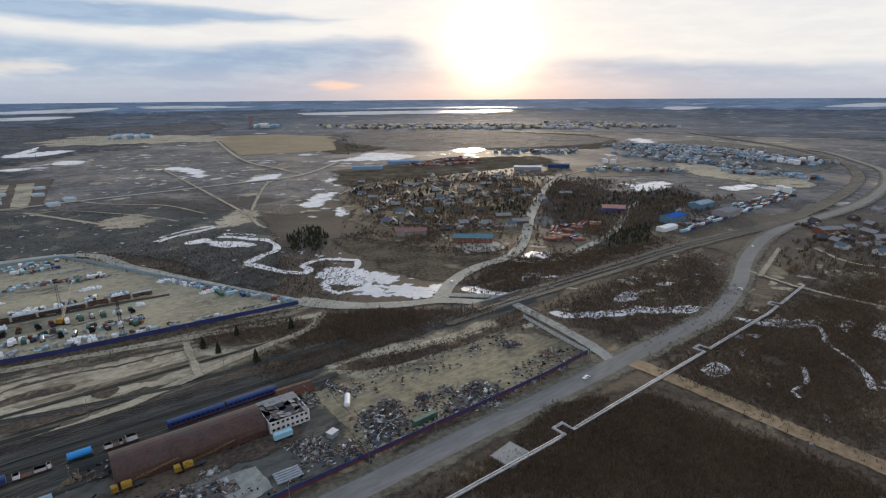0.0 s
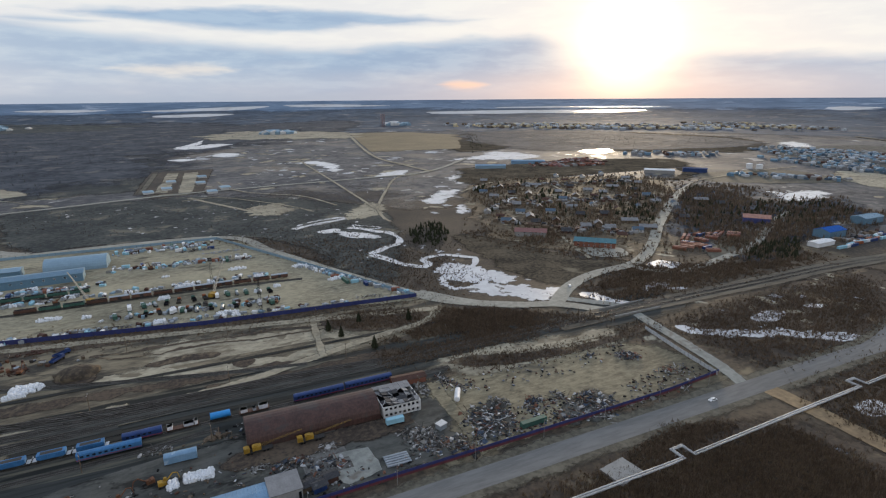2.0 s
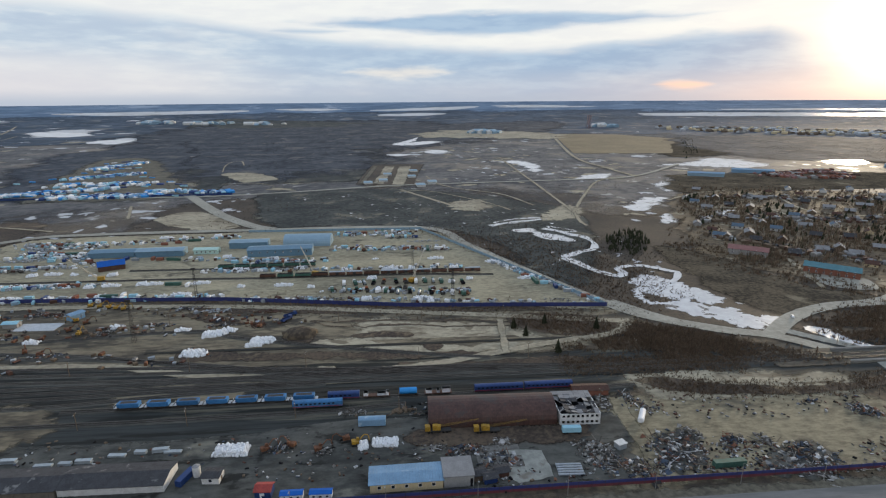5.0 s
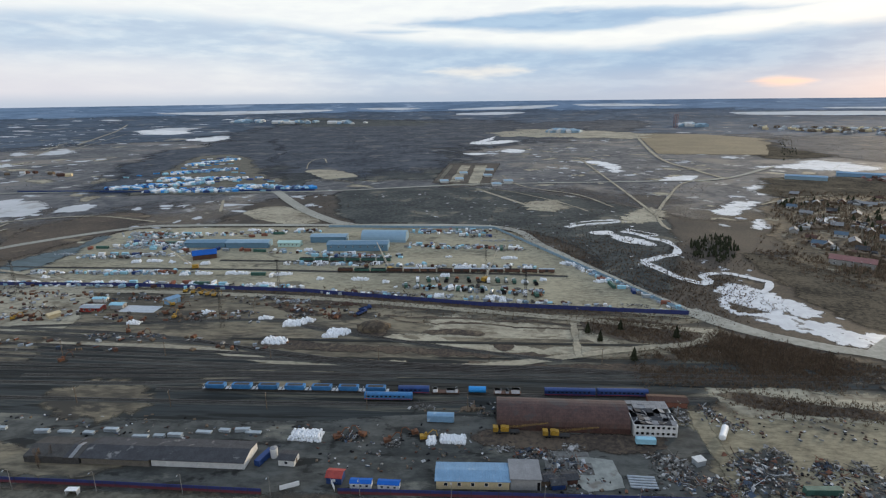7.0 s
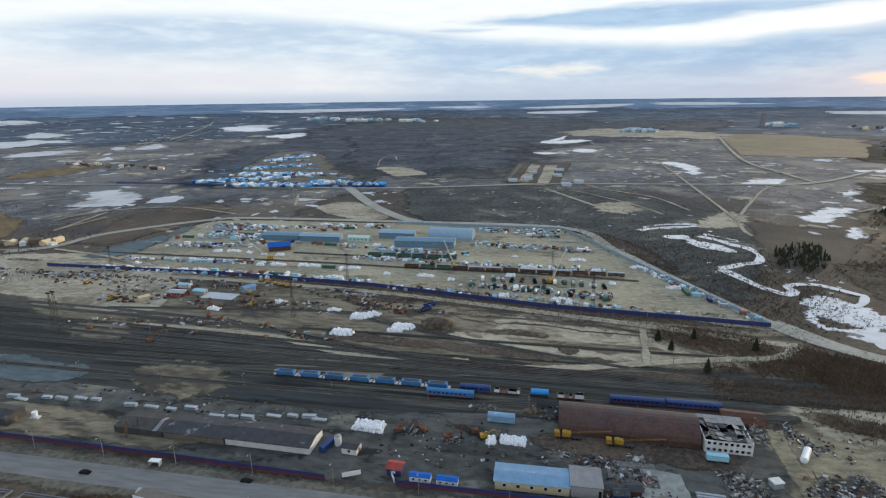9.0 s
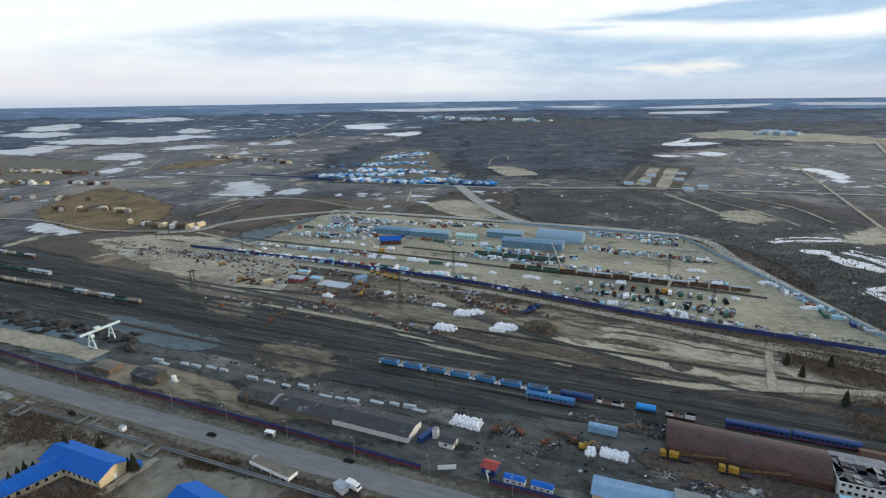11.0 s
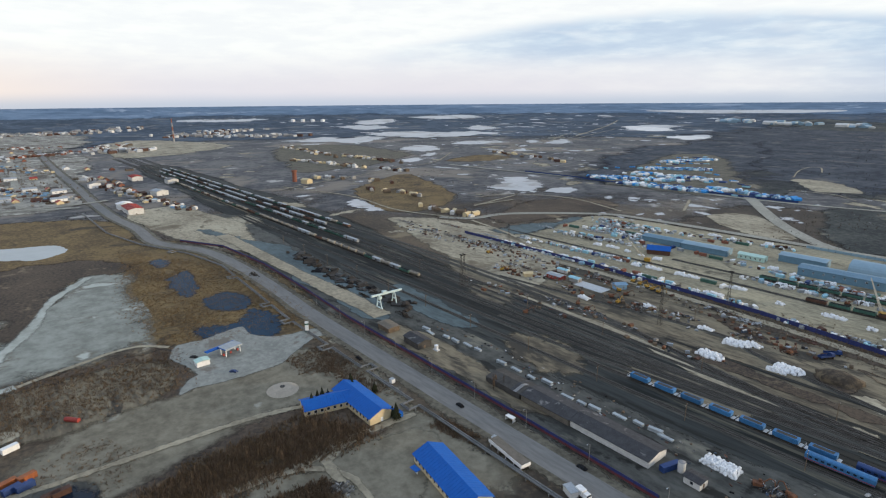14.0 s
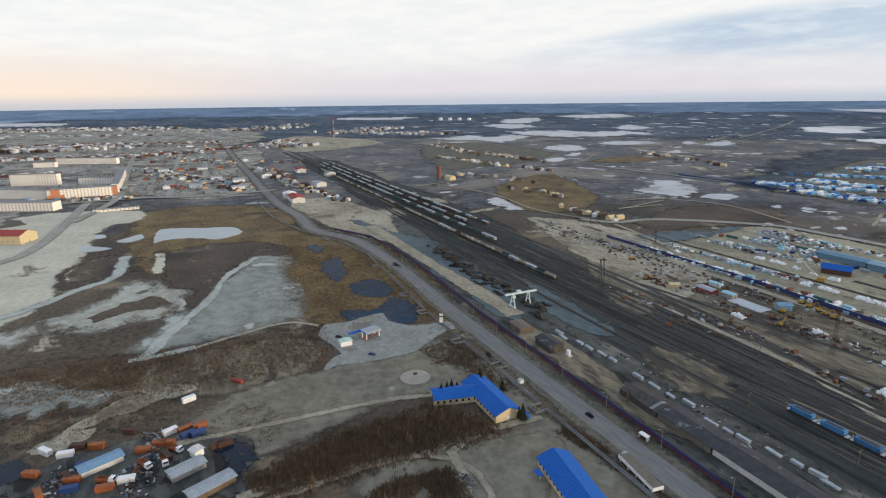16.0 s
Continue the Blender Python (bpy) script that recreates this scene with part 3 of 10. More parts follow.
ribbon("yard_road", [(-513, 426), (-481, 451), (-469, 506), (-393, 586), (-332, 602), (-167, 605), (21, 598), (66, 515), (102, 433), (144, 348), (168, 319), (205, 295)] , 11, M["concrete_road"], 0.07, label="pale gravel road round the storage yard", category="road")
ribbon("river_road", [(146, 354), (169, 321), (193, 301), (223, 288), (245, 265)], 10, M["concrete_road"], 0.072, label="pale gravel road past the flooded river", category="road")
ribbon("village_road", [(220, 287), (254, 314), (292, 330), (343, 338), (401, 376), (487, 448), (642, 564), (752, 629)], 11, M["concrete_road"], 0.074, label="pale gravel road up to the village", category="road")
ribbon("depot_road", [(334, 338), (336, 318), (360, 303), (391, 307), (430, 316), (463, 322), (501, 338), (553, 365), (608, 393), (665, 412)], 8, M["concrete_road"], 0.06, soft=0.4, label="dirt road to the machine depot", category="road")
ribbon("far_highway", [(-943, 812), (-842, 817), (-557, 844), (-311, 834), (-178, 858), (2, 908), (278, 934), (420, 960), (593, 1128)], 9, M["concrete_road"], 0.07, label="distant pale highway across the plain", category="road")
ribbon("link_road", [(-142, 608), (-162, 620), (-190, 651), (-222, 692), (-262, 755), (-299, 818), (-327, 865)], 15, M["concrete_road"], 0.075, soft=0.2, label="sandy link road to the highway", category="road")
ribbon("siding_road", [(146, 318), (90, 330), (2, 348), (-122, 370), (-262, 380), (-407, 377)], 9, M["dirt_road"], 0.06, soft=0.5, label="dirt track along the yard fence", category="road")
ribbon("bank_track", [(146, 318), (127, 301), (81, 290), (3, 269), (-90, 266), (-166, 285), (-261, 288)], 8, M["dirt_road"], 0.06, soft=0.6, label="dirt track beside the railway", category="road")
ribbon("sand_road", [(246, 156), (247, 142), (247, 109), (246, 71), (246, 37), (244, 15)], 12, M["orange_sand"], 0.06, soft=0.3, label="orange sand track through the brush", category="road")
patch("drive_sand", [(-182, 68), (-179, 88), (-174, 112), (-169, 127), (-156, 128), (-142, 110), (-135, 97), (-143, 88), (-158, 89), (-171, 85), (-178, 77)], M["plot"], 0.05, fade=6, ragged=0.08, label="pale trodden sand beside the blue-roofed building", category="ground")
ribbon("curved_drive", [(-179, 5), (-181, 19), (-181, 31), (-183, 49), (-182, 64), (-179, 76), (-171, 85), (-160, 89), (-148, 88), (-134, 80)], 5, M["dirt_road"], 0.066, soft=0.8, label="curving sandy drive round a thicket", category="road", wander=0.3)
ribbon("plot_road", [(-187, 3), (-185, 41), (-181, 78), (-184, 98), (-181, 134)], 7, M["dirt_road"], 0.065, soft=0.9, label="curving dirt drive to the blue-roofed buildings", category="road")
ribbon("plot_track", [(-233, -19), (-230, 32), (-226, 80), (-217, 106)], 6, M["dirt_road"], 0.06, soft=0.9, label="dirt track across the building plot", category="road")
ribbon("town_street", [(-596, -183), (-613, -163), (-641, -149), (-714, -140), (-836, -136), (-955, -130), (-973, -103), (-933, 0), (-897, 96)], 12, M["concrete_road"], 0.07, label="grey street at the edge of town", category="road")
ribbon("forest_track", [(-1334, 1798), (-1899, 2964)], 9, M["dirt_road"], 0.07, label="straight clearing through the distant woods", category="road")
ribbon("heath_track", [(2, 862), (49, 766), (81, 701)], 8, M["dirt_road"], 0.06, soft=0.5, label="dirt track over the heath", category="road")
for q_ in ([(240, 1273), (229, 936), (218, 662)], [(218, 662), (274, 785), (347, 921), (447, 980)], [(218, 662), (208, 601), (210, 586)]):
    ribbon("heath_fork", q_, 7, M["dirt_road"], 0.06, soft=0.9, label="forked dirt track over the heath", category="road")
ribbon("ridge_road", [(586, 2091), (427, 1327), (421, 1080), (429, 960)], 10, M["dirt_road"], 0.06, soft=0.4, label="pale road along the sandy ridge", category="road")

# ---- river, ponds and lakes ----

for q, w_ in (([(101, 597), (119, 608), (137, 616), (152, 619), (166, 625)], 9), ([(156, 578), (170, 564), (178, 548), (188, 538), (191, 523), (189, 504), (181, 488), (169, 483), (156, 473), (145, 466)], 8.5),
              ([(146, 464), (150, 455), (156, 439), (161, 424), (168, 415), (175, 408), (182, 416), (181, 427), (191, 433), (204, 434), (214, 426), (221, 418), (226, 413), (218, 398), (208, 388)], 7.5), ([(141, 552), (149, 532), (159, 528), (174, 527)], 4.5)):
    ribbon("river", q, w_, M["river"], 0.05, soft=0.35, label="pale meltwater of the meandering river", category="river", wander=0.9, step=4)
for q in ([(185, 389), (201, 374), (210, 359), (199, 351), (186, 363), (177, 374)], [(183, 397), (197, 408), (207, 401), (213, 390), (219, 376), (222, 364), (223, 350), (215, 348), (209, 357), (199, 369), (190, 381), (184, 388)], [(175, 376), (185, 371), (198, 364), (203, 355), (197, 347), (186, 345), (174, 348), (171, 357)],
          [(187, 347), (203, 347), (212, 335), (224, 332), (222, 323), (210, 318), (197, 321), (189, 329), (183, 337)], [(212, 320), (224, 322), (233, 316), (247, 314), (241, 307), (229, 304), (216, 301), (209, 308)]):
    patch("flood_water", q, M["river"], 0.052, fade=7, ragged=0.4, label="flooded river bend full of pale meltwater", category="river")
for q in ([(297, 683), (320, 708), (346, 744), (367, 754), (373, 747), (349, 714), (322, 677), (303, 669)], [(323, 637), (334, 634), (326, 607), (308, 591), (305, 599)], [(424, 863), (463, 910), (468, 865), (446, 819), (436, 834), (410, 804)],
          [(566, 1121), (649, 1170), (713, 1231), (758, 1205), (771, 1112), (727, 1067), (669, 1061), (622, 1095)], [(920, 1175), (940, 1142), (1015, 1149), (985, 1091), (926, 1071), (919, 1135)], [(786, 1437), (866, 1534), (786, 1365), (711, 1260)]):
    patch("river_pool", q, M["river"], 0.052, fade=8, ragged=0.4, label="pale pool of meltwater on the upper river", category="river")
for q in ([(347, 329), (366, 335), (371, 327), (374, 318), (359, 313), (347, 321)], [(297, 289), (311, 292), (325, 290), (325, 279), (330, 273), (319, 275), (315, 284), (301, 281)], [(249, 296), (260, 296), (264, 280), (271, 268), (261, 268), (254, 284)]):
    patch("meltwater_pool", q, M["river"], 0.052, fade=4, ragged=0.25, label="pale pool of meltwater beside the dirt road", category="pool")

# ---- lakes, ponds and pale clearings of the plain ----
def sheet(name, label, outlines, mat, z=0.07, ragged=0.05, fade=0.0, category="lake"):
    for pts in outlines:
        if mat in ("ice", "lake") and min(math.hypot(*q) for q in pts) < 2900:
            cx, cy = sum(q[0] for q in pts) / len(pts), sum(q[1] for q in pts) / len(pts)
            pts = [(cx + (q[0] - cx) * 0.84, cy + (q[1] - cy) * 0.84) for q in pts]
        size = max(max(q[0] for q in pts) - min(q[0] for q in pts), max(q[1] for q in pts) - min(q[1] for q in pts))
        patch(name, pts, M[mat], z, fade=min(0.2 * size, fade), ragged=ragged, label=label, category=category)


sheet("lake", "pale frozen lake on the far plain", [
    [(-156, 4215), (-2, 4282), (252, 4324), (560, 4429), (303, 4234), (-5, 4107)], [(-103, 3898), (143, 3918), (324, 3849), (134, 3742), (-102, 3763)], [(1571, 3557), (1891, 3441), (2185, 3325), (2796, 2878), (2649, 2781), (2041, 3108), (1609, 3381)], [(1879, 3710), (2552, 3419), (3101, 2866), (2595, 3201)], [(3474, 2152), (3710, 2083), (3744, 1854), (3515, 1932)]], "lake", 0.1)
sheet("lake", "pale frozen lake on the far plain", [
    [(4077, 1313), (4310, 1203), (4383, 1082), (4177, 1027), (4082, 1194)], [(752, 4450), (1079, 4417), (1316, 4270), (937, 4297)]], "lake", 0.1)
sheet("lake", "pale frozen lake on the far plain", [
    [(-2133, 3695), (-1721, 3958), (-1110, 4184), (-1168, 3969), (-1770, 3674)], [(-903, 4246), (-693, 4344), (-415, 4304), (-586, 4173)], [(-200, 4208), (251, 4387), (630, 4413), (407, 4182), (-12, 4149)], [(-88, 3850), (146, 3954), (338, 3882), (138, 3737)], [(774, 4334), (1129, 4329), (1513, 4145), (1095, 4200)]], "lake", 0.1)
sheet("lake", "pale frozen lake on the far plain", [
    [(1536, 3453), (1958, 3438), (2340, 3182), (2653, 2893), (2232, 3032), (1701, 3296)]], "lake", 0.1)
sheet("lake", "pale frozen lake among the heath", [
    [(-2542, 1503), (-2748, 1784), (-2518, 1750), (-2372, 1505)], [(-2054, 1296), (-2220, 1569), (-1979, 1653), (-1912, 1840), (-1609, 1754), (-1662, 1600), (-1683, 1434), (-1834, 1295)], [(-1980, 893), (-2058, 1088), (-1897, 1099), (-1956, 1281), (-1763, 1224), (-1726, 1093), (-1728, 978), (-1846, 864)], [(-1355, 960), (-1446, 1110), (-1321, 1107), (-1294, 993)], [(-1679, 788), (-1760, 875), (-1650, 880), (-1594, 811)]], "lake", 0.09, 0.4, 10.0)
sheet("lake", "pale frozen lake among the heath", [
    [(-2137, 1928), (-2347, 2237), (-1965, 2001), (-1958, 1866)], [(-1092, 776), (-1122, 861), (-1060, 827), (-1042, 774)], [(-3040, 1849), (-3077, 2131), (-2838, 2008), (-2809, 1784)], [(-3084, 2315), (-2962, 2684), (-2742, 2649), (-2843, 2375)], [(-3711, 968), (-3673, 1265), (-3539, 1473), (-3481, 1197)], [(-687, 393), (-701, 420), (-655, 415), (-597, 410), (-592, 387), (-646, 386)]], "lake", 0.09, 0.4, 10.0)
sheet("lake", "pale frozen lake among the heath", [
    [(-630, 630), (-722, 764), (-652, 771), (-548, 660), (-587, 634)], [(-553, 671), (-568, 723), (-537, 738), (-514, 689)], [(-1146, 879), (-1202, 982), (-1128, 918)], [(-1428, 1229), (-1449, 1395), (-1312, 1411), (-1326, 1226)], [(-1313, 1485), (-1329, 1548), (-1242, 1477), (-1230, 1419)], [(-1187, 1426), (-1285, 1671), (-1136, 1509)], [(-1075, 1158), (-1116, 1250), (-1047, 1186)]], "lake", 0.09, 0.4, 10.0)
sheet("lake", "pale frozen lake among the heath", [
    [(-1399, 2290), (-1635, 2755), (-1473, 2871), (-1327, 2484)], [(-1022, 1959), (-1040, 2218), (-975, 2181), (-950, 1985)], [(-1459, 1786), (-1488, 1972), (-1360, 1877), (-1365, 1775)], [(-2769, 1571), (-2758, 1710), (-2454, 1712), (-2510, 1553)], [(-2091, 1289), (-2160, 1527), (-1729, 1714), (-1642, 1469), (-1798, 1286)], [(-1850, 995), (-1905, 1172), (-1719, 1138), (-1651, 982)], [(-1366, 971), (-1386, 1084), (-1272, 1068), (-1238, 966)]], "lake", 0.09, 0.4, 10.0)
sheet("lake", "pale frozen lake among the heath", [
    [(-2202, 2011), (-2260, 2210), (-1977, 2051)], [(-1441, 1286), (-1457, 1368), (-1358, 1307)], [(-3857, -935), (-3927, -742), (-3825, -564), (-3723, -732)]], "lake", 0.09, 0.4, 10.0)
sheet("meltwater", "white melting ice in a hollow", [
    [(325, 214), (344, 216), (347, 207), (324, 205)]], "ice", 0.08, 0.34, 12.0, "meltwater")
sheet("meltwater", "white melting ice in a hollow", [
    [(372, 212), (386, 208), (386, 203), (373, 205)], [(776, 525), (783, 503), (825, 499), (859, 486), (793, 450), (748, 441), (727, 452), (757, 496)], [(852, 400), (888, 391), (935, 381), (908, 367), (860, 365), (839, 377)], [(1611, 1060), (1603, 1003), (1485, 883), (1445, 894)], [(1588, 1049), (1665, 1043), (1488, 879), (1456, 909)]], "ice", 0.08, 0.34, 12.0, "meltwater")
sheet("meltwater", "white melting ice in a hollow", [
    [(391, 646), (424, 652), (395, 621)], [(267, 122), (284, 121), (276, 111), (265, 113)], [(392, 97), (403, 96), (387, 91), (380, 92)], [(393, 80), (419, 80), (384, 72)], [(932, 1150), (1032, 1149), (973, 1072), (906, 1073)]], "ice", 0.08, 0.34, 12.0, "meltwater")
sheet("meltwater", "white melting ice in a hollow", [
    [(120, 575), (144, 581), (147, 569), (129, 563)]], "ice", 0.08, 0.34, 12.0, "meltwater")
sheet("snow_field", "long bank of old white snow", [[(234, 1227), (263, 1239), (293, 1202), (289, 1115), (270, 1045), (256, 1051), (264, 1115), (249, 1175)], [(262, 2043), (338, 2302), (384, 2068), (312, 1985)], [(-17, 1748), (93, 1861), (136, 1813), (52, 1705)], [(312, 942), (350, 989), (390, 998), (364, 951)],
    [(-1545, 2492), (-1621, 2666), (-1418, 2625), (-1265, 2390), (-1357, 2314)], [(-1060, 1997), (-1054, 2121), (-943, 2085), (-928, 1909)]], "snow", 0.08, 0.3, 14.0, "snow")
for q in ([(372, 113), (377, 104), (355, 92), (347, 83), (335, 71), (322, 63), (312, 59)], [(277, 122), (280, 118), (278, 112)], [(311, 89), (295, 82), (280, 83), (276, 78)]):
    ribbon("bog_stream", q, 3.2, M["ice"], 0.08, soft=0.5, label="icy stream winding through the bog", category="stream", wander=0.9, step=4)
for q in ([(268, 225), (276, 216), (295, 202), (318, 192), (342, 177), (355, 162), (345, 163), (326, 176), (305, 188), (281, 201), (267, 213)], [(321, 212), (341, 214), (349, 209), (329, 203), (320, 206)], [(353, 144), (360, 133), (385, 113), (379, 104), (358, 119), (351, 133)]):
    patch("ditch_ice", q, M["river"], 0.07, fade=3, ragged=0.15, label="white ice along the ditch beside the road", category="stream")
patch("dry_field", [(607, 2152), (832, 2081), (943, 1821), (696, 1357), (566, 1367), (449, 1391)], M["field"], 0.05, fade=6, ragged=0.01, sharp=True, label="flat straw-coloured field on the plain", category="field")
M["dark_heath"] = earth("dark_brushwood_heath", (0.058, 0.058, 0.056), (0.024, 0.026, 0.028), scale=0.02, fine=0.2, amount=0.55, soft=0.02, spots=(0.105, 0.092, 0.076), spot_scale=0.02, spot_at=0.56, spec=0.06)
patch("dark_heath", [(-207, 844), (-117, 872), (16, 866), (131, 785), (220, 654), (139, 399), (96, 521), (59, 585), (2, 613), (-88, 620), (-139, 615), (-171, 693)], M["dark_heath"], 0.046, fade=22, ragged=0.05, label="dark bluish brushwood heath beside the storage yard", category="scrub")
patch("dark_heath", [(-1139, 3293), (-687, 3468), (-21, 3140), (-2, 1713), (-56, 1439), (-57, 1004), (-188, 993), (-316, 1158), (-327, 1018), (-353, 965)], M["dark_heath"], 0.032, fade=70, label="dark bluish pine heath on the plain", category="wood")
for q_ in ([(-349, 1121), (-375, 1229), (-380, 1302), (-363, 1314), (-336, 1231)], [(-301, 954), (-266, 962), (-235, 955), (-206, 922)], [(-8, 840), (40, 846), (84, 794), (122, 733), (142, 684)], [(50, 1011), (63, 924), (92, 864), (151, 803), (179, 711)]):
    ribbon("heath_path", q_, 5, M["dirt_road"], 0.05, soft=0.9, label="thin pale path across the heath", category="track", wander=0.8)
for q_ in ([(-5, 1798), (37, 1919), (71, 2039), (50, 1865), (7, 1729)], [(68, 1489), (97, 1541), (133, 1509), (116, 1453), (84, 1451)], [(-30, 1428), (9, 1439), (30, 1416), (2, 1387)]):
    patch("snow_streak", q_, M["snow"], 0.06, fade=8, ragged=0.12, label="thin wind-blown streak of old snow", category="snow")
for q_ in ([(111, 615), (146, 635), (170, 633), (156, 621), (126, 607)], [(142, 565), (165, 545), (173, 521), (156, 528), (143, 548)], [(164, 589), (183, 572), (188, 559), (171, 565)]):
    patch("heath_pool", q_, M["river"], 0.06, fade=4, ragged=0.35, label="pale meltwater lying in the dark heath", category="pool")
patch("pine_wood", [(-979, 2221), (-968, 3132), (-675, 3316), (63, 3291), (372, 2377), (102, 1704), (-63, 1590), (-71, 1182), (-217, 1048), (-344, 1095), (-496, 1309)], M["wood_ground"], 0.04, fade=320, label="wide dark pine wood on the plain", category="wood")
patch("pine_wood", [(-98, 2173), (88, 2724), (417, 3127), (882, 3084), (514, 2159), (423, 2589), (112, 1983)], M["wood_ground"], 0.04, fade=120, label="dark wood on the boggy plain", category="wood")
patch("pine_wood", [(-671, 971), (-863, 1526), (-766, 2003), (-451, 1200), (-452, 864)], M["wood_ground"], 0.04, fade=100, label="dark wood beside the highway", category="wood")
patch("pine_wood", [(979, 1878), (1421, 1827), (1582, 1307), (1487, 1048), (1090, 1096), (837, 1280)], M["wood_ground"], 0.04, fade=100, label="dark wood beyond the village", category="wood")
patch("pine_wood", [(733, 619), (689, 459), (822, 447), (747, 380), (574, 335), (432, 295), (472, 383), (453, 399), (605, 530)], M["wood_ground"], 0.04, fade=20, label="brown wood beside the village", category="wood")
patch("village_ground", [(425, 786), (564, 791), (710, 713), (660, 585), (419, 393), (349, 363), (280, 433), (290, 516)], M["tan_round"], 0.035, fade=25, label="brown village ground with gardens", category="ground")
patch("scrub_heath", [(496, 962), (603, 975), (744, 980), (900, 938), (975, 863), (796, 683), (696, 696), (570, 747), (422, 781)], M["scrub_ground"], 0.034, fade=40, label="brown scrub heath behind the village", category="scrub")
patch("scrub_heath", [(664, 1313), (975, 1839), (1393, 1783), (1634, 1353), (1503, 1054), (1251, 940), (1127, 1051), (1045, 1056), (1000, 1274), (841, 1307)], M["scrub_ground"], 0.034, fade=60, label="brown scrub under the far wood", category="scrub")
patch("depot_apron", [(774, 623), (851, 661), (938, 698), (999, 673), (894, 630), (808, 598)], M["asphalt"], 0.05, fade=4, ragged=0.03, label="dark paved apron beside the far road", category="pavement")
patch("depot_slab", [(810, 603), (836, 592), (901, 621), (977, 652), (962, 665), (883, 635)], M["concrete_road"], 0.056, fade=3, ragged=0.02, sharp=True, label="pale concrete slab on the apron", category="pavement")
patch("depot_ground", [(448, 346), (496, 340), (457, 321), (418, 314), (416, 325)], M["shoulder"], 0.05, fade=6, ragged=0.1, label="trodden sandy ground of the machine depot", category="ground")
patch("river_meadow", [(248, 488), (286, 442), (304, 375), (334, 339), (261, 322), (236, 366)], M["scrub_ground"], 0.036, fade=15, label="brown dead meadow above the river", category="ground")
patch("garden_land", [(-801, 492), (-866, 636), (-630, 548), (-565, 451), (-594, 407), (-704, 431)], M["drygrass"], 0.04, fade=12, label="yellow-brown garden plots", category="field")
patch("garden_land", [(-1010, 860), (-1054, 1015), (-971, 1035), (-943, 928)], M["drygrass"], 0.04, fade=20, label="yellow-brown clearing", category="field")
patch("tan_clearing", [(-507, 584), (-475, 664), (-421, 668), (-398, 582), (-417, 522), (-430, 475), (-465, 472)], M["brush"], 0.03, label="dark scrub beside the storage yard", category="scrub")
patch("tan_clearing", [(-296, 676), (-261, 718), (-184, 628), (-224, 613)], M["sand"], 0.05, fade=8, label="pale sand clearing by the link road", category="ground")
patch("tan_clearing", [(-340, 1097), (-313, 1114), (-263, 1080), (-219, 1011), (-236, 994), (-271, 980), (-306, 1034)], M["sand"], 0.05, fade=10, label="pale sand clearing in the heath", category="ground")
patch("tan_clearing", [(171, 632), (202, 688), (230, 710), (227, 669), (200, 625)], M["sand"], 0.05, fade=10, ragged=0.6, label="pale sand clearing at the track fork", category="ground")
patch("tan_clearing", [(66, 738), (110, 757), (116, 703), (79, 686)], M["sand"], 0.05, fade=8, ragged=0.6, label="pale sand clearing on the heath", category="ground")
patch("tan_clearing", [(63, 2111), (242, 2466), (600, 2218), (541, 1926), (293, 1986)], M["sand"], 0.05, fade=30, ragged=0.4, label="pale sandy ridge", category="ground")
patch("tan_clearing", [(849, 697), (958, 698), (1028, 638), (968, 530), (852, 571), (784, 630)], M["shoulder"], 0.05, fade=10, label="grey gravel ground by the far road", category="ground")
patch("tan_clearing", [(1097, 603), (1117, 464), (1074, 353), (956, 319), (948, 418), (983, 527)], M["sand"], 0.05, fade=12, label="pale sandy industrial ground", category="ground")
patch("tan_clearing", [(1400, 910), (1700, 851), (1428, 454), (1153, 380), (1122, 555), (1184, 752)], M["greyyard"], 0.045, fade=15, label="grey industrial ground", category="ground")
patch("loop_brush", [(71, 334), (96, 336), (129, 325), (135, 311), (126, 301), (98, 302), (73, 316)], M["brush"], 0.07, fade=3, label="dark brush island between dirt tracks", category="scrub")
patch("town_ground", [(-814, -208), (-1048, -217), (-998, -73), (-942, 84), (-1941, 206), (-2154, -203), (-1725, -413)], M["town"], 0.045, fade=25, label="pale trodden ground of the town", category="ground")
patch("town_ground", [(-994, -65), (-933, 101), (-1404, 119), (-1395, -84)], M["town"], 0.047, fade=20, label="brown earth between town houses", category="ground")
patch("town_ground", [(-2388, -561), (-2274, -213), (-2060, 201), (-3064, 306), (-3432, -309), (-3446, -796)], M["town"], 0.2, fade=90, label="pale built-up ground of the distant town", category="ground")
patch("trade_lot", [(-804, 139), (-815, 200), (-734, 215), (-636, 225), (-530, 194), (-545, 168), (-616, 148), (-698, 136)], M["sand"], 0.06, fade=8, ragged=0.05, label="pale sandy vehicle lot", category="ground")
patch("far_sand", [(-1666, 740), (-1588, 940), (-1192, 877), (-1041, 585), (-1109, 514)], M["shoulder"], 0.04, fade=30, label="pale gravel ground by gardens", category="ground")
patch("far_sand", [(-2101, 314), (-2382, 471), (-1946, 661), (-1680, 457), (-1661, 296)], M["sand"], 0.04, fade=20, label="pale sand at the edge of town", category="ground")
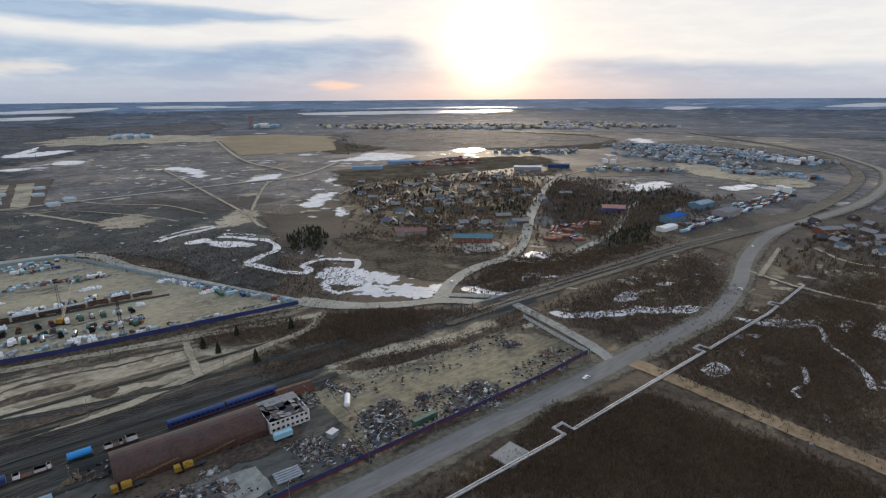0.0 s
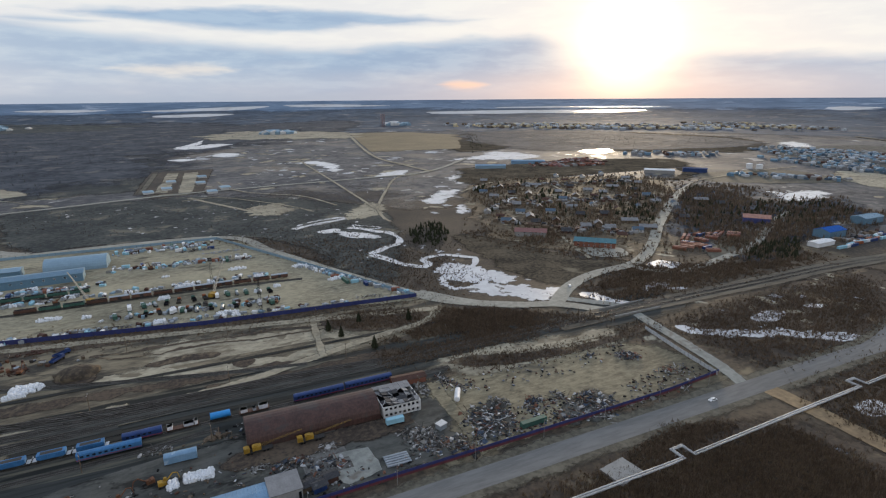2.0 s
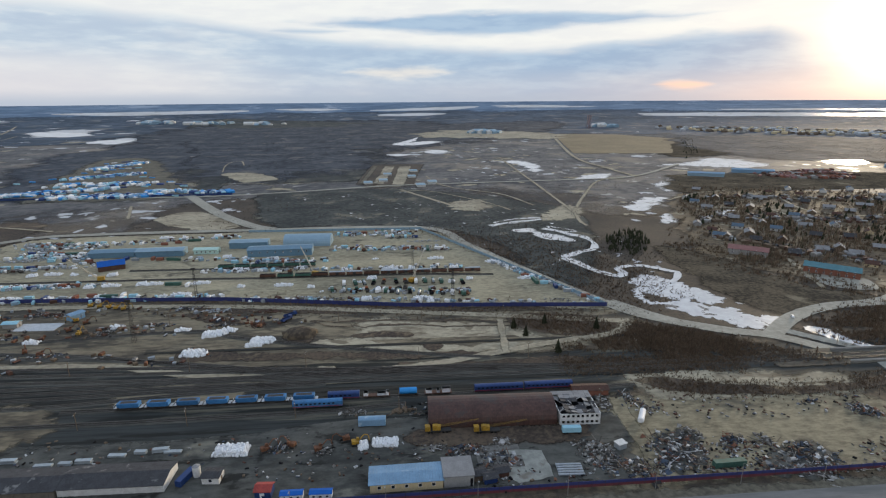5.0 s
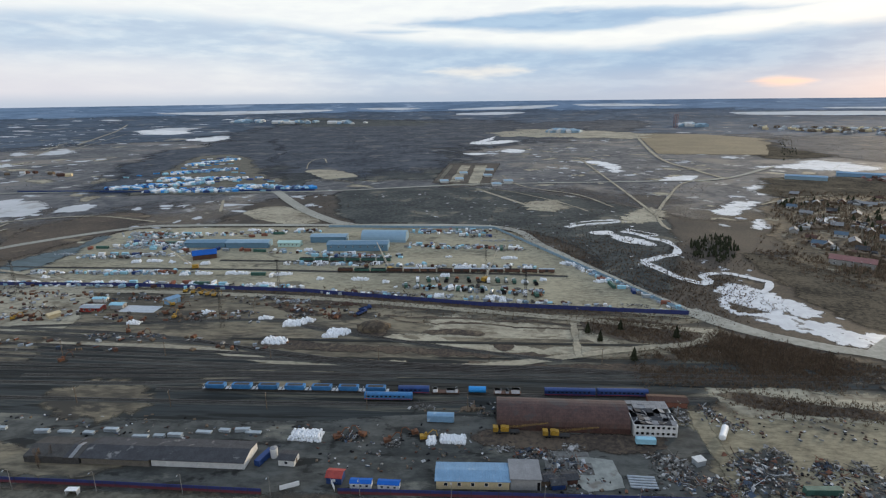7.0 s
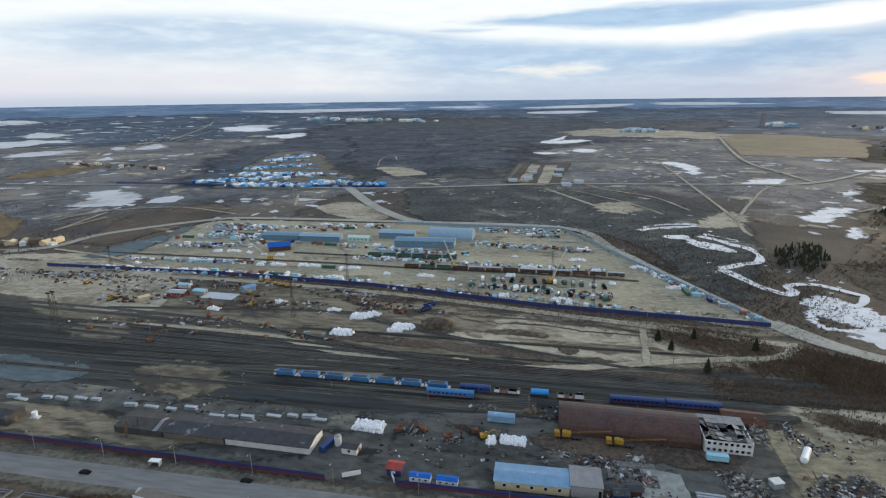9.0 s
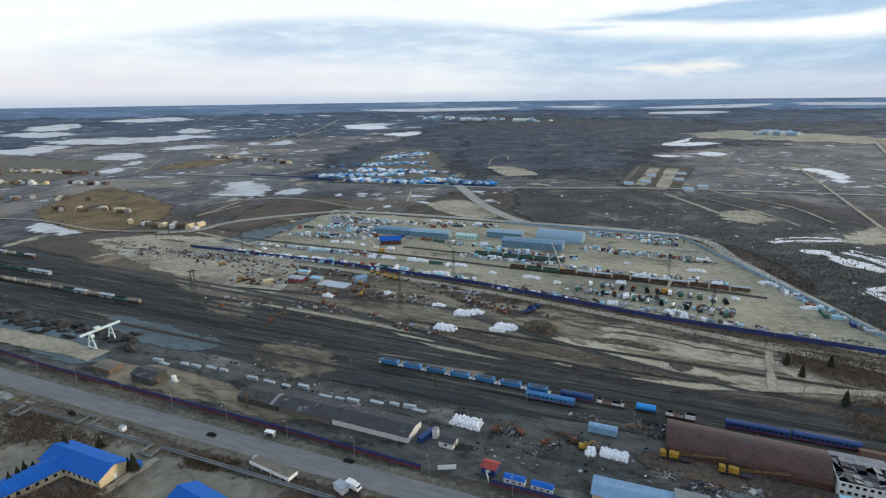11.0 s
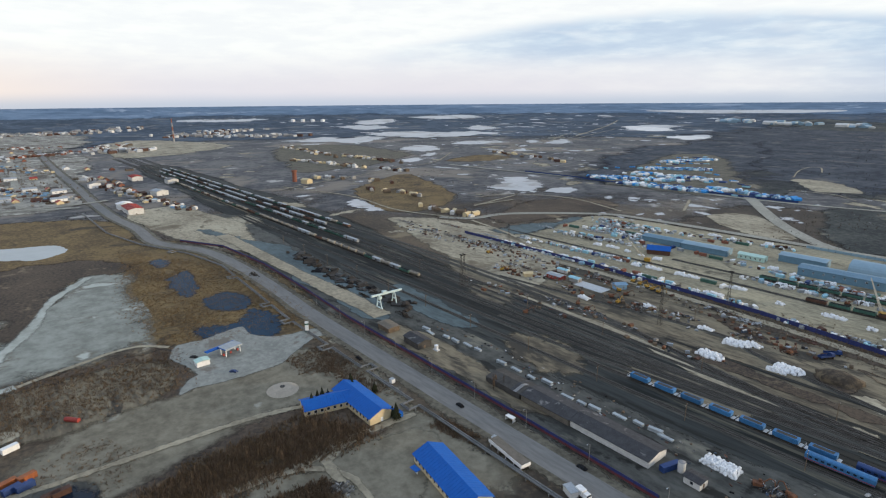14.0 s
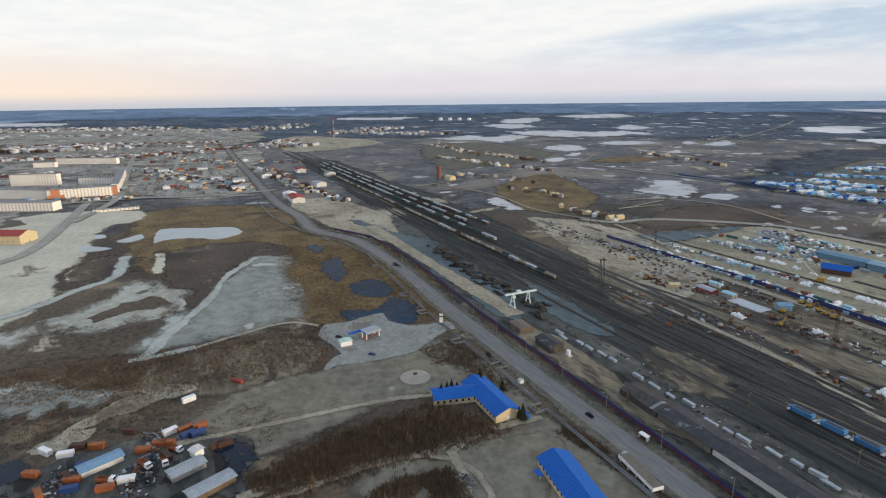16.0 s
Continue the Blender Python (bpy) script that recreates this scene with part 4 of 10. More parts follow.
for q_ in ([(-61, 340), (-32, 337), (-4, 336), (60, 326), (59, 319), (-4, 326), (-46, 329)], [(-30, 314), (-12, 317), (4, 313), (3, 308), (-16, 309), (-27, 309)], [(12, 296), (22, 296), (22, 291), (17, 287), (13, 290)], [(-2, 274), (10, 272), (20, 272), (19, 268), (1, 269)], [(-154, 377), (-116, 368), (-77, 363), (-37, 354), (-36, 348), (-80, 355), (-117, 359), (-151, 368)], [(-73, 313), (-68, 329), (-57, 324), (-55, 307), (-63, 306)], [(-127, 298), (-100, 294), (-69, 291), (-26, 290), (39, 284), (38, 279), (-26, 282), (-68, 284), (-98, 287), (-125, 291)], [(-86, 272), (-69, 275), (-38, 269), (-41, 264), (-65, 266), (-82, 266)], [(19, 276), (43, 272), (94, 273), (90, 261), (43, 263), (20, 269)], [(-148, 359), (-126, 354), (-102, 339), (-111, 336), (-134, 347)]):
    patch("brush_band", q_, M["brush"], 0.05, fade=2.5, ragged=0.12, label="dark brush band across the sandy flat", category="scrub")
patch("far_sand", [(-546, 382), (-459, 433), (-307, 391), (-269, 314), (-376, 325), (-482, 352)], M["sand"], 0.045, fade=8, label="pale sand between sidings and yard", category="ground")
patch("far_sand", [(-117, 268), (-97, 266), (-73, 271), (-41, 273), (-41, 269), (-68, 262), (-91, 259), (-114, 260)], M["sand"], 0.045, fade=5, label="pale sand strip between the sidings", category="ground")
for q in ([(-957, 673), (-885, 451), (-849, 352)], [(-1007, 621), (-991, 792), (-1168, 1016)], [(-588, 556), (-566, 618), (-486, 652), (-383, 622)], [(-882, 386), (-724, 424), (-589, 413), (-503, 437)], [(-539, 509), (-559, 610)], [(-542, 512), (-535, 582)], [(-308, 382), (-386, 422), (-472, 442)], [(-1196, 1446), (-1424, 1866), (-1436, 2007)], [(-1320, 1673), (-1316, 1365)], [(-1208, 1590), (-1520, 2362)], [(-364, 765), (-330, 681)]):
    ribbon("dirt_track", q, 6.5, M["dirt_road"], 0.06, soft=0.85, label="narrow sandy dirt track", category="track")
for q in ([(769, 643), (984, 676), (1090, 678)], [(406, 668), (463, 650), (468, 616)], [(544, 747), (510, 643), (542, 602), (599, 601)], [(342, 441), (327, 395), (316, 365)], [(373, 726), (439, 774), (507, 796)], [(460, 182), (449, 146), (447, 109), (449, 88)], [(578, 175), (550, 140), (555, 114)], [(452, 170), (554, 195)], [(-182, 102), (-176, 86), (-158, 84), (-150, 78)], [(58, 281), (61, 310), (63, 329)]):
    ribbon("dirt_track", q, 6.5, M["dirt_road"], 0.06, soft=0.85, label="narrow sandy dirt track", category="track")


def spots_in(name, label, regions, mat, seed, kind="stuff", category="puddle", z=0.09):
    """Many small irregular pale pools or sand spots too many to count."""
    r = random.Random(seed)
    v, f, e = [], [], []
    for quad, n, lo, hi in regions:
        q = [Vector(p) for p in quad]
        for i in range(n):
            a, b = r.random(), r.random()
            c = q[0].lerp(q[1], a).lerp(q[3].lerp(q[2], a), b)
            s = lo + (hi - lo) * r.random() ** 2.5
            k = 14
            ph, el = r.uniform(0, 6.28), r.uniform(0.3, 0.8)
            base = len(v)
            for j in range(k):
                t = 2 * math.pi * j / k
                d = s * (1 + 0.75 * noise.noise(Vector((math.cos(t) * 1.6 + i, math.sin(t) * 1.6, seed + i * 0.37))))
                x, y = d * math.cos(t), d * el * math.sin(t)
                x, y = c.x + x * math.cos(ph) - y * math.sin(ph), c.y + x * math.sin(ph) + y * math.cos(ph)
                v.append((x, y, ground_z(x, y) + z * max(1.0, math.hypot(x, y) / 400)))
                e.append(0.35)
            v.append((c.x, c.y, ground_z(c.x, c.y) + z * max(1.0, c.length / 400)))
            e.append(1.0)
            f += [(base + j, base + (j + 1) % k, base + k) for j in range(k)]
    return tagged(mesh_object(name, v, f, mat, edge=e), label, category, kind=kind)


spots_in("ice_pools", "scattered small pools of melting ice on the heath", [
    ([(-151, 594), (2, 620), (2, 810), (-172, 826)], 26, 2, 7), ([(92, 895), (374, 909), (492, 1271), (133, 1322)], 40, 4, 18), ([(-63, 1258), (312, 1266), (462, 2371), (-48, 2402)], 40, 6, 26), ([(-871, 846), (-405, 901), (-949, 2151), (-2194, 2185)], 70, 6, 30), ([(-2194, 2185), (-977, 2334), (-1502, 3612), (-3048, 3064)], 40, 15, 60)], M["lake"], 3)
spots_in("ice_pools", "scattered small pools of melting ice on the heath", [
    ([(-786, 342), (-484, 706), (-980, 1412), (-1666, 740)], 90, 5, 22), ([(-1666, 740), (-921, 1469), (-2091, 3307), (-3747, 1685)], 60, 12, 60), ([(-380, 502), (-239, 658), (-321, 810), (-513, 674)], 40, 3, 14), ([(-231, 667), (-143, 764), (-472, 2282), (-436, 1216)], 40, 4, 14), ([(257, 224), (349, 149), (444, 195), (380, 248)], 14, 1.5, 6)], M["lake"], 3)
spots_in("ice_pools", "scattered small pools of melting ice on the heath", [
    ([(225, 110), (234, 34), (431, 83), (336, 136)], 14, 1.5, 5), ([(139, 499), (232, 300), (274, 424), (189, 618)], 40, 1.5, 6), ([(248, 569), (322, 545), (546, 960), (478, 1020)], 30, 3, 11), ([(241, 452), (358, 356), (710, 713), (505, 889)], 30, 2, 6), ([(705, 947), (1010, 680), (1424, 964), (1005, 1349)], 40, 5, 16), ([(-21, 1453), (512, 990), (1259, 2409), (-13, 3420)], 50, 8, 30)], M["lake"], 3)
spots_in("heath_pools", "tiny pools of meltwater in the dark heath", [([(-197, 816), (16, 845), (217, 643), (146, 426), (98, 530), (2, 627), (-142, 628)], 150, 0.8, 3.2), ([(81, 1151), (399, 1124), (269, 756), (97, 910)], 70, 1.5, 5)], M["river"], 9, z=0.3)
spots_in("sand_spots", "scattered pale sandy clearings on the heath", [
    ([(-842, 817), (-315, 874), (-758, 2143), (-2194, 2185)], 60, 10, 45), ([(-315, 874), (400, 911), (795, 2083), (-576, 1850)], 60, 8, 36), ([(-677, 220), (-354, 577), (-944, 1505), (-1799, 610)], 70, 8, 36), ([(-1569, -378), (-1418, 95), (-3410, 251), (-3648, -840)], 50, 15, 50), ([(411, 798), (954, 334), (2140, 776), (979, 1878)], 60, 10, 32), ([(-23, 794), (235, 513), (704, 1494), (-19, 2151)], 50, 8, 28), ([(257, 224), (398, 164), (651, 170), (481, 255)], 30, 3, 10), ([(320, 129), (431, 83), (606, 127), (462, 181)], 24, 3, 12)],
    M["sand"], 4, category="ground", z=0.05)

# oily and sandy streaks between the tracks
rs = random.Random(41)
for k in range(34):
    x0 = rs.uniform(-1050, 60)
    ln = rs.uniform(90, 340)
    y0 = rs.uniform(238, 262) + max(0.0, -x0 - 150) * 0.062 * rs.random() + (rs.random() < 0.35) * rs.uniform(0, 40) * (x0 < -120)
    ribbon("track_streak", [(x0, y0), (x0 + ln * 0.5, y0 - rs.uniform(0, 3)), (x0 + ln, y0 - rs.uniform(0, 5))], rs.uniform(2.5, 6), M[rs.choice(("tan", "ballast_dark", "ballast_dark", "ballast_dark", "ballast_dark", "ballast_dark"))], 0.0 - 0.2, soft=0.7,
           label="long streak of sand or oily dirt between the tracks", category="railway ground", wander=0.5, step=20)
patch("scrap_brush", [(118, 242), (140, 229), (186, 225), (240, 228), (256, 230), (256, 237), (205, 228), (160, 236), (129, 245)], M["brush"], 0.05, fade=3, ragged=0.05, label="brown brush strip above the scrap yard", category="scrub")
patch("hangar_dirt", [(8, 199), (80, 197), (82, 207), (40, 210), (6, 209)], M["brush"], 0.05, fade=4, label="dark brown ground in front of the hangar", category="ground")
patch("concrete_pad", [(39, 194), (55, 191), (56, 175), (42, 172), (36, 179)], M["court"], 0.05, fade=1.0, ragged=0.06, sharp=True, label="broken pale concrete pad with debris", category="pavement")
patch("scrap_stain", [(103, 192), (120, 198), (120, 185), (112, 174), (98, 177)], M["greyyard"], 0.05, fade=6, ragged=0.4, label="dark oily stain under the scrap", category="ground")
patch("scrap_stain", [(151, 182), (170, 185), (167, 172), (155, 165), (140, 170)], M["greyyard"], 0.05, fade=6, ragged=0.4, label="grey ash stain under the scrap", category="ground")
ribbon("scrap_path", [(101, 228), (99, 207), (99, 191), (98, 176)], 9, M["scrap_sand"], -0.18, soft=0.6, label="trodden sandy path through the scrap", category="track")
patch("scrap_stain", [(80, 207), (96, 213), (96, 194), (81, 170), (69, 176)], M["greyyard"], 0.05, fade=6, ragged=0.4, label="dark trodden stain beside the ruin", category="ground")
ribbon("loading_strip", [(-598, 188), (-539, 189), (-454, 189), (-379, 190), (-328, 191), (-290, 190)], 17, M["dirt_road"], 0.04, soft=0.4, label="smooth tan sandy loading strip along the fence", category="ground", wander=0.25)
for q_ in ([(-295, 280), (-287, 291), (-265, 288), (-252, 268), (-265, 262), (-285, 268)], [(-211, 232), (-201, 243), (-174, 240), (-158, 224), (-171, 213), (-194, 216)], [(-142, 252), (-115, 264), (-76, 261), (-85, 249), (-120, 243)]):
    patch("bare_earth", q_, M["tan"], 0.05, fade=12, ragged=0.35, label="bare tan earth between the tracks", category="ground")
patch("goods_earth", [(-279, 187), (-238, 192), (-190, 189), (-139, 184), (-151, 175), (-190, 175), (-238, 174), (-263, 175)], M["tan"], 0.05, fade=5, ragged=0.1, label="tan trodden earth between the goods sheds", category="ground")

# ---- building helpers ----
class Geo:
    """Gathers vertices and faces for one mesh."""

    def __init__(self):
        self.v, self.f = [], []

    def add(self, verts, faces):
        k = len(self.v)
        self.v += [tuple(p) for p in verts]
        self.f += [tuple(i + k for i in q) for q in faces]
        return self

    def box(self, x0, y0, z0, x1, y1, z1, m=None, taper=0.0):
        a, b = taper * (x1 - x0) / 2, taper * (y1 - y0) / 2
        p = [(x0, y0, z0), (x1, y0, z0), (x1, y1, z0), (x0, y1, z0), (x0 + a, y0 + b, z1), (x1 - a, y0 + b, z1), (x1 - a, y1 - b, z1), (x0 + a, y1 - b, z1)]
        if m is not None:
            p = [m @ Vector(q) for q in p]
        return self.add(p, [(3, 2, 1, 0), (4, 5, 6, 7), (0, 1, 5, 4), (1, 2, 6, 5), (2, 3, 7, 6), (3, 0, 4, 7)])

    def cyl(self, a, b, r, n=10, r2=None, caps=True):
        a, b = Vector(a), Vector(b)
        ax = (b - a).normalized()
        u = ax.orthogonal().normalized()
        w = ax.cross(u)
        r2 = r if r2 is None else r2
        p = [a + (u * math.cos(2 * math.pi * i / n) + w * math.sin(2 * math.pi * i / n)) * r for i in range(n)]
        p += [b + (u * math.cos(2 * math.pi * i / n) + w * math.sin(2 * math.pi * i / n)) * r2 for i in range(n)]
        f = [(i, (i + 1) % n, n + (i + 1) % n, n + i) for i in range(n)]
        if caps:
            f += [tuple(reversed(range(n))), tuple(range(n, 2 * n))]
        return self.add(p, f)

    def gable(self, x0, y0, x1, y1, z0, z1, t=0.15):
        """A pitched roof slab with its ridge along x."""
        ym = (y0 + y1) / 2
        p = []
        for x in (x0, x1):
            p += [(x, y0, z0), (x, ym, z1), (x, y1, z0), (x, y1, z0 - t), (x, ym, z1 - t), (x, y0, z0 - t)]
        f = [(0, 1, 7, 6), (1, 2, 8, 7), (2, 3, 9, 8), (3, 4, 10, 9), (4, 5, 11, 10), (5, 0, 6, 11), (0, 5, 4, 1), (1, 4, 3, 2), (6, 7, 10, 11), (7, 8, 9, 10)]
        return self.add(p, f)

    def ribbed(self, x0, y0, x1, y1, z0, z1, pitch, t=0.15, rib=0.09):
        """A pitched sheet roof with raised seams, ridge along x."""
        ym, k = (y0 + y1) / 2, max(1, int((x1 - x0) / pitch))
        xs = [(x0, 0.0)]
        for i in range(k):
            x = x0 + (i + 0.5) * (x1 - x0) / k
            xs += [(x - 0.07, 0.0), (x, rib), (x + 0.07, 0.0)]
        xs.append((x1, 0.0))
        v = []
        for x, d in xs:
            v += [(x, y0, z0 - t), (x, y0, z0 + d), (x, ym, z1 + d), (x, y1, z0 + d), (x, y1, z0 - t)]
        f = [(j * 5 + i, j * 5 + 5 + i, j * 5 + 6 + i, j * 5 + 1 + i) for j in range(len(xs) - 1) for i in range(4)]
        return self.add(v, f)

    def gable_wall(self, x0, y0, x1, y1, z1, z2):
        """Walls with gable ends, ridge along x."""
        ym = (y0 + y1) / 2
        p = [(x0, y0, 0), (x1, y0, 0), (x1, y1, 0), (x0, y1, 0), (x0, y0, z1), (x1, y0, z1), (x1, y1, z1), (x0, y1, z1), (x0, ym, z2), (x1, ym, z2)]
        return self.add(p, [(0, 1, 5, 4), (2, 3, 7, 6), (1, 2, 6, 9, 5), (3, 0, 4, 8, 7), (4, 5, 9, 8), (6, 7, 8, 9)])

    def blob(self, c, rx, ry, rz, seed=0, n=7, rough=0.15):
        """A sagging rounded lump resting at the height c[2]."""
        rows, p, f = 3, [], []
        for j in range(rows):
            h = (0.0, 0.55, 0.9)[j]
            s = (1.0, 0.92, 0.5)[j]
            for i in range(n):
                a = 2 * math.pi * i / n
                d = 1 + rough * noise.noise(Vector((i * 1.7 + seed, j * 2.3, seed * 0.7)))
                p.append((c[0] + rx * s * d * math.cos(a), c[1] + ry * s * d * math.sin(a), c[2] + rz * h))
        p.append((c[0], c[1], c[2] + rz))
        for j in range(rows - 1):
            for i in range(n):
                k = (i + 1) % n
                f.append((j * n + i, j * n + k, (j + 1) * n + k, (j + 1) * n + i))
        f += [((rows - 1) * n + i, (rows - 1) * n + (i + 1) % n, rows * n) for i in range(n)]
        return self.add(p, f)

    def tube(self, pts, r, n=8):
        """A pipe along a line of points, with mitred bends."""
        p = [Vector(q) for q in pts]
        m, v, f = len(p), [], []
        for i in range(m):
            t = ((p[i] - p[i - 1]).normalized() if i else Vector()) + ((p[i + 1] - p[i]).normalized() if i < m - 1 else Vector())
            t.normalize()
            u = Vector((0, 0, 1)).cross(t)
            u = u.normalized() if u.length > 0.05 else Vector((1, 0, 0))
            w = t.cross(u)
            for k in range(n):
                a = 2 * math.pi * k / n
                v.append(p[i] + (u * math.cos(a) + w * math.sin(a)) * r)
        for i in range(m - 1):
            for k in range(n):
                j = (k + 1) % n
                f.append((i * n + k, i * n + j, (i + 1) * n + j, (i + 1) * n + k))
        return self.add(v, f)


def part(name, geo, mat, parent, label="", smooth=False, kind=""):
    ob = mesh_object(name, geo.v, geo.f, mat, parent, smooth=smooth)
    return tagged(ob, label, kind=kind)


def share(name, src, parent, m=None):
    """Another part on the mesh of src."""
    ob = new(name, src.data)
    ob.parent = parent
    if m is not None:
        ob.matrix_basis = m
    return ob


def thing(name, label, category, group="", kind=""):
    return tagged(new(name), label, category, group, kind)


def put(ob, x, y, rz=0.0, z=0.0, s=1.0):
    ob.matrix_basis = pose(x, y, ground_z(x, y) + z, 0, 0, rz) @ Matrix.Scale(s, 4)
    return ob


def spread(ob, places):
    """Sets a finished thing at the first place (x, y, turn) and copies of it at the others."""
    put(ob, *places[0])
    for q in places[1:]:
        rz = q[2] if len(q) > 2 else 0.0
        copy_thing(ob, pose(q[0], q[1], ground_z(q[0], q[1]) + (q[3] if len(q) > 3 else 0.0), 0, 0, rz))


def along(a, b, step, jitter=0.0, rnd=random):
    """Points from a to b about step apart."""
    a, b = Vector(a), Vector(b)
    k = max(1, int((b - a).length / step))
    return [a.lerp(b, (i + 0.5) / k) + Vector((rnd.uniform(-1, 1), rnd.uniform(-1, 1))) * jitter for i in range(k)]


def paint(name, base, rough=0.6, metal=0.0, dirt=0.55, scale=0.35, fine=2.2, vary=0.0, spots=None, spot_at=0.6, spot_scale=0.25, island=()):
    return material(name, base, tuple(c * dirt for c in base), rough, scale, fine, 0.85, metal, spec=0.05 if rough >= 0.9 else 0.3, vary=vary, spots=spots, spot_at=spot_at, spot_scale=spot_scale, island=island)


M["loader_rust"] = paint("rusty_machine_paint", (0.17, 0.075, 0.040), 0.8, dirt=0.4)
M["rust"] = paint("rusty_sheet", (0.085, 0.042, 0.030), 0.8, spots=(0.055, 0.036, 0.030), spot_scale=0.12)
M["roof_blue"] = paint("bright_blue_roof_sheet", (0.003, 0.088, 0.37), 0.72, dirt=0.8)
M["sky_blue"] = paint("faded_blue_sheet", (0.17, 0.29, 0.42), 0.6, dirt=0.75, spots=(0.30, 0.38, 0.46), spot_scale=0.2)
M["yard_blue"] = paint("blue_grey_sheet", (0.120, 0.215, 0.295), 0.55, dirt=0.8)
M["arch_blue"] = paint("pale_blue_grey_sheet", (0.215, 0.315, 0.39), 0.55, dirt=0.85)
M["cream"] = paint("cream_render", (0.55, 0.45, 0.28), 0.85, dirt=0.8)
M["white_wall"] = paint("stained_white_wall", (0.60, 0.59, 0.57), 0.85, dirt=0.72)
M["grey_wall"] = paint("grey_block_wall", (0.30, 0.295, 0.285), 0.9, dirt=0.75)
M["dark_roof"] = paint("dark_felt_roof", (0.055, 0.055, 0.06), 0.85, dirt=0.55, spots=(0.16, 0.155, 0.15), spot_at=0.6, spot_scale=0.15)
M["grey_roof"] = paint("grey_slate_roof", (0.235, 0.235, 0.24), 0.85, dirt=0.65)
M["pale_slab"] = paint("pale_concrete", (0.47, 0.49, 0.51), 0.9, dirt=0.75)
M["dark"] = paint("dark_void", (0.018, 0.018, 0.02), 0.9)
M["glass"] = paint("dark_window_glass", (0.02, 0.025, 0.032), 0.12, dirt=0.7)
M["steel"] = paint("dark_steel", (0.055, 0.052, 0.05), 0.65, metal=0.3)
M["rail_steel"] = paint("worn_rail_steel", (0.16, 0.145, 0.135), 0.45, metal=0.6)
M["sleeper"] = paint("oily_sleeper_wood", (0.055, 0.048, 0.042), 0.95)
M["wood"] = paint("weathered_wood", (0.17, 0.13, 0.095), 0.9)
M["pole"] = paint("grey_concrete_pole", (0.26, 0.25, 0.235), 0.9)
M["bag"] = paint("white_bulk_bag", (0.76, 0.77, 0.79), 0.8, dirt=0.78)
M["wagon_blue"] = paint("scuffed_blue_wagon_paint", (0.045, 0.17, 0.37), 0.6, dirt=0.6, vary=0.25)
M["navy"] = paint("dark_blue_paint", (0.020, 0.050, 0.165), 0.55, dirt=0.6)
M["fence_blue"] = paint("dark_blue_fence_sheet", (0.030, 0.040, 0.145), 0.6, dirt=0.7)
M["fence_red"] = paint("maroon_fence_sheet", (0.130, 0.036, 0.045), 0.6, dirt=0.7)
M["bright_blue"] = paint("bright_blue_paint", (0.03, 0.25, 0.60), 0.5, dirt=0.8)
M["cyan"] = paint("pale_blue_paint", (0.28, 0.50, 0.60), 0.55, dirt=0.8)
M["yellow"] = paint("yellow_machine_paint", (0.40, 0.235, 0.03), 0.6, dirt=0.5)
M["orange"] = paint("orange_machine_paint", (0.31, 0.098, 0.035), 0.65, dirt=0.55)
M["red"] = paint("red_paint", (0.30, 0.045, 0.035), 0.6, dirt=0.6)
M["brick"] = paint("red_brick", (0.235, 0.105, 0.075), 0.9, dirt=0.7)
M["green"] = paint("dull_green_paint", (0.05, 0.12, 0.095), 0.65, dirt=0.6)
M["mint"] = paint("mint_green_paint", (0.42, 0.58, 0.53), 0.6, dirt=0.8)
M["white"] = paint("white_paint", (0.72, 0.72, 0.72), 0.5, dirt=0.8)
M["silver"] = paint("galvanised_sheet", (0.34, 0.37, 0.40), 0.5, metal=0.35, dirt=0.7)
M["tyre"] = paint("black_rubber", (0.02, 0.02, 0.02), 0.9)
M["brown"] = paint("brown_wagon_paint", (0.115, 0.06, 0.042), 0.75, vary=0.3)
M["tank"] = paint("soot_streaked_tank", (0.30, 0.265, 0.215), 0.6, dirt=0.4, vary=0.4)
M["grey_wagon"] = paint("grey_wagon_paint", (0.30, 0.325, 0.345), 0.65, vary=0.3)
M["needle"] = paint("spruce_needles", (0.040, 0.044, 0.026), 0.9, dirt=0.5)
M["bark"] = paint("dark_bark", (0.085, 0.068, 0.055), 0.95)
M["twig"] = paint("bare_twigs", (0.95, 0.95, 0.95), 0.95, dirt=0.6, scale=0.03, fine=0.3, island=((0.155, 0.108, 0.076), (0.195, 0.140, 0.096), (0.115, 0.083, 0.062), (0.175, 0.120, 0.078), (0.22, 0.168, 0.115)))
M["straw"] = paint("dead_straw", (0.215, 0.150, 0.085), 0.95, dirt=0.5, scale=0.05, fine=0.6)
M["scrap"] = paint("mixed_scrap_metal", (0.9, 0.9, 0.9), 0.75, dirt=0.5, scale=0.5, fine=1.5, island=((0.05, 0.048, 0.047), (0.19, 0.145, 0.105), (0.03, 0.03, 0.03), (0.30, 0.30, 0.30), (0.20, 0.085, 0.05), (0.62, 0.62, 0.62), (0.07, 0.10, 0.15), (0.085, 0.047, 0.033), (0.05, 0.062, 0.085), (0.50, 0.50, 0.50), (0.035, 0.034, 0.036), (0.11, 0.10, 0.09)))
M["rubble"] = paint("pale_rubble", (0.95, 0.95, 0.95), 0.9, dirt=0.5, scale=0.5, fine=1.5, island=((0.30, 0.29, 0.27), (0.14, 0.13, 0.12), (0.45, 0.44, 0.43), (0.07, 0.065, 0.06), (0.20, 0.19, 0.18)))


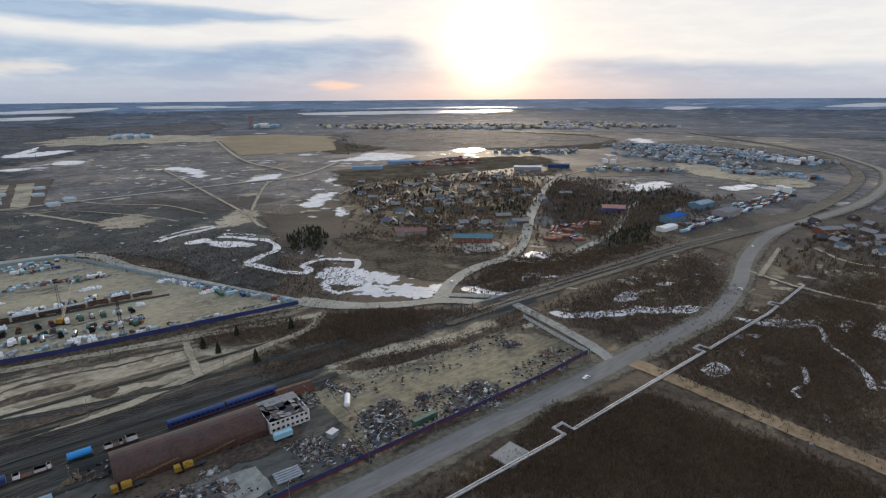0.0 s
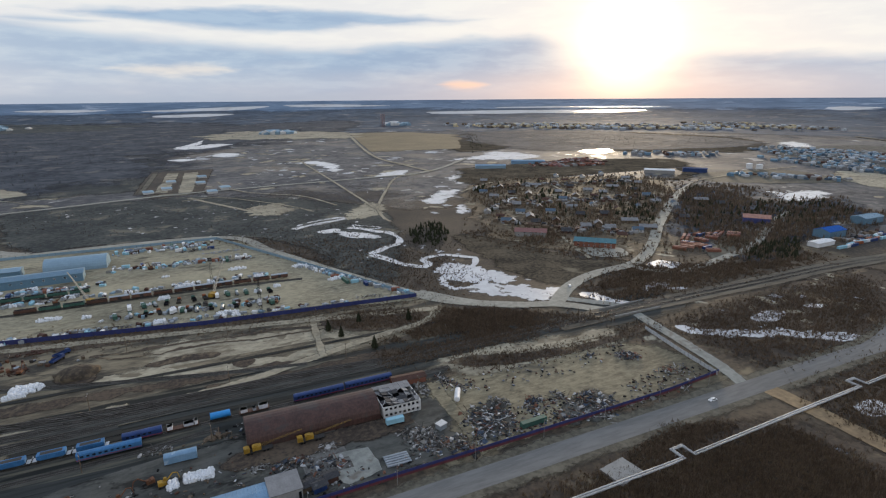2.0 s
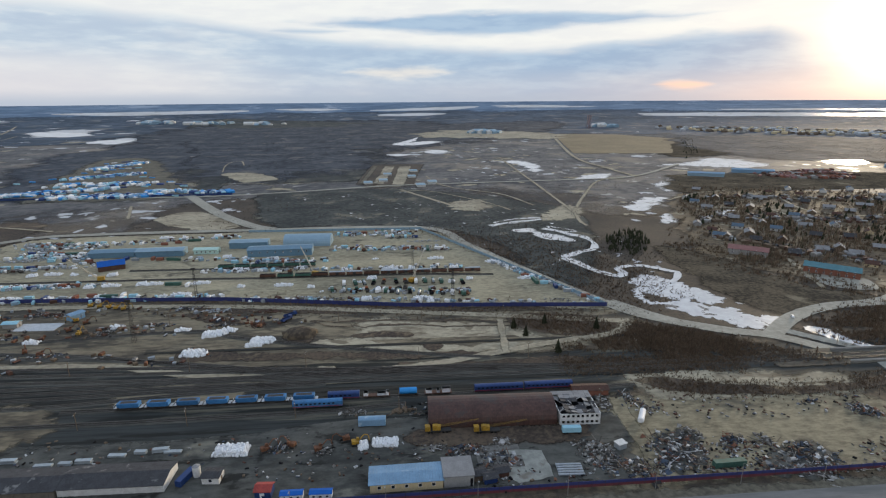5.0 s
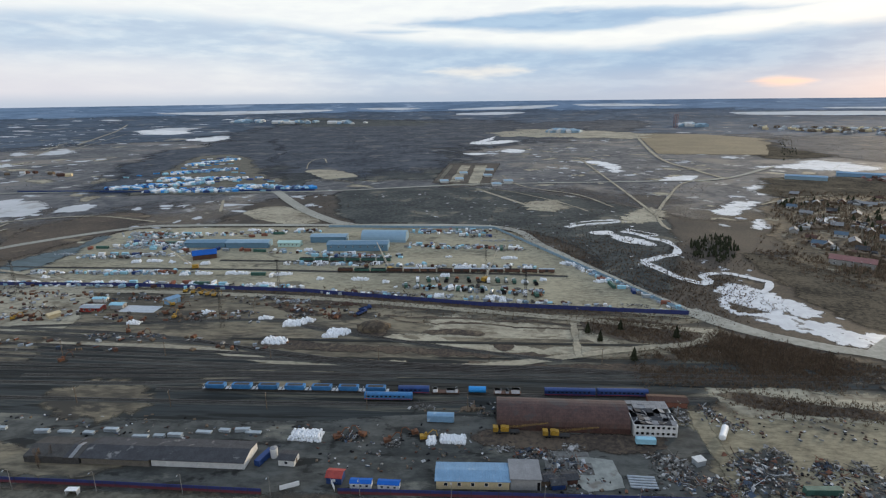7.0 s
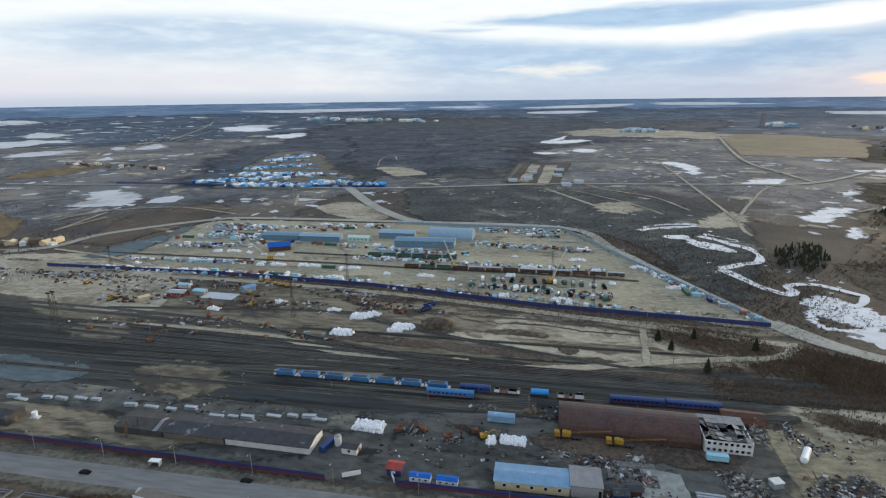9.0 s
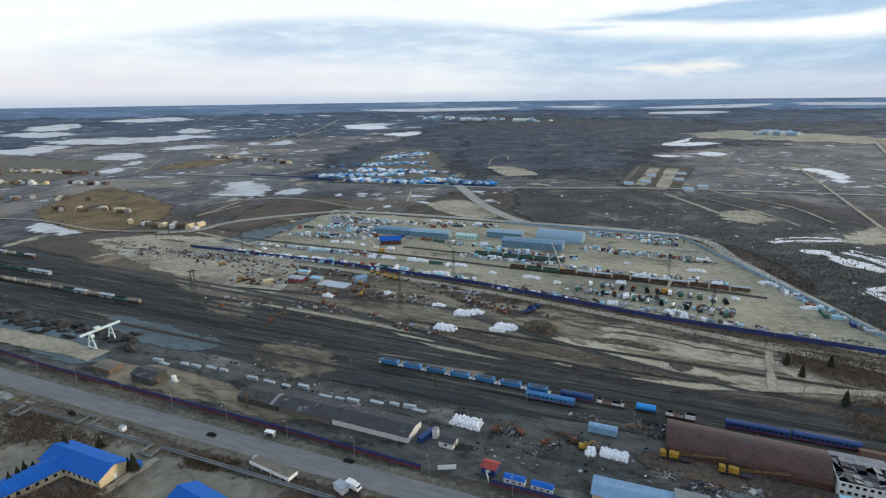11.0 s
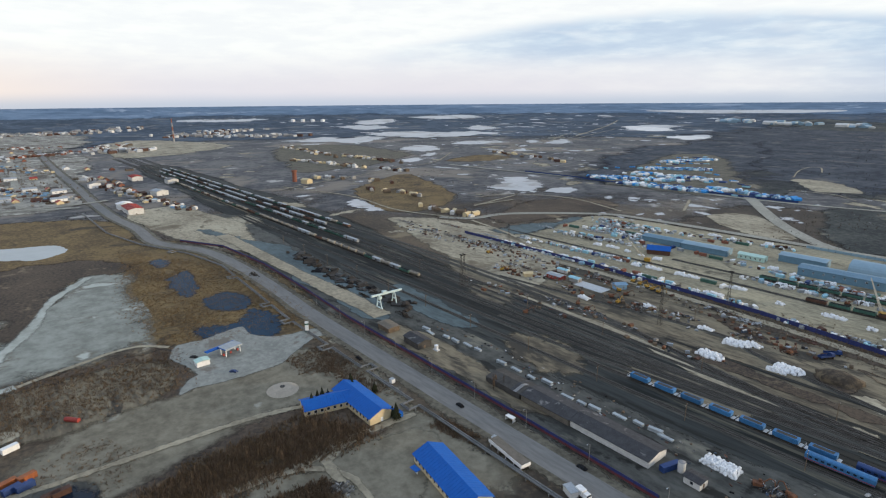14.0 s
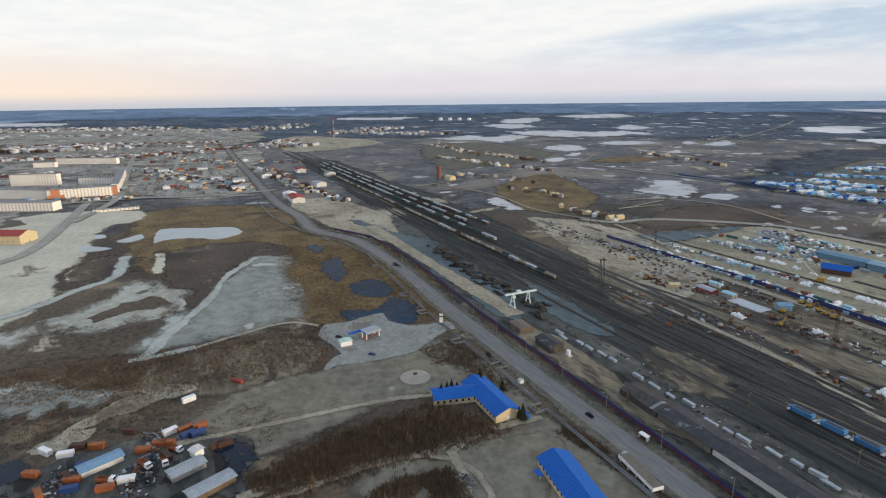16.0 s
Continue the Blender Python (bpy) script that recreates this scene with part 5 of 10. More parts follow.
def windows(parent, places, w, h, mat="glass", frame_mat="white"):
    """Single windows set into a wall face: a frame standing proud with a pane in it. places: (x, y, z, side)."""
    src = None
    for x, y, z, side in places:
        if src is None:
            g = Geo().box(-w / 2, -0.03, -h / 2, w / 2, 0.05, h / 2)
            src = part("window", g, M[mat], parent)
            src.matrix_basis = pose(x, y, z, 0, 0, side)
            fr = Geo().box(-w / 2 - 0.1, -0.06, -h / 2 - 0.1, w / 2 + 0.1, 0.02, -h / 2).box(-w / 2 - 0.1, -0.06, h / 2, w / 2 + 0.1, 0.02, h / 2 + 0.1)
            fr.box(-w / 2 - 0.1, -0.06, -h / 2, -w / 2, 0.02, h / 2).box(w / 2, -0.06, -h / 2, w / 2 + 0.1, 0.02, h / 2)
            f0 = part("frame", fr, M[frame_mat], src)
        else:
            o = share("window", src, parent, pose(x, y, z, 0, 0, side))
            share("frame", f0, o)


def building(name, label, L, W, hw, hr, wall, roof, place, group="", over=0.6, win=(), win_size=(1.2, 1.3), door=True, category="building", chimney=False):
    """A gabled building centred on its base, ridge along its x axis, with single windows on its long sides."""
    t = thing(name, label, category, group)
    part("wall", Geo().gable_wall(-L / 2, -W / 2, L / 2, W / 2, hw, hw + hr), M[wall], t)
    s = hr / (W / 2)
    r = Geo().ribbed(-L / 2 - over, -W / 2 - over, L / 2 + over, W / 2 + over, hw - s * over + 0.18, hw + hr + 0.18, 1.2)
    part("roof", r, M[roof], t)
    pl = []
    for x, z in win:
        pl += [(x, -W / 2, z, 0), (x, W / 2, z, 180)]
    windows(t, pl, *win_size)
    if door:
        part("door", Geo().box(L / 2 - 0.05, -0.6, 0, L / 2 + 0.06, 0.6, 2.1), M["wood"], t)
    if chimney:
        part("chimney", Geo().box(L * 0.15, -0.35, hw + hr * 0.5, L * 0.15 + 0.6, 0.35, hw + hr + 1.0), M["brick"], t)
    put(t, *place)
    return t

M["silvery"] = paint("silvery_goods", (0.40, 0.43, 0.46), 0.55, metal=0.1, dirt=0.35, scale=0.5, fine=1.5)
M["pale_jib"] = paint("pale_crane_paint", (0.50, 0.45, 0.36), 0.6, dirt=0.8)
M["red_far"] = paint("faded_red_steel", (0.33, 0.25, 0.26), 0.8)
# Bluer and paler than needle, imitating haze in front of far trees.
M["far_needle"] = paint("haze_tinted_needles", (0.088, 0.092, 0.098), 0.95, dirt=0.6, scale=0.02, fine=0.2)
M["teal_roof"] = paint("faded_teal_roof_sheet", (0.085, 0.20, 0.235), 0.7, dirt=0.7)
# Paler copy of twig; the extra paleness stands in for sunward haze.
M["grove_twig"] = paint("pale_bare_twigs", (0.95, 0.95, 0.95), 0.95, dirt=0.5, scale=0.03, fine=0.3, island=((0.24, 0.175, 0.125), (0.29, 0.215, 0.15), (0.17, 0.125, 0.095), (0.26, 0.18, 0.12), (0.13, 0.12, 0.08)))
M["faded_red"] = paint("faded_red_roof_sheet", (0.25, 0.125, 0.115), 0.8, dirt=0.7)
M["salmon_roof"] = paint("faded_pink_sheet", (0.46, 0.25, 0.19), 0.8, dirt=0.5)
M["house_wall_blue"] = paint("violet_blue_wall_paint", (0.075, 0.09, 0.27), 0.75, dirt=0.4)
M["house_blue"] = paint("dull_blue_house_roof", (0.085, 0.125, 0.17), 0.75, dirt=0.7)
M["mound"] = paint("sandy_mound", (0.36, 0.32, 0.265), 0.9, dirt=0.75)
M["shed_top"] = paint("earthy_flat_roof", (0.17, 0.15, 0.125), 0.9, dirt=0.7)
M["greyslab"] = paint("dirty_grey_slab", (0.17, 0.165, 0.155), 0.9, dirt=0.55, spots=(0.09, 0.08, 0.07), spot_at=0.52, spot_scale=0.2)
M["hangar_rust"] = paint("dark_rusty_hangar_sheet", (0.078, 0.039, 0.031), 0.5, dirt=0.5, scale=0.2, fine=0.9, spots=(0.048, 0.034, 0.031), spot_scale=0.10, spot_at=0.52)
M["boom_yellow"] = paint("faded_yellow_boom_paint", (0.24, 0.15, 0.035), 0.7, dirt=0.5)
M["shed_dark"] = paint("sooty_block_wall", (0.085, 0.08, 0.075), 0.9, dirt=0.6)
M["slab_grey"] = paint("blue_grey_concrete_slab", (0.33, 0.365, 0.39), 0.9, dirt=0.7, vary=0.2)
M["dark_twig"] = paint("dark_bare_twigs", (0.95, 0.95, 0.95), 0.95, dirt=0.6, scale=0.03, fine=0.3, island=((0.075, 0.056, 0.044), (0.10, 0.075, 0.056), (0.055, 0.043, 0.036)))

# ---- railway ----
def track(pts, sleepers=True, bed=True):
    """One railway track along a curve: ballast bed, sleepers and two rails."""
    t = thing("railway_track", "worn steel rails on oily sleepers and dark ballast", "railway", kind="structure")
    line = smooth_line(pts, 6.0)
    m = len(line)
    nrm = []
    for i in range(m):
        d = line[min(i + 1, m - 1)] - line[max(i - 1, 0)]
        nrm.append(Vector((-d.y, d.x)).normalized())

    def strip(offs, zs):
        g = Geo()
        k = len(offs)
        v, f = [], []
        for i, p in enumerate(line):
            gz = ground_z(p.x, p.y)
            for o, z in zip(offs, zs):
                q = p + nrm[i] * o
                v.append((q.x, q.y, gz + z))
        for i in range(m - 1):
            for j in range(k - 1):
                a = i * k + j
                f.append((a, a + k, a + k + 1, a + 1))
        return g.add(v, f)

    if bed:
        part("ballast_bed", strip((2.4, 1.6, -1.6, -2.4), (0.02, 0.42, 0.42, 0.02)), M["bed"], t)
    for sg in (-0.76, 0.76):
        part("rail", strip((sg + 0.07, sg + 0.07, sg - 0.07, sg - 0.07), (0.48, 0.66, 0.66, 0.48)), M["rail_steel"], t)
    if sleepers:
        g = Geo()
        for i in range(m - 1):
            a, b = line[i], line[i + 1]
            k = max(1, round((b - a).length / 0.75))
            for j in range(k):
                p = a.lerp(b, j / k)
                d = (b - a).normalized() * 0.13
                q = nrm[i] * 1.3
                c = [p + d + q, p - d + q, p - d - q, p + d - q]
                g.add([(x.x, x.y, 0.40) for x in c] + [(x.x, x.y, 0.50) for x in c], [(4, 5, 6, 7), (0, 1, 5, 4), (1, 2, 6, 5), (2, 3, 7, 6), (3, 0, 4, 7)])
        part("sleepers", g, M["sleeper"], t, kind="stuff")
    return t


M["bed"] = earth("grey_track_ballast", (0.075, 0.068, 0.062), (0.028, 0.026, 0.025), scale=0.05, fine=0.6, amount=0.8, stretch=(0.12, 1, 1))
EAST = [(280, 0), (394, -2), (482, -3), (579, -11), (670, -19), (784, -14), (927, -1), (1100, 29), (1278, 89), (1447, 179), (1629, 327), (1829, 566), (2006, 812)]


def east(y, k=0.0):
    return [(x, 258 + dy + (y - 258)) for x, dy in EAST]


WEST = -1650
M["rail_earth"] = earth("brown_railway_earth", (0.105, 0.088, 0.072), (0.045, 0.038, 0.033), scale=0.04, fine=0.3, amount=0.9, soft=0.06, stretch=(0.2, 1, 1))
ribbon("railway_embankment", [(200, 259), (270, 259)] + east(259), 22, M["rail_earth"], -0.1, soft=0.35, label="brown gravel embankment of the railway", category="railway ground")
track([(WEST, 268), (-900, 262), (-400, 258), (-100, 257), (120, 256.5)] + east(256.5))
track([(WEST, 274), (-900, 268), (-400, 264), (-100, 262), (120, 261.8)] + east(261.8))
track([(-160, 239), (-100, 239), (60, 239), (115, 239)])
track([(-420, 231), (-250, 228), (-60, 228), (0, 232)])
for y0, y1, x1 in ((281, 275, -40), (288, 283, -60), (296, 290, -80), (311, 303, -110), (318, 310, -130)):
    track([(WEST, y0 + 8), (-1000, y0 + 3), (-520, y0), (-330, y0 - 6), (x1 - 60, y1 - 10), (x1 + 60, 268), (x1 + 130, 263)], sleepers=y0 < 300)
track([(-700, 246), (-420, 244), (-200, 243), (-120, 249), (-40, 255)])
track([(-240, 250), (-160, 252), (-60, 256)], sleepers=True)
# siding inside the storage yard
track([(-420, 440), (-200, 437), (-116, 433), (0, 431), (75, 424)])
track([(-230, 464), (-156, 462), (-78, 461)])
track([(-300, 312)] + [(-137, 329), (-106, 318), (-76, 308), (-23, 293), (12, 284), (48, 276)])


def bogie(t, x, plain=False):
    if plain:
        g = Geo().box(x - 1.5, -1.15, 0.85, x + 1.5, 1.15, 1.15)
        for dx in (-0.95, 0.95):
            g.cyl((x + dx, -0.84, 1.12), (x + dx, 0.84, 1.12), 0.46, 8)
        return part("bogie", g, M["steel"], t)
    b = part("bogie", Geo().box(x - 1.5, -1.15, 0.85, x + 1.5, 1.15, 1.15), M["steel"], t)
    for dx in (-0.95, 0.95):
        for s in (-0.76, 0.76):
            part("wheel", Geo().cyl((x + dx, s - 0.08, 1.12), (x + dx, s + 0.08, 1.12), 0.46, 10), M["steel"], b)


def ribbed_shell(x0, x1, w, z0, z1, pitch, depth, share_=0.4):
    """A closed box whose long sides carry upright ribs, as one folded sheet."""
    k = max(2, round((x1 - x0) / pitch))
    xs = [(x0, 0.0)]
    for i in range(k):
        c = x0 + (i + 0.5) * (x1 - x0) / k
        h = pitch * share_ / 2
        xs += [(c - h, 0.0), (c - h * 0.8, depth), (c + h * 0.8, depth), (c + h, 0.0)]
    xs.append((x1, 0.0))
    ring = [(x, -w - d) for x, d in xs] + [(x, w + d) for x, d in reversed(xs)]
    m = len(ring)
    return Geo().add([(x, y, z0) for x, y in ring] + [(x, y, z1) for x, y in ring],
                     [(i, (i + 1) % m, m + (i + 1) % m, m + i) for i in range(m)] + [tuple(reversed(range(m))), tuple(range(m, 2 * m))])


def wagon(kind, mat, label, group):
    t = thing(kind, label, "railway wagon", group)
    part("frame", Geo().box(-6.3, -1.3, 1.25, 6.3, 1.3, 1.55).cyl((-6.9, 0, 1.4), (6.9, 0, 1.4), 0.12, 6), M["steel"], t)
    for x in (-4.4, 4.4):
        bogie(t, x, kind != "hopper_wagon")
    if kind == "hopper_wagon":
        g = Geo().box(-4.9, -1.55, 2.1, 4.9, 1.55, 3.9).box(-4.0, -1.2, 1.55, 4.0, 1.2, 2.1)
        for i in range(9):
            x = -4.6 + i * 1.15
            g.box(x - 0.06, -1.64, 2.1, x + 0.06, -1.55, 3.9).box(x - 0.06, 1.55, 2.1, x + 0.06, 1.64, 3.9)
        part("body", g, M[mat], t)
        part("load", Geo().box(-4.75, -1.4, 3.72, 4.75, 1.4, 3.94, taper=0.25), M["steel"], t, "dark ballast load")
        part("platform", Geo().box(-6.4, -1.4, 1.56, -5.0, 1.4, 1.7).box(-6.4, -1.4, 1.7, -6.3, -1.3, 2.8).box(-6.4, 1.3, 1.7, -6.3, 1.4, 2.8).box(-6.4, -1.4, 2.7, -6.3, 1.4, 2.8),
             M["pale_slab"], t, "pale end platform with railing")
        part("platform", Geo().box(5.0, -1.4, 1.56, 6.4, 1.4, 1.7), M["pale_slab"], t, "pale end platform")
    elif kind == "gondola_wagon":
        g = ribbed_shell(-6.2, 6.2, 1.55, 1.56, 3.5, 1.714, 0.11, 0.12)
        part("body", g, M[mat], t)
        part("top_rail", Geo().box(-6.25, -1.62, 3.5, 6.25, -1.45, 3.6), M[mat], t)
        part("top_rail", Geo().box(-6.25, 1.45, 3.5, 6.25, 1.62, 3.6), M[mat], t)
        part("load", Geo().box(-6.0, -1.4, 3.45, 6.0, 1.4, 3.75, taper=0.3), M["dark"], t, "dark bulk load")
    elif kind == "tank_wagon":
        part("tank", Geo().cyl((-5.4, 0, 3.0), (5.4, 0, 3.0), 1.5, 16).cyl((-5.7, 0, 3.0), (-5.4, 0, 3.0), 1.1, 16, 1.5).cyl((5.4, 0, 3.0), (5.7, 0, 3.0), 1.5, 16, 1.1), M[mat], t, smooth=False)
        part("dome", Geo().cyl((0, 0, 4.4), (0, 0, 4.9), 0.55, 10), M["steel"], t)
        part("catwalk", Geo().box(-3, -0.35, 4.55, 3, 0.35, 4.62), M["steel"], t)
    else:
        g = ribbed_shell(-6.3, 6.3, 1.55, 1.56, 3.9, 1.355, 0.05, 0.1)
        part("body", g, M[mat], t)
        r, v, f = Geo(), [], []
        for x in (-6.4, 6.4):
            for k in range(7):
                a = math.pi * k / 6
                v.append((x, -1.65 * math.cos(a), 3.88 + 0.55 * math.sin(a)))
        f = [(k, k + 1, k + 8, k + 7) for k in range(6)] + [tuple(range(7)), tuple(range(13, 6, -1))]
        part("roof", r.add(v, f), M["silver"], t)
        part("door", Geo().box(-1.2, -1.66, 1.6, 1.2, -1.6, 3.7), M["steel"], t)
    return t


def coach(mat, label, place, L=23.0):
    t = thing("passenger_coach", label, "railway coach")
    h = L / 2
    part("body", Geo().box(-h, -1.5, 1.3, h, 1.5, 3.6), M[mat], t)
    v = []
    for x in (-h, h):
        for k in range(7):
            a = math.pi * k / 6
            v.append((x, -1.52 * math.cos(a), 3.6 + 0.7 * math.sin(a)))
    part("roof", Geo().add(v, [(k, k + 1, k + 8, k + 7) for k in range(6)] + [tuple(range(7)), tuple(range(13, 6, -1))]), M[mat], t)
    windows(t, [(-h + 2 + i * 2.1, -1.5, 2.9, 0) for i in range(int((L - 3) / 2.1))], 1.1, 0.75, frame_mat=mat)
    part("stripe", Geo().box(-h, -1.53, 1.5, h, -1.5, 1.8), M["red"], t, "dull red stripe")
    part("frame", Geo().box(-h, -1.3, 1.0, h, 1.3, 1.3), M["steel"], t)
    bogie(t, -h + 3.2)
    bogie(t, h - 3.2)
    return put(t, *place)


hop = wagon("hopper_wagon", "wagon_blue", "scuffed blue hopper wagon with pale end platforms", "train of blue hopper wagons")
spread(hop, [(-129 + i * 13.45, 239, 0) for i in range(7)])
coach("navy", "dark blue railway service coach on the siding", (-29.5, 239, 0), 15)
coach("wagon_blue", "faded blue passenger coach with a dull red stripe", (-41, 232.6, 0.5))
coach("navy", "long dark blue service coach behind the hangar", (46, 239.5, 0), 24)
coach("navy", "long dark blue workshop coach behind the hangar", (71, 239.8, 0), 24)


def flat_wagon(place, cargo):
    t = thing("flat_wagon", "low flat wagon carrying pale equipment crates", "railway wagon")
    part("deck", Geo().box(-6.6, -1.45, 1.3, 6.6, 1.45, 1.6), M["brown"], t)
    bogie(t, -4.6)
    bogie(t, 4.6)
    for x, w, h, m in cargo:
        part("crate", Geo().box(x - w / 2, -1.2, 1.6, x + w / 2, 1.2, 1.6 + h).box(x - w / 2 - 0.05, -1.25, 1.6 + h * 0.9, x + w / 2 + 0.05, 1.25, 1.6 + h), M[m], t)
    return put(t, *place)


flat_wagon((-14, 239.2, 0), [(-5, 2.2, 1.6, "white"), (2.5, 4, 1.2, "pale_slab"), (5.4, 1.2, 1.8, "white")])
flat_wagon((16, 239.3, 0), [(-4.5, 3, 1.5, "white"), (0, 1.4, 1.2, "pale_slab"), (4, 4, 2.0, "white")])
tk = thing("tank_container", "bright blue cylindrical tank on a flat wagon", "tank")
part("shell", Geo().cyl((-4.2, 0, 2.9), (4.2, 0, 2.9), 1.5, 18), M["bright_blue"], tk, smooth=False)
part("frame", Geo().box(-4.8, -1.4, 1.2, 4.8, 1.4, 1.5), M["steel"], tk)
bogie(tk, -3.2)
bogie(tk, 3.2)
put(tk, 1.5, 239.4)

# freight trains standing in the yard
rnd = random.Random(5)
KINDS = {
    "covered": wagon("covered_wagon", "grey_wagon", "grey covered freight wagon with a rounded roof", "freight trains in the yard"),
    "brown": wagon("covered_wagon", "brown", "brown covered freight wagon with a rounded roof", "freight trains in the yard"),
    "gondola": wagon("gondola_wagon", "green", "dull green open freight wagon with dark load", "freight trains in the yard"),
    "open": wagon("gondola_wagon", "brown", "brown open freight wagon with dark load", "freight trains in the yard"),
    "tank": wagon("tank_wagon", "tank", "soot-streaked cylindrical tank wagon", "freight trains in the yard"),
}
used = set()


def train(x0, x1, y, kinds, bend=0.0, ref=-400.0):
    x = x0
    while x < x1:
        yy = y + max(0.0, (ref - x)) * bend
        k = rnd.choice(kinds)
        if k in used:
            copy_thing(KINDS[k], pose(x, yy, 0.08, 0, 0, 0))
        else:
            used.add(k)
            put(KINDS[k], x, yy, 0, 0.08)
        x += 13.9


train(-1165, -340, 258.8, ["tank", "tank", "covered", "gondola", "open", "tank"], 0.008)
train(-1240, -470, 281, ["covered", "covered", "gondola", "brown"], 0.004, -520)
train(-1280, -560, 296, ["covered", "open", "covered"], 0.004, -520)
train(-1280, -540, 311, ["tank", "brown", "covered", "gondola"], 0.004, -520)
train(-108, 70, 431.8, ["open", "brown", "gondola", "open"])
train(-150, -80, 462, ["gondola", "gondola", "open"])
if "brown" not in used:
    put(KINDS["brown"], -120, 432)

# railway bridge over the side road
br = thing("railway_bridge", "low concrete railway bridge over the side road", "bridge", kind="structure")
part("deck", Geo().box(242, 252.5, -0.1, 282, 266.5, 0.38), M["bed"], br)
part("parapet", Geo().box(242, 251.9, -0.2, 282, 252.4, 1.3), M["grey_wall"], br)
part("parapet", Geo().box(242, 266.6, -0.2, 282, 267.1, 1.3), M["grey_wall"], br)

# poles along the lines
def pole_mesh(h, arm=True):
    t = thing("line_pole", "tall weathered overhead line pole with a crossarm", "pole", "line poles by the railway")
    part("shaft", Geo().cyl((0, 0, 0), (0, 0, h), 0.19, 7, 0.11), M["wood"], t)
    part("crossarm", Geo().box(-0.09, -1.3, h - 1.0, 0.09, 1.3, h - 0.82), M["wood"], t)
    for y in (-1.2, 0, 1.2):
        part("insulator", Geo().cyl((0, y, h - 0.82), (0, y, h - 0.5), 0.07, 6), M["white"], t)
    return t


spread(pole_mesh(9.0), [(x, 222 + (x % 7) * 0.4, 10) for x in range(-520, 240, 47)] + [(x, 274, 0) for x in range(-480, 320, 61)] + [(x, 336 - 0.1 * x * 0.3, 0) for x in range(-420, 120, 54)])
mast = thing("light_mast", "tall lattice floodlight mast", "mast", "floodlight masts")
g = Geo()
for sx in (-1, 1):
    for sy in (-1, 1):
        g.cyl((sx * 1.0, sy * 1.0, 0), (sx * 0.35, sy * 0.35, 26), 0.1, 5)
for k in range(10):
    z, w = k * 2.6, 1.0 - 0.065 * k
    g.cyl((-w, -w, z), (w, -w, z + 2.6), 0.05, 4).cyl((w, w, z), (-w, w, z + 2.6), 0.05, 4).cyl((-w, w, z), (-w, -w, z + 2.6), 0.05, 4).cyl((w, -w, z), (w, w, z + 2.6), 0.05, 4)
part("tower", g, M["steel"], mast)
part("lamp_rack", Geo().box(-1.6, -0.2, 26, 1.6, 0.2, 26.3).box(-1.5, -0.4, 26.3, 1.5, 0.2, 27.1), M["steel"], mast)
spread(mast, [(*(-145, 377), 0), (*(9, 421), 0), (*(35, 358), 20), (*(-161, 316), 0), (*(-298, 268), 0), (*(-298, 271), 0), (*(-346, 372), 0)])

# ---- depot between the road and the railway ----
def arched(name, label, L, W, Ht, mat, end, place, ribs=24, group="", door=None):
    """A barrel-vaulted sheet hangar, its length along x."""
    t = thing(name, label, "hangar", group)
    n, g = 14, Geo()

    def ring(x, s=1.0):
        return [(x, -W / 2 * s * math.cos(math.pi * k / n), Ht * s * math.sin(math.pi * k / n) ** 0.85) for k in range(n + 1)]
    xs = [(-L / 2, 1.0)]
    for i in range(ribs):
        x = -L / 2 + (i + 0.5) * L / ribs
        xs += [(x - 0.3, 1.0), (x, 1.004), (x + 0.3, 1.0)]
    xs.append((L / 2, 1.0))
    v = [q for x, sc in xs for q in ring(x, sc)]
    g.add(v, [(j * (n + 1) + k, j * (n + 1) + k + 1, (j + 1) * (n + 1) + k + 1, (j + 1) * (n + 1) + k) for j in range(len(xs) - 1) for k in range(n)])
    part("shell", g, M[mat], t)
    for x in (-L / 2 + 0.05, L / 2 - 0.05):
        w = ring(x, 0.985)
        part("end_wall", Geo().add(w + [(x, 0, 0)], [(k, k + 1, n + 1) for k in range(n)]), M[end], t)
    for sx in (-1, 1):
        part("gate", Geo().box(sx * (L / 2 + 0.02) - 0.06, -2.2, 0, sx * (L / 2 + 0.02) + 0.06, 2.2, Ht * 0.62), M[door or end], t)
    return put(t, *place)


arched("arched_hangar", "long rusty brown barrel-vaulted sheet metal hangar", 57, 19, 9.0, "hangar_rust", "hangar_rust", (38.5, 219, -1.5), 30, door="steel")

# gutted two-storey block at the end of the hangar
ru = thing("ruined_building", "gutted white two-storey building with a collapsed roof", "ruin")
L, W, hh = 18.0, 19.0, 5.8
fr = Geo()
for z in (0, 2.8):
    fr.box(-L / 2, -W / 2, z, L / 2, -W / 2 + 0.4, z + 0.9).box(-L / 2, -W / 2, z + 2.2, L / 2, -W / 2 + 0.4, z + 2.8)
    for i in range(9):
        x = -L / 2 + i * (L - 0.9) / 8
        fr.box(x, -W / 2, z + 0.9, x + 0.9, -W / 2 + 0.4, z + 2.2)
part("front_wall", fr, M["white_wall"], ru)
part("side_wall", Geo().box(L / 2 - 0.4, -W / 2 + 0.4, 0, L / 2, W / 2, hh), M["white_wall"], ru)
part("side_wall", Geo().box(-L / 2, -W / 2 + 0.4, 0, -L / 2 + 0.4, W / 2, hh * 0.9), M["white_wall"], ru)
part("back_wall", Geo().box(-L / 2 + 0.4, W / 2 - 0.4, 0, L / 2 - 0.4, W / 2, hh), M["white_wall"], ru)
part("floor_slab", Geo().box(-L / 2 + 0.4, -W / 2 + 0.4, 2.6, L / 2 - 0.4, W / 2 - 0.4, 2.8), M["dark"], ru)
rr = random.Random(3)
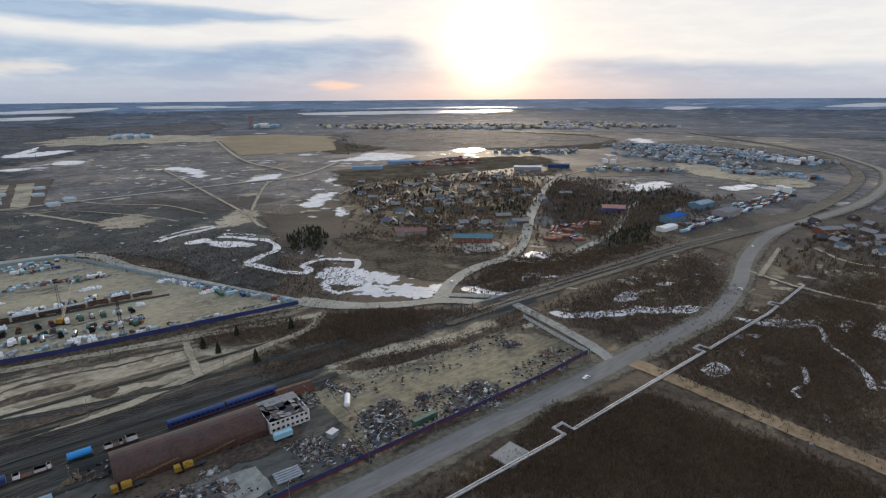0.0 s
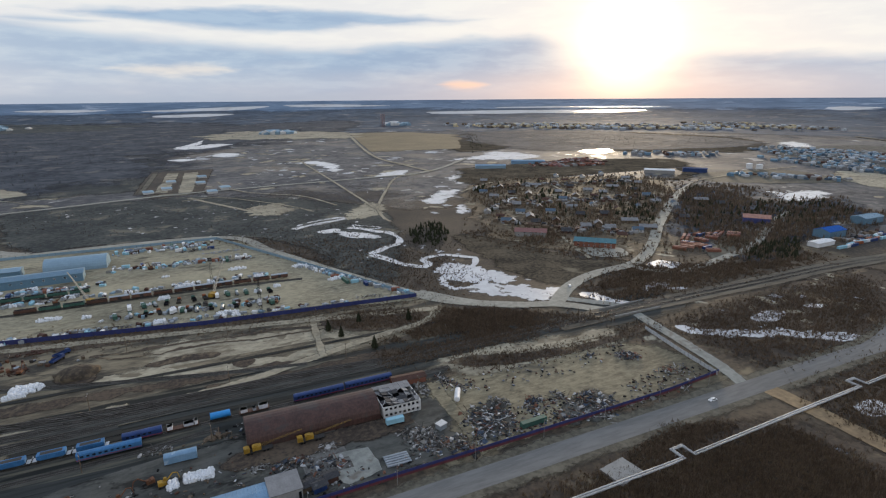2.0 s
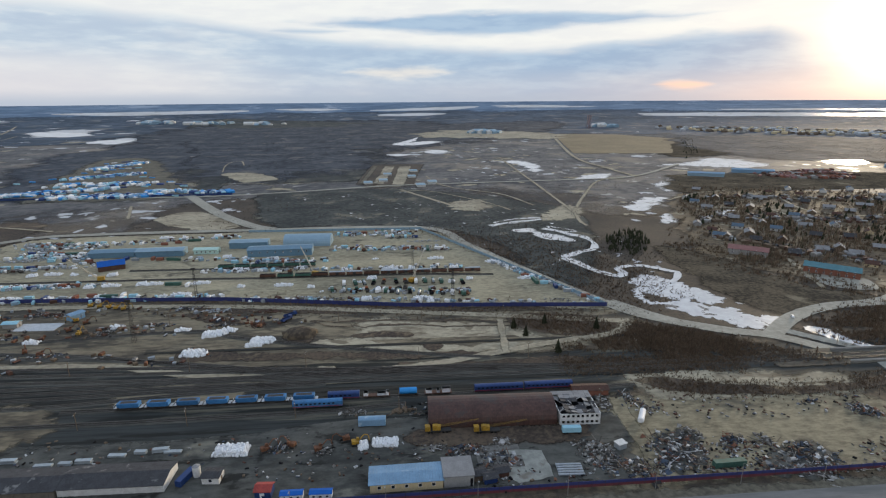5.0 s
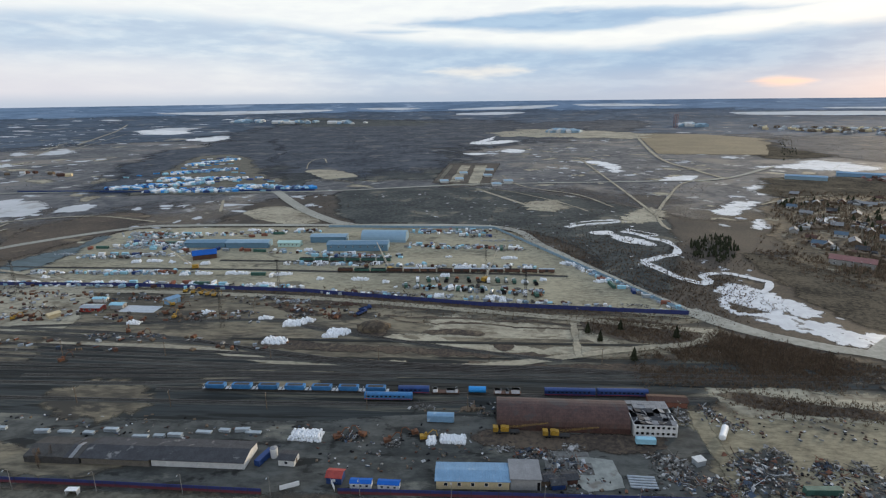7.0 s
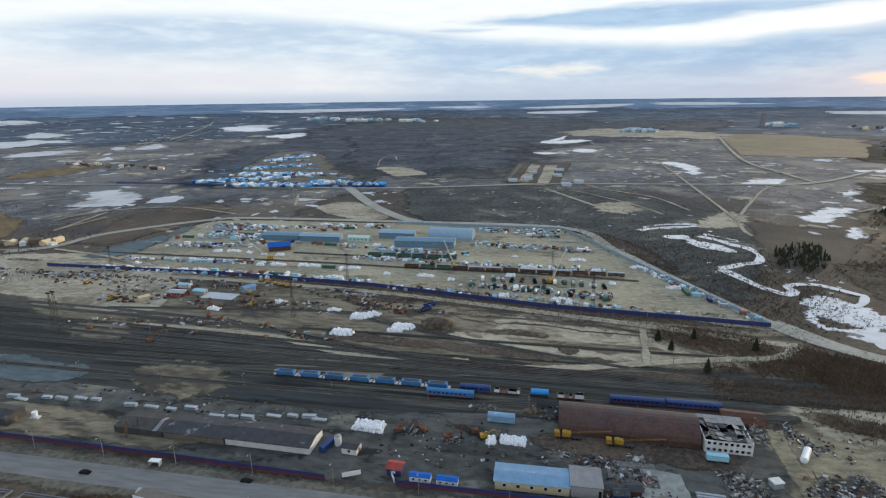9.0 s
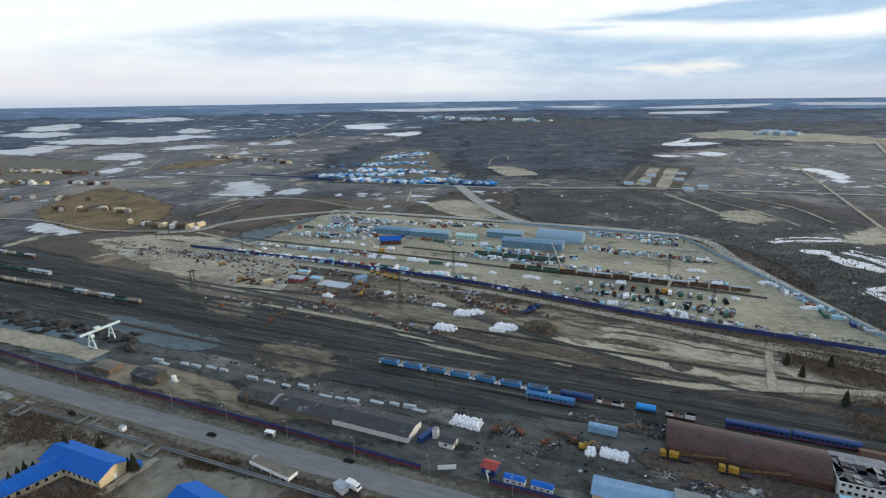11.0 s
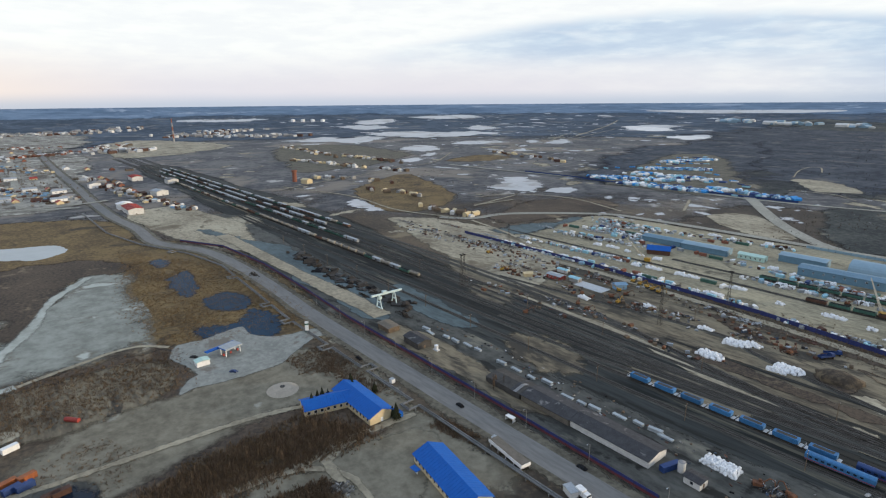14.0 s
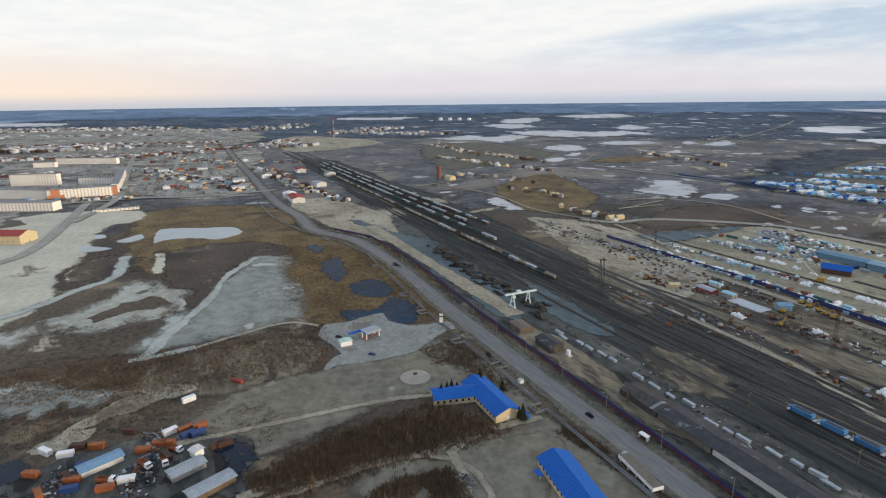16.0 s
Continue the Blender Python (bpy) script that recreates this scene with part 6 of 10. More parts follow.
for i in range(7):
    for j in range(6):
        if rr.random() < 0.28 and j < 5:
            continue
        x, y = -L / 2 + (i + 0.5) * L / 7, -W / 2 + (j + 0.5) * W / 6
        m = pose(x, y, hh + 0.2 - (rr.random() < 0.5) * rr.uniform(0.1, 1.0) * (j < 5), rr.uniform(-16, 16) * (j < 4), rr.uniform(-14, 14) * (j < 4), rr.uniform(-6, 6) * (j < 4))
        part("roof_sheet", Geo().box(-L / 14 + 0.05, -W / 12 + 0.05, -0.08, L / 14 - 0.05, W / 12 - 0.05, 0.08, m), M["grey_roof" if j > 3 or rr.random() < 0.25 else "dark_roof"], ru)
for i in range(14):
    m = pose(rr.uniform(-7.5, 7.5), rr.uniform(-8, 4), hh + rr.uniform(-0.6, 0.5), rr.uniform(-20, 20), rr.uniform(-20, 20), rr.uniform(0, 360))
    part("fallen_beam", Geo().box(-rr.uniform(0.8, 2.2), -0.12, -0.1, rr.uniform(0.8, 2.2), 0.12, 0.1, m), M["rubble"], ru)
put(ru, 77.0, 217.0, -1.5)

bus = thing("tank_trailer", "pale blue box trailer standing beside the ruin", "trailer")
part("body", Geo().box(-4, -1.2, 1.0, 4, 1.2, 3.3), M["cyan"], bus)
part("chassis", Geo().box(-4.2, -1.0, 0.7, 4.6, 1.0, 1.0), M["steel"], bus)
for x in (-3, -1.9, 3):
    for s in (-1, 1):
        part("wheel", Geo().cyl((x, s * 1.1 - 0.15, 0.5), (x, s * 1.1 + 0.15, 0.5), 0.5, 10), M["tyre"], bus)
put(bus, *(71, 202), -2)


def wheelset(t, xs, w=1.15, r=0.52):
    for x in xs:
        for s in (-1, 1):
            part("wheel", Geo().cyl((x, s * w - 0.16, r), (x, s * w + 0.16, r), r, 10), M["tyre"], t)


def crane_truck(place):
    t = thing("crane_truck", "yellow mobile crane with a long lowered boom", "crane", "yellow cranes by the hangar")
    part("chassis", Geo().box(-5.5, -1.25, 0.8, 5.5, 1.25, 1.3), M["steel"], t)
    wheelset(t, (-4.3, -3.0, 2.0, 3.4))
    part("cab", Geo().box(-5.9, -1.25, 1.3, -3.6, 1.25, 3.0).box(-5.9, -1.2, 3.0, -3.9, 1.2, 3.3), M["yellow"], t)
    part("windscreen", Geo().box(-5.95, -1.0, 2.1, -5.88, 1.0, 2.8), M["glass"], t)
    part("superstructure", Geo().box(-2.6, -1.2, 1.5, 0.9, 1.2, 3.2).box(-2.2, -0.9, 3.2, -0.4, 0.9, 3.6), M["yellow"], t)
    g = Geo()
    for s, z in ((-0.45, 0), (0.45, 0), (-0.45, 0.9), (0.45, 0.9)):
        g.cyl((0.8, s * 0.8, 2.6 + z * 0.8), (17.5, s * 0.3, 5.2 + z * 0.4), 0.045, 5)
    for i in range(10):
        a = i / 10
        x, z, w, h = 0.8 + 16.7 * a, 2.6 + 2.6 * a, 0.36 - 0.22 * a, 0.72 - 0.36 * a
        g.cyl((x, -w, z), (x + 1.2, -w, z + h + 0.18), 0.022, 4).cyl((x, w, z), (x + 1.2, w, z + h + 0.18), 0.022, 4).cyl((x, -w, z + h), (x + 0.6, w, z + h), 0.022, 4)
    part("boom", g, M["boom_yellow"], t, "faded yellow lattice boom")
    return put(t, *place)


c1 = crane_truck((*(14, 208), 0))
copy_thing(c1, pose(*(35, 206), 0, 0, 0, -1))


def bag_pile(w, d, h, seed, label="heap of white bulk bags stacked on the ground", group="heaps of white bags", size=1.0, block=False):
    """A stack of full bags, wide at the base."""
    r = random.Random(seed)
    t = thing("bag_heap", label, "bag heap", group)
    lv = max(1, int(h / (0.8 * size)))
    n = 0
    for k in range(lv):
        s = 1 - (0.15 if block else 0.45) * k / max(lv, 1)
        g = Geo()
        nx, ny = max(1, int(w * s / size)), max(1, int(d * s / size))
        for i in range(nx):
            for j in range(ny):
                x = (i - (nx - 1) / 2) * size + r.uniform(-0.3, 0.3) * size
                y = (j - (ny - 1) / 2) * size + r.uniform(-0.3, 0.3) * size
                if (2 * x / (w * s)) ** 2 + (2 * y / (d * s)) ** 2 > (9 if block else r.uniform(0.75, 1.7)) or (k and not block and r.random() < 0.2):
                    continue
                q = size * r.uniform(0.75, 1.3)
                g.blob((x, y, k * 0.7 * size), 0.58 * q, 0.58 * q, 0.95 * q, r.random() * 50, 6, 0.5)
        if g.v:
            part("bag_layer", g, M["bag"], t, kind="stuff")
    return t


put(bag_pile(14, 7, 2.6, 1, "large flat stack of white bulk bags", block=True), *(-72, 202), -2)
put(bag_pile(11, 6, 2.4, 2, "stack of white bulk bags in the depot yard", block=True), *(-9, 202), -2)
put(bag_pile(4, 6, 2.4, 3, "small stack of white bulk bags in the depot yard", block=True), *(-18, 201), -2)


def excavator(mat="orange", label="rusty brown tracked excavator", group="machines in the yards"):
    t = thing("excavator", label, "excavator", group)
    for s in (-1.05, 1.05):
        g = Geo().box(-1.7, s - 0.3, 0.1, 1.7, s + 0.3, 0.9)
        g.cyl((-1.7, s - 0.3, 0.5), (-1.7, s + 0.3, 0.5), 0.42, 8).cyl((1.7, s - 0.3, 0.5), (1.7, s + 0.3, 0.5), 0.42, 8)
        part("crawler", g, M["steel"], t)
    part("body", Geo().box(-1.9, -1.2, 1.0, 0.9, 1.2, 2.1).box(-1.9, -1.1, 2.1, -0.6, 1.1, 2.4), M[mat], t)
    part("cab", Geo().box(0.1, 0.2, 2.1, 1.3, 1.2, 3.0, taper=0.12), M[mat], t)
    part("window", Geo().box(1.28, 0.3, 2.3, 1.33, 1.1, 2.85), M["glass"], t)
    part("boom", Geo().cyl((0.8, -0.2, 1.9), (3.4, -0.2, 4.6), 0.22, 6).cyl((3.4, -0.2, 4.6), (5.0, -0.2, 4.0), 0.2, 6), M[mat], t)
    part("arm", Geo().cyl((5.0, -0.2, 4.0), (5.5, -0.2, 1.6), 0.16, 6), M[mat], t)
    part("bucket", Geo().box(5.0, -0.7, 0.7, 5.9, 0.3, 1.6, taper=0.3), M["steel"], t)
    return t


def truck(cab, bed, label, L=7.5, cargo="box", group="parked trucks"):
    t = thing("truck", label, "truck", group)
    h = L / 2
    part("chassis", Geo().box(-h, -0.9, 0.7, h, 0.9, 1.0), M["steel"], t)
    wheelset(t, (-h + 1.2, -h + 2.5, h - 1.3))
    c = part("cab", Geo().box(h - 2.2, -1.2, 1.0, h, 1.2, 2.0).box(h - 2.1, -1.15, 2.0, h - 0.25, 1.15, 2.95, taper=0.1), M[cab], t)
    part("windscreen", Geo().box(h - 0.22, -1.0, 2.05, h - 0.16, 1.0, 2.75), M["glass"], c)
    if cargo == "box":
        part("box_body", Geo().box(-h, -1.25, 1.05, h - 2.5, 1.25, 3.3), M[bed], t)
    elif cargo == "tank":
        part("tank", Geo().cyl((-h, 0, 2.05), (h - 2.5, 0, 2.05), 1.05, 12), M[bed], t)
    else:
        g = Geo().box(-h, -1.25, 1.05, h - 2.5, 1.25, 1.25)
        g.box(-h, -1.25, 1.25, h - 2.5, -1.15, 2.1).box(-h, 1.15, 1.25, h - 2.5, 1.25, 2.1).box(-h, -1.15, 1.25, -h + 0.1, 1.15, 2.1).box(h - 2.6, -1.15, 1.25, h - 2.5, 1.15, 2.1)
        part("tipper_body", g, M[bed], t)
    return t


def car(mat, label, group="cars on the road"):
    t = thing("car", label, "car", group)
    part("body", Geo().box(-2.15, -0.85, 0.3, 2.15, 0.85, 0.85).box(-1.5, -0.78, 0.85, 1.2, 0.78, 1.42, taper=0.2), M[mat], t)
    part("windows", Geo().box(-1.42, -0.8, 0.93, 1.1, 0.8, 1.3, taper=0.16), M["glass"], t)
    for x in (-1.35, 1.35):
        for s in (-1, 1):
            part("wheel", Geo().cyl((x, s * 0.8 - 0.1, 0.32), (x, s * 0.8 + 0.1, 0.32), 0.32, 10), M["tyre"], t)
    for s in (-0.6, 0.6):
        part("headlight", Geo().box(2.13, s - 0.18, 0.55, 2.18, s + 0.18, 0.72), M["white"], t)
    return t


def container(mat, label, L=6.06, group="shipping containers"):
    t = thing("container", label, "container", group)
    h = L / 2
    g = ribbed_shell(-h, h, 1.2, 0.1, 2.55, 0.5, 0.04)
    part("body", g, M[mat], t)
    for y0 in (-1.15, 0.02):
        part("door", Geo().box(h, y0, 0.2, h + 0.05, y0 + 1.13, 2.45), M[mat], t)
    part("lock_bar", Geo().cyl((h + 0.09, -0.3, 0.2), (h + 0.09, -0.3, 2.45), 0.04, 5).cyl((h + 0.09, 0.3, 0.2), (h + 0.09, 0.3, 2.45), 0.04, 5), M["steel"], t)
    return t


EXC = {"orange": excavator("loader_rust"), "yellow": excavator("yellow", "yellow tracked excavator parked on sand")}
spread(EXC["orange"], [(*(-58, 201), 30), (*(-48, 203), 160), (*(-26, 205), 200), (*(-36, 199), 20), (*(-209, 336), 40), (*(-93, 446), 20), (*(-217, 306), 120), (*(-298, 328), 20), (*(-206, 302), 10),
                       (*(-230, 266), 60), (*(-91, 332), 80), (*(-205, 348), 30), (*(-306, 327), 200)])
spread(EXC["yellow"], [(*(-218, 379), 10), (*(-211, 377), 30), (*(-204, 375), 350), (*(-198, 373), 20), (*(-192, 371), 15), (*(-200, 330), 90), (*(-355, 354), 0), (*(-308, 324), 40), (*(-21, 202), 10), (*(-214, 352), 200)])

# scrap and crates beside the stacks
def heap(name, label, w, d, h, n, mat, seed, place, category="scrap heap"):
    """Loose broken pieces piled up."""
    r = random.Random(seed)
    g = Geo()
    for i in range(int(n * 1.25)):
        a, q = r.uniform(0, 6.283), r.random() ** 0.62 * r.uniform(0.8, 1.25)
        x, y = math.cos(a) * q * w / 2, math.sin(a) * q * d / 2
        z = max(0.0, 1 - q) * h * r.uniform(0.2, 1.0)
        m = pose(x, y, z + 0.15, r.uniform(-40, 40), r.uniform(-40, 40), r.uniform(0, 360))
        s = 0.16 + 1.25 * r.random() ** 4
        if r.random() < 0.3:
            g.box(-s * 3.0, -0.12, -0.1, s * 3.0, 0.12, 0.1, m)
        elif r.random() < 0.12:
            g.box(-1.4, -0.9 * s, -0.03, 1.4, 0.9 * s, 0.03, m)
        else:
            g.box(-s, -s * r.uniform(0.3, 0.9), -0.12, s, s * r.uniform(0.3, 0.9), 0.12 + 0.4 * s * r.random(), m, taper=0.2)
    ob = mesh_object(name, g.v, g.f, M[mat])
    tagged(ob, label, category, kind="stuff")
    return put(ob, *place)


heap("scrap_heap", "tangled dark scrap metal beside the bag stack", 12, 6, 2.0, 70, "scrap", 11, (*(-53, 202), 0))
heap("scrap_heap", "pale blue crates and scrap in the depot yard", 9, 6, 1.6, 50, "rubble", 12, (*(-35, 198), 0))
for i, (p, w, d, n, m) in enumerate((((110, 186), 20, 22, 320, "scrap"), ((90, 176), 12, 12, 120, "scrap"), ((136, 189), 14, 11, 110, "scrap"), ((149, 189), 11, 7, 60, "rubble"), ((162, 176), 22, 18, 260, "scrap"), ((155, 171), 20, 8, 110, "rubble"),
                                     ((211, 207), 12, 9, 150, "scrap"), ((222, 183), 18, 8, 50, "scrap"), ((192, 216), 10, 3, 30, "scrap"), ((78, 187), 13, 20, 260, "rubble"), ((79, 182), 12, 10, 110, "scrap"), ((93, 223), 12, 7, 110, "rubble"), ((108, 226), 16, 5, 70, "scrap"),
                                     ((122, 197), 10, 6, 60, "rubble"), ((144, 172), 26, 4, 70, "scrap"), ((185, 169), 22, 4, 50, "rubble"), ((213, 169), 16, 4, 40, "scrap"), ((101, 177), 22, 6, 90, "scrap"))):
    heap("scrap_heap", "heap of mixed grey and rusty scrap metal on sand" if m == "scrap" else "heap of pale building rubble and scrap on sand", w * 1.15, d * 1.15, 1.3, n, m, 20 + i, (*p, 24 * i))
lb = container("green", "long dull green box body lying in the scrap yard", 13)
put(lb, *(126, 175), 2)
tk2 = thing("white_tank", "white horizontal cylindrical tank lying in the scrap yard", "tank")
part("shell", Geo().cyl((-4.5, 0, 1.5), (4.5, 0, 1.5), 1.4, 16).cyl((4.5, 0, 1.5), (4.8, 0, 1.5), 1.4, 16, 1.0).cyl((-4.8, 0, 1.5), (-4.5, 0, 1.5), 1.0, 16, 1.4), M["white"], tk2)
part("saddle", Geo().box(-3, -1, 0, -2.5, 1, 0.6).box(2.5, -1, 0, 3, 1, 0.6), M["steel"], tk2)
put(tk2, *(106, 210), 60)
kiosk = thing("grey_kiosk", "small grey sheet kiosk in the scrap yard", "kiosk")
part("wall", Geo().box(-2, -1.6, 0, 2, 1.6, 2.6), M["silver"], kiosk)
part("roof", Geo().box(-2.2, -1.8, 2.6, 2.2, 1.8, 2.8), M["white_wall"], kiosk)
put(kiosk, *(88, 190), 20)

# brick store east of the ruin
building("brick_store", "low red-brown brick store behind the ruin", 17, 6, 3.0, 0.8, "brick", "rust", (*(90, 234), -3), door=False)

# buildings by the fence
bl = building("blue_roof_shed", "long shed with a faded blue sheet roof and cream walls", 27, 10, 3.8, 0.7, "cream", "sky_blue", (-0.5, 177.0, 1), win=[(-10, 2.2), (-5, 2.2), (0, 2.2), (5, 2.2), (10, 2.2)])
gx = thing("grey_annex", "plain grey block annex with a flat grey roof", "building")
part("wall", Geo().box(-5.6, -5.6, 0, 5.6, 5.6, 4.6), M["grey_wall"], gx)
part("roof", Geo().box(-5.9, -5.9, 4.6, 5.9, 5.9, 4.95), M["grey_roof"], gx)
part("door", Geo().box(4.2, -5.66, 0, 5.2, -5.6, 3.4), M["dark"], gx)
put(gx, 19.0, 178.0, 1)

# long half-ruined storehouse in three sections
def store(x0, x1, roof, wall, label, hw=3.3, hr=1.3, broken=False):
    t = thing("storehouse", label, "storehouse", "old storehouses by the fence")
    L = x1 - x0
    part("wall", Geo().gable_wall(-L / 2, -6.6, L / 2, 6.6, hw, hw + hr), M[wall], t)
    if not broken:
        part("roof", Geo().gable(-L / 2 - 0.4, -7.2, L / 2 + 0.4, 7.2, hw, hw + hr + 0.2, 0.2), M[roof], t)
    else:
        r = random.Random(8)
        for i in range(11):
            xa = -L / 2 + i * L / 11
            z = hw + (r.uniform(-0.6, 0.1))
            part("roof_sheet", Geo().gable(xa + r.uniform(0, 0.5), -7.1 + r.uniform(0, 1.5), xa + L / 11 - 0.1, 7.1 - r.uniform(0, 1.5), z, z + hr + 0.15, 0.12), M["grey_roof" if i in (1, 4, 9) else roof], t)
    k = int(L / 4)
    src = None
    for i in range(k):
        x = -L / 2 + (i + 0.5) * L / k
        if src is None:
            src = part("pilaster", Geo().box(-0.2, -6.75, 0, 0.2, -6.6, hw), M[wall], t)
            src.matrix_basis = pose(x, 0, 0)
        else:
            share("pilaster", src, t, pose(x, 0, 0))
    return put(t, (x0 + x1) / 2, 186.5, -1.0)


store(-128, -90, "dark_roof", "white_wall", "long storehouse with patched dark roof and pale walls")
store(-157, -128.6, "dark_roof", "shed_top", "long grey storehouse with dark felt roof")
store(-181, -157.6, "dark_roof", "shed_dark", "half-ruined storehouse with broken roof sheets", broken=True)
bc = container("navy", "blue container leaning beside the storehouse", 9)
put(bc, -84.5, 186, 72)
silo = thing("water_tank", "pale upright steel tank beside the container", "tank")
part("shell", Geo().cyl((0, 0, 0), (0, 0, 4.2), 1.5, 16), M["white_wall"], silo)
part("lid", Geo().cyl((0, 0, 4.2), (0, 0, 4.7), 1.5, 16, 0.3), M["grey_roof"], silo)
put(silo, -81, 188)
sh = building("small_house", "small white hut with a dark lean-to roof", 6.5, 5.5, 3.0, 0.5, "white_wall", "dark_roof", (-74, 185, -4), win=[(0, 1.6)])
gb = thing("gatehouse", "blue gatehouse with a red roof and white window", "gatehouse")
part("wall", Geo().box(-2.9, -2.4, 0, 2.9, 2.4, 3.2), M["navy"], gb)
part("roof", Geo().gable(-3.3, -2.9, 3.3, 2.9, 3.1, 4.3), M["red"], gb)
part("window", Geo().box(-0.7, -2.48, 1.2, 0.7, -2.4, 2.3), M["white"], gb)
put(gb, -52.5, 175, -4)
def caravan(place):
    t = thing("site_cabin", "white site cabin with a blue roof beside the gate", "cabin", "site cabins")
    part("wall", Geo().box(-4, -1.5, 0.4, 4, 1.5, 2.9), M["white"], t)
    part("roof", Geo().gable(-4.2, -1.7, 4.2, 1.7, 2.85, 3.35, 0.12), M["roof_blue"], t)
    windows(t, [(-2.4, -1.5, 1.8, 0), (0, -1.5, 1.8, 0), (2.4, -1.5, 1.8, 0)], 0.9, 0.8)
    part("skid", Geo().box(-4, -1.2, 0, 4, -1.0, 0.4).box(-4, 1.0, 0, 4, 1.2, 0.4), M["steel"], t)
    return put(t, *place)


cv = caravan((-42, 171.5, 0))
copy_thing(cv, pose(-31.5, 171.2, 0, 0, 0, -2))
gl = thing("gate_leaf", "white swung-open gate leaf", "gate", "gate leaves")
part("panel", Geo().box(0, -0.06, 0.4, 7.5, 0.06, 2.4), M["white"], gl)
part("frame", Geo().box(0, -0.08, 0.2, 7.5, 0.08, 0.4).box(-0.1, -0.1, 0, 0.1, 0.1, 2.6).box(7.4, -0.1, 0, 7.6, 0.1, 2.6), M["steel"], gl)
put(gl, *(-72, 168), 25)
copy_thing(gl, pose(*(-51, 168), 0, 0, 0, 120))

# pale slab stacks in a row
def slab_stack(n, L, seed):
    r = random.Random(seed)
    t = thing("slab_stack", "stack of pale concrete slabs along the track", "slab stack", "concrete slab stacks")
    for k in range(n):
        part("slab", Geo().box(-L / 2, -0.9, 0.1 + k * 0.4, L / 2 - r.uniform(0, 0.6), 0.9, 0.44 + k * 0.4), M["slab_grey"], t)
    return t


ST = [slab_stack(4, 6.5, 1), slab_stack(2, 7.5, 2), slab_stack(3, 5, 3)]
rows = along((-259, 196), (-206, 204), 8, 1.6, random.Random(2)) + along((-194, 200), (-153, 202), 8.5, 1.2, random.Random(3)) + along((-147, 200), (-124, 200), 7, 1.2, random.Random(4)) + along((-122, 202), (-90, 204), 6.5, 1.8, random.Random(5))
for k, s in enumerate(ST):
    spread(s, [(p.x, p.y, random.Random(i).uniform(-6, 6)) for i, p in enumerate(rows) if i % 3 == k])
# open slab floor, pipe stacks and sheds south of the hangar
sl = thing("slab_floor", "cracked pale concrete floor slab without a building", "slab", kind="structure")
for i in range(6):
    for j in range(5):
        part("slab", Geo().box(28 + i * 3.05, 178 + j * 3.6, 0.0, 31 + i * 3.05, 181.5 + j * 3.6, 0.25 + 0.03 * ((i * 3 + j) % 3)), M["greyslab"], sl)
pp = thing("pipe_stack", "stack of long pale steel pipes by the fence", "pipe stack")
for k in range(5):
    part("pipe", Geo().cyl((-5, k * 1.5 - 3, 0.5), (5, k * 1.5 - 3, 0.5), 0.5, 10), M["silver"], pp)
put(pp, *(63, 178), -3)
for p, m, l in (((31, 175), "navy", "small dark blue shed"), ((36, 178), "rust", "small rust-coloured shed"), ((27, 177), "wood", "small weathered timber shed")):
    building("small_shed", l + " by the depot fence", 5, 4, 2.6, 0.7, m, "dark_roof", (*p, 8), category="shed")
cb = thing("light_blue_tank", "pale blue box wagon body on the ground", "wagon body")
part("body", Geo().box(-6, -1.7, 0.5, 6, 1.7, 3.4), M["sky_blue"], cb)
v = [(x, -1.7 * math.cos(math.pi * k / 6), 3.4 + 0.7 * math.sin(math.pi * k / 6)) for x in (-6, 6) for k in range(7)]
part("roof", Geo().add(v, [(k, k + 1, k + 8, k + 7) for k in range(6)] + [tuple(range(7)), tuple(range(13, 6, -1))]), M["sky_blue"], cb)
part("skid", Geo().box(-6, -1.2, 0, 6, -0.9, 0.5).box(-6, 0.9, 0, 6, 1.2, 0.5), M["steel"], cb)
put(cb, *(-15, 216), -1)
heap("timber_heap", "pile of pale timber and pipes by the siding", 12, 5, 1.2, 60, "rubble", 61, (*(-24, 226), 0), "timber heap")
heap("timber_heap", "pile of straw-coloured timber by the hangar", 12, 4, 1.0, 60, "wood", 62, (*(-1, 226), 0), "timber heap")
heap("rubble_heap", "heap of grey blocks south of the hangar", 9, 5, 1.0, 60, "rubble", 63, (*(13, 196), 0), "rubble heap")
heap("rubble_heap", "scattered dark scrap south of the hangar", 16, 8, 1.0, 120, "scrap", 64, (*(25, 194), 0), "rubble heap")

heap("rubble_heap", "dark rubble and timber on the bare floor slab", 16, 12, 0.8, 90, "scrap", 65, (37, 186, 0, 0.25), "rubble heap")
heap("rubble_heap", "pale broken blocks beside the floor slab", 10, 7, 1.0, 60, "rubble", 66, (40, 198, 0), "rubble heap")

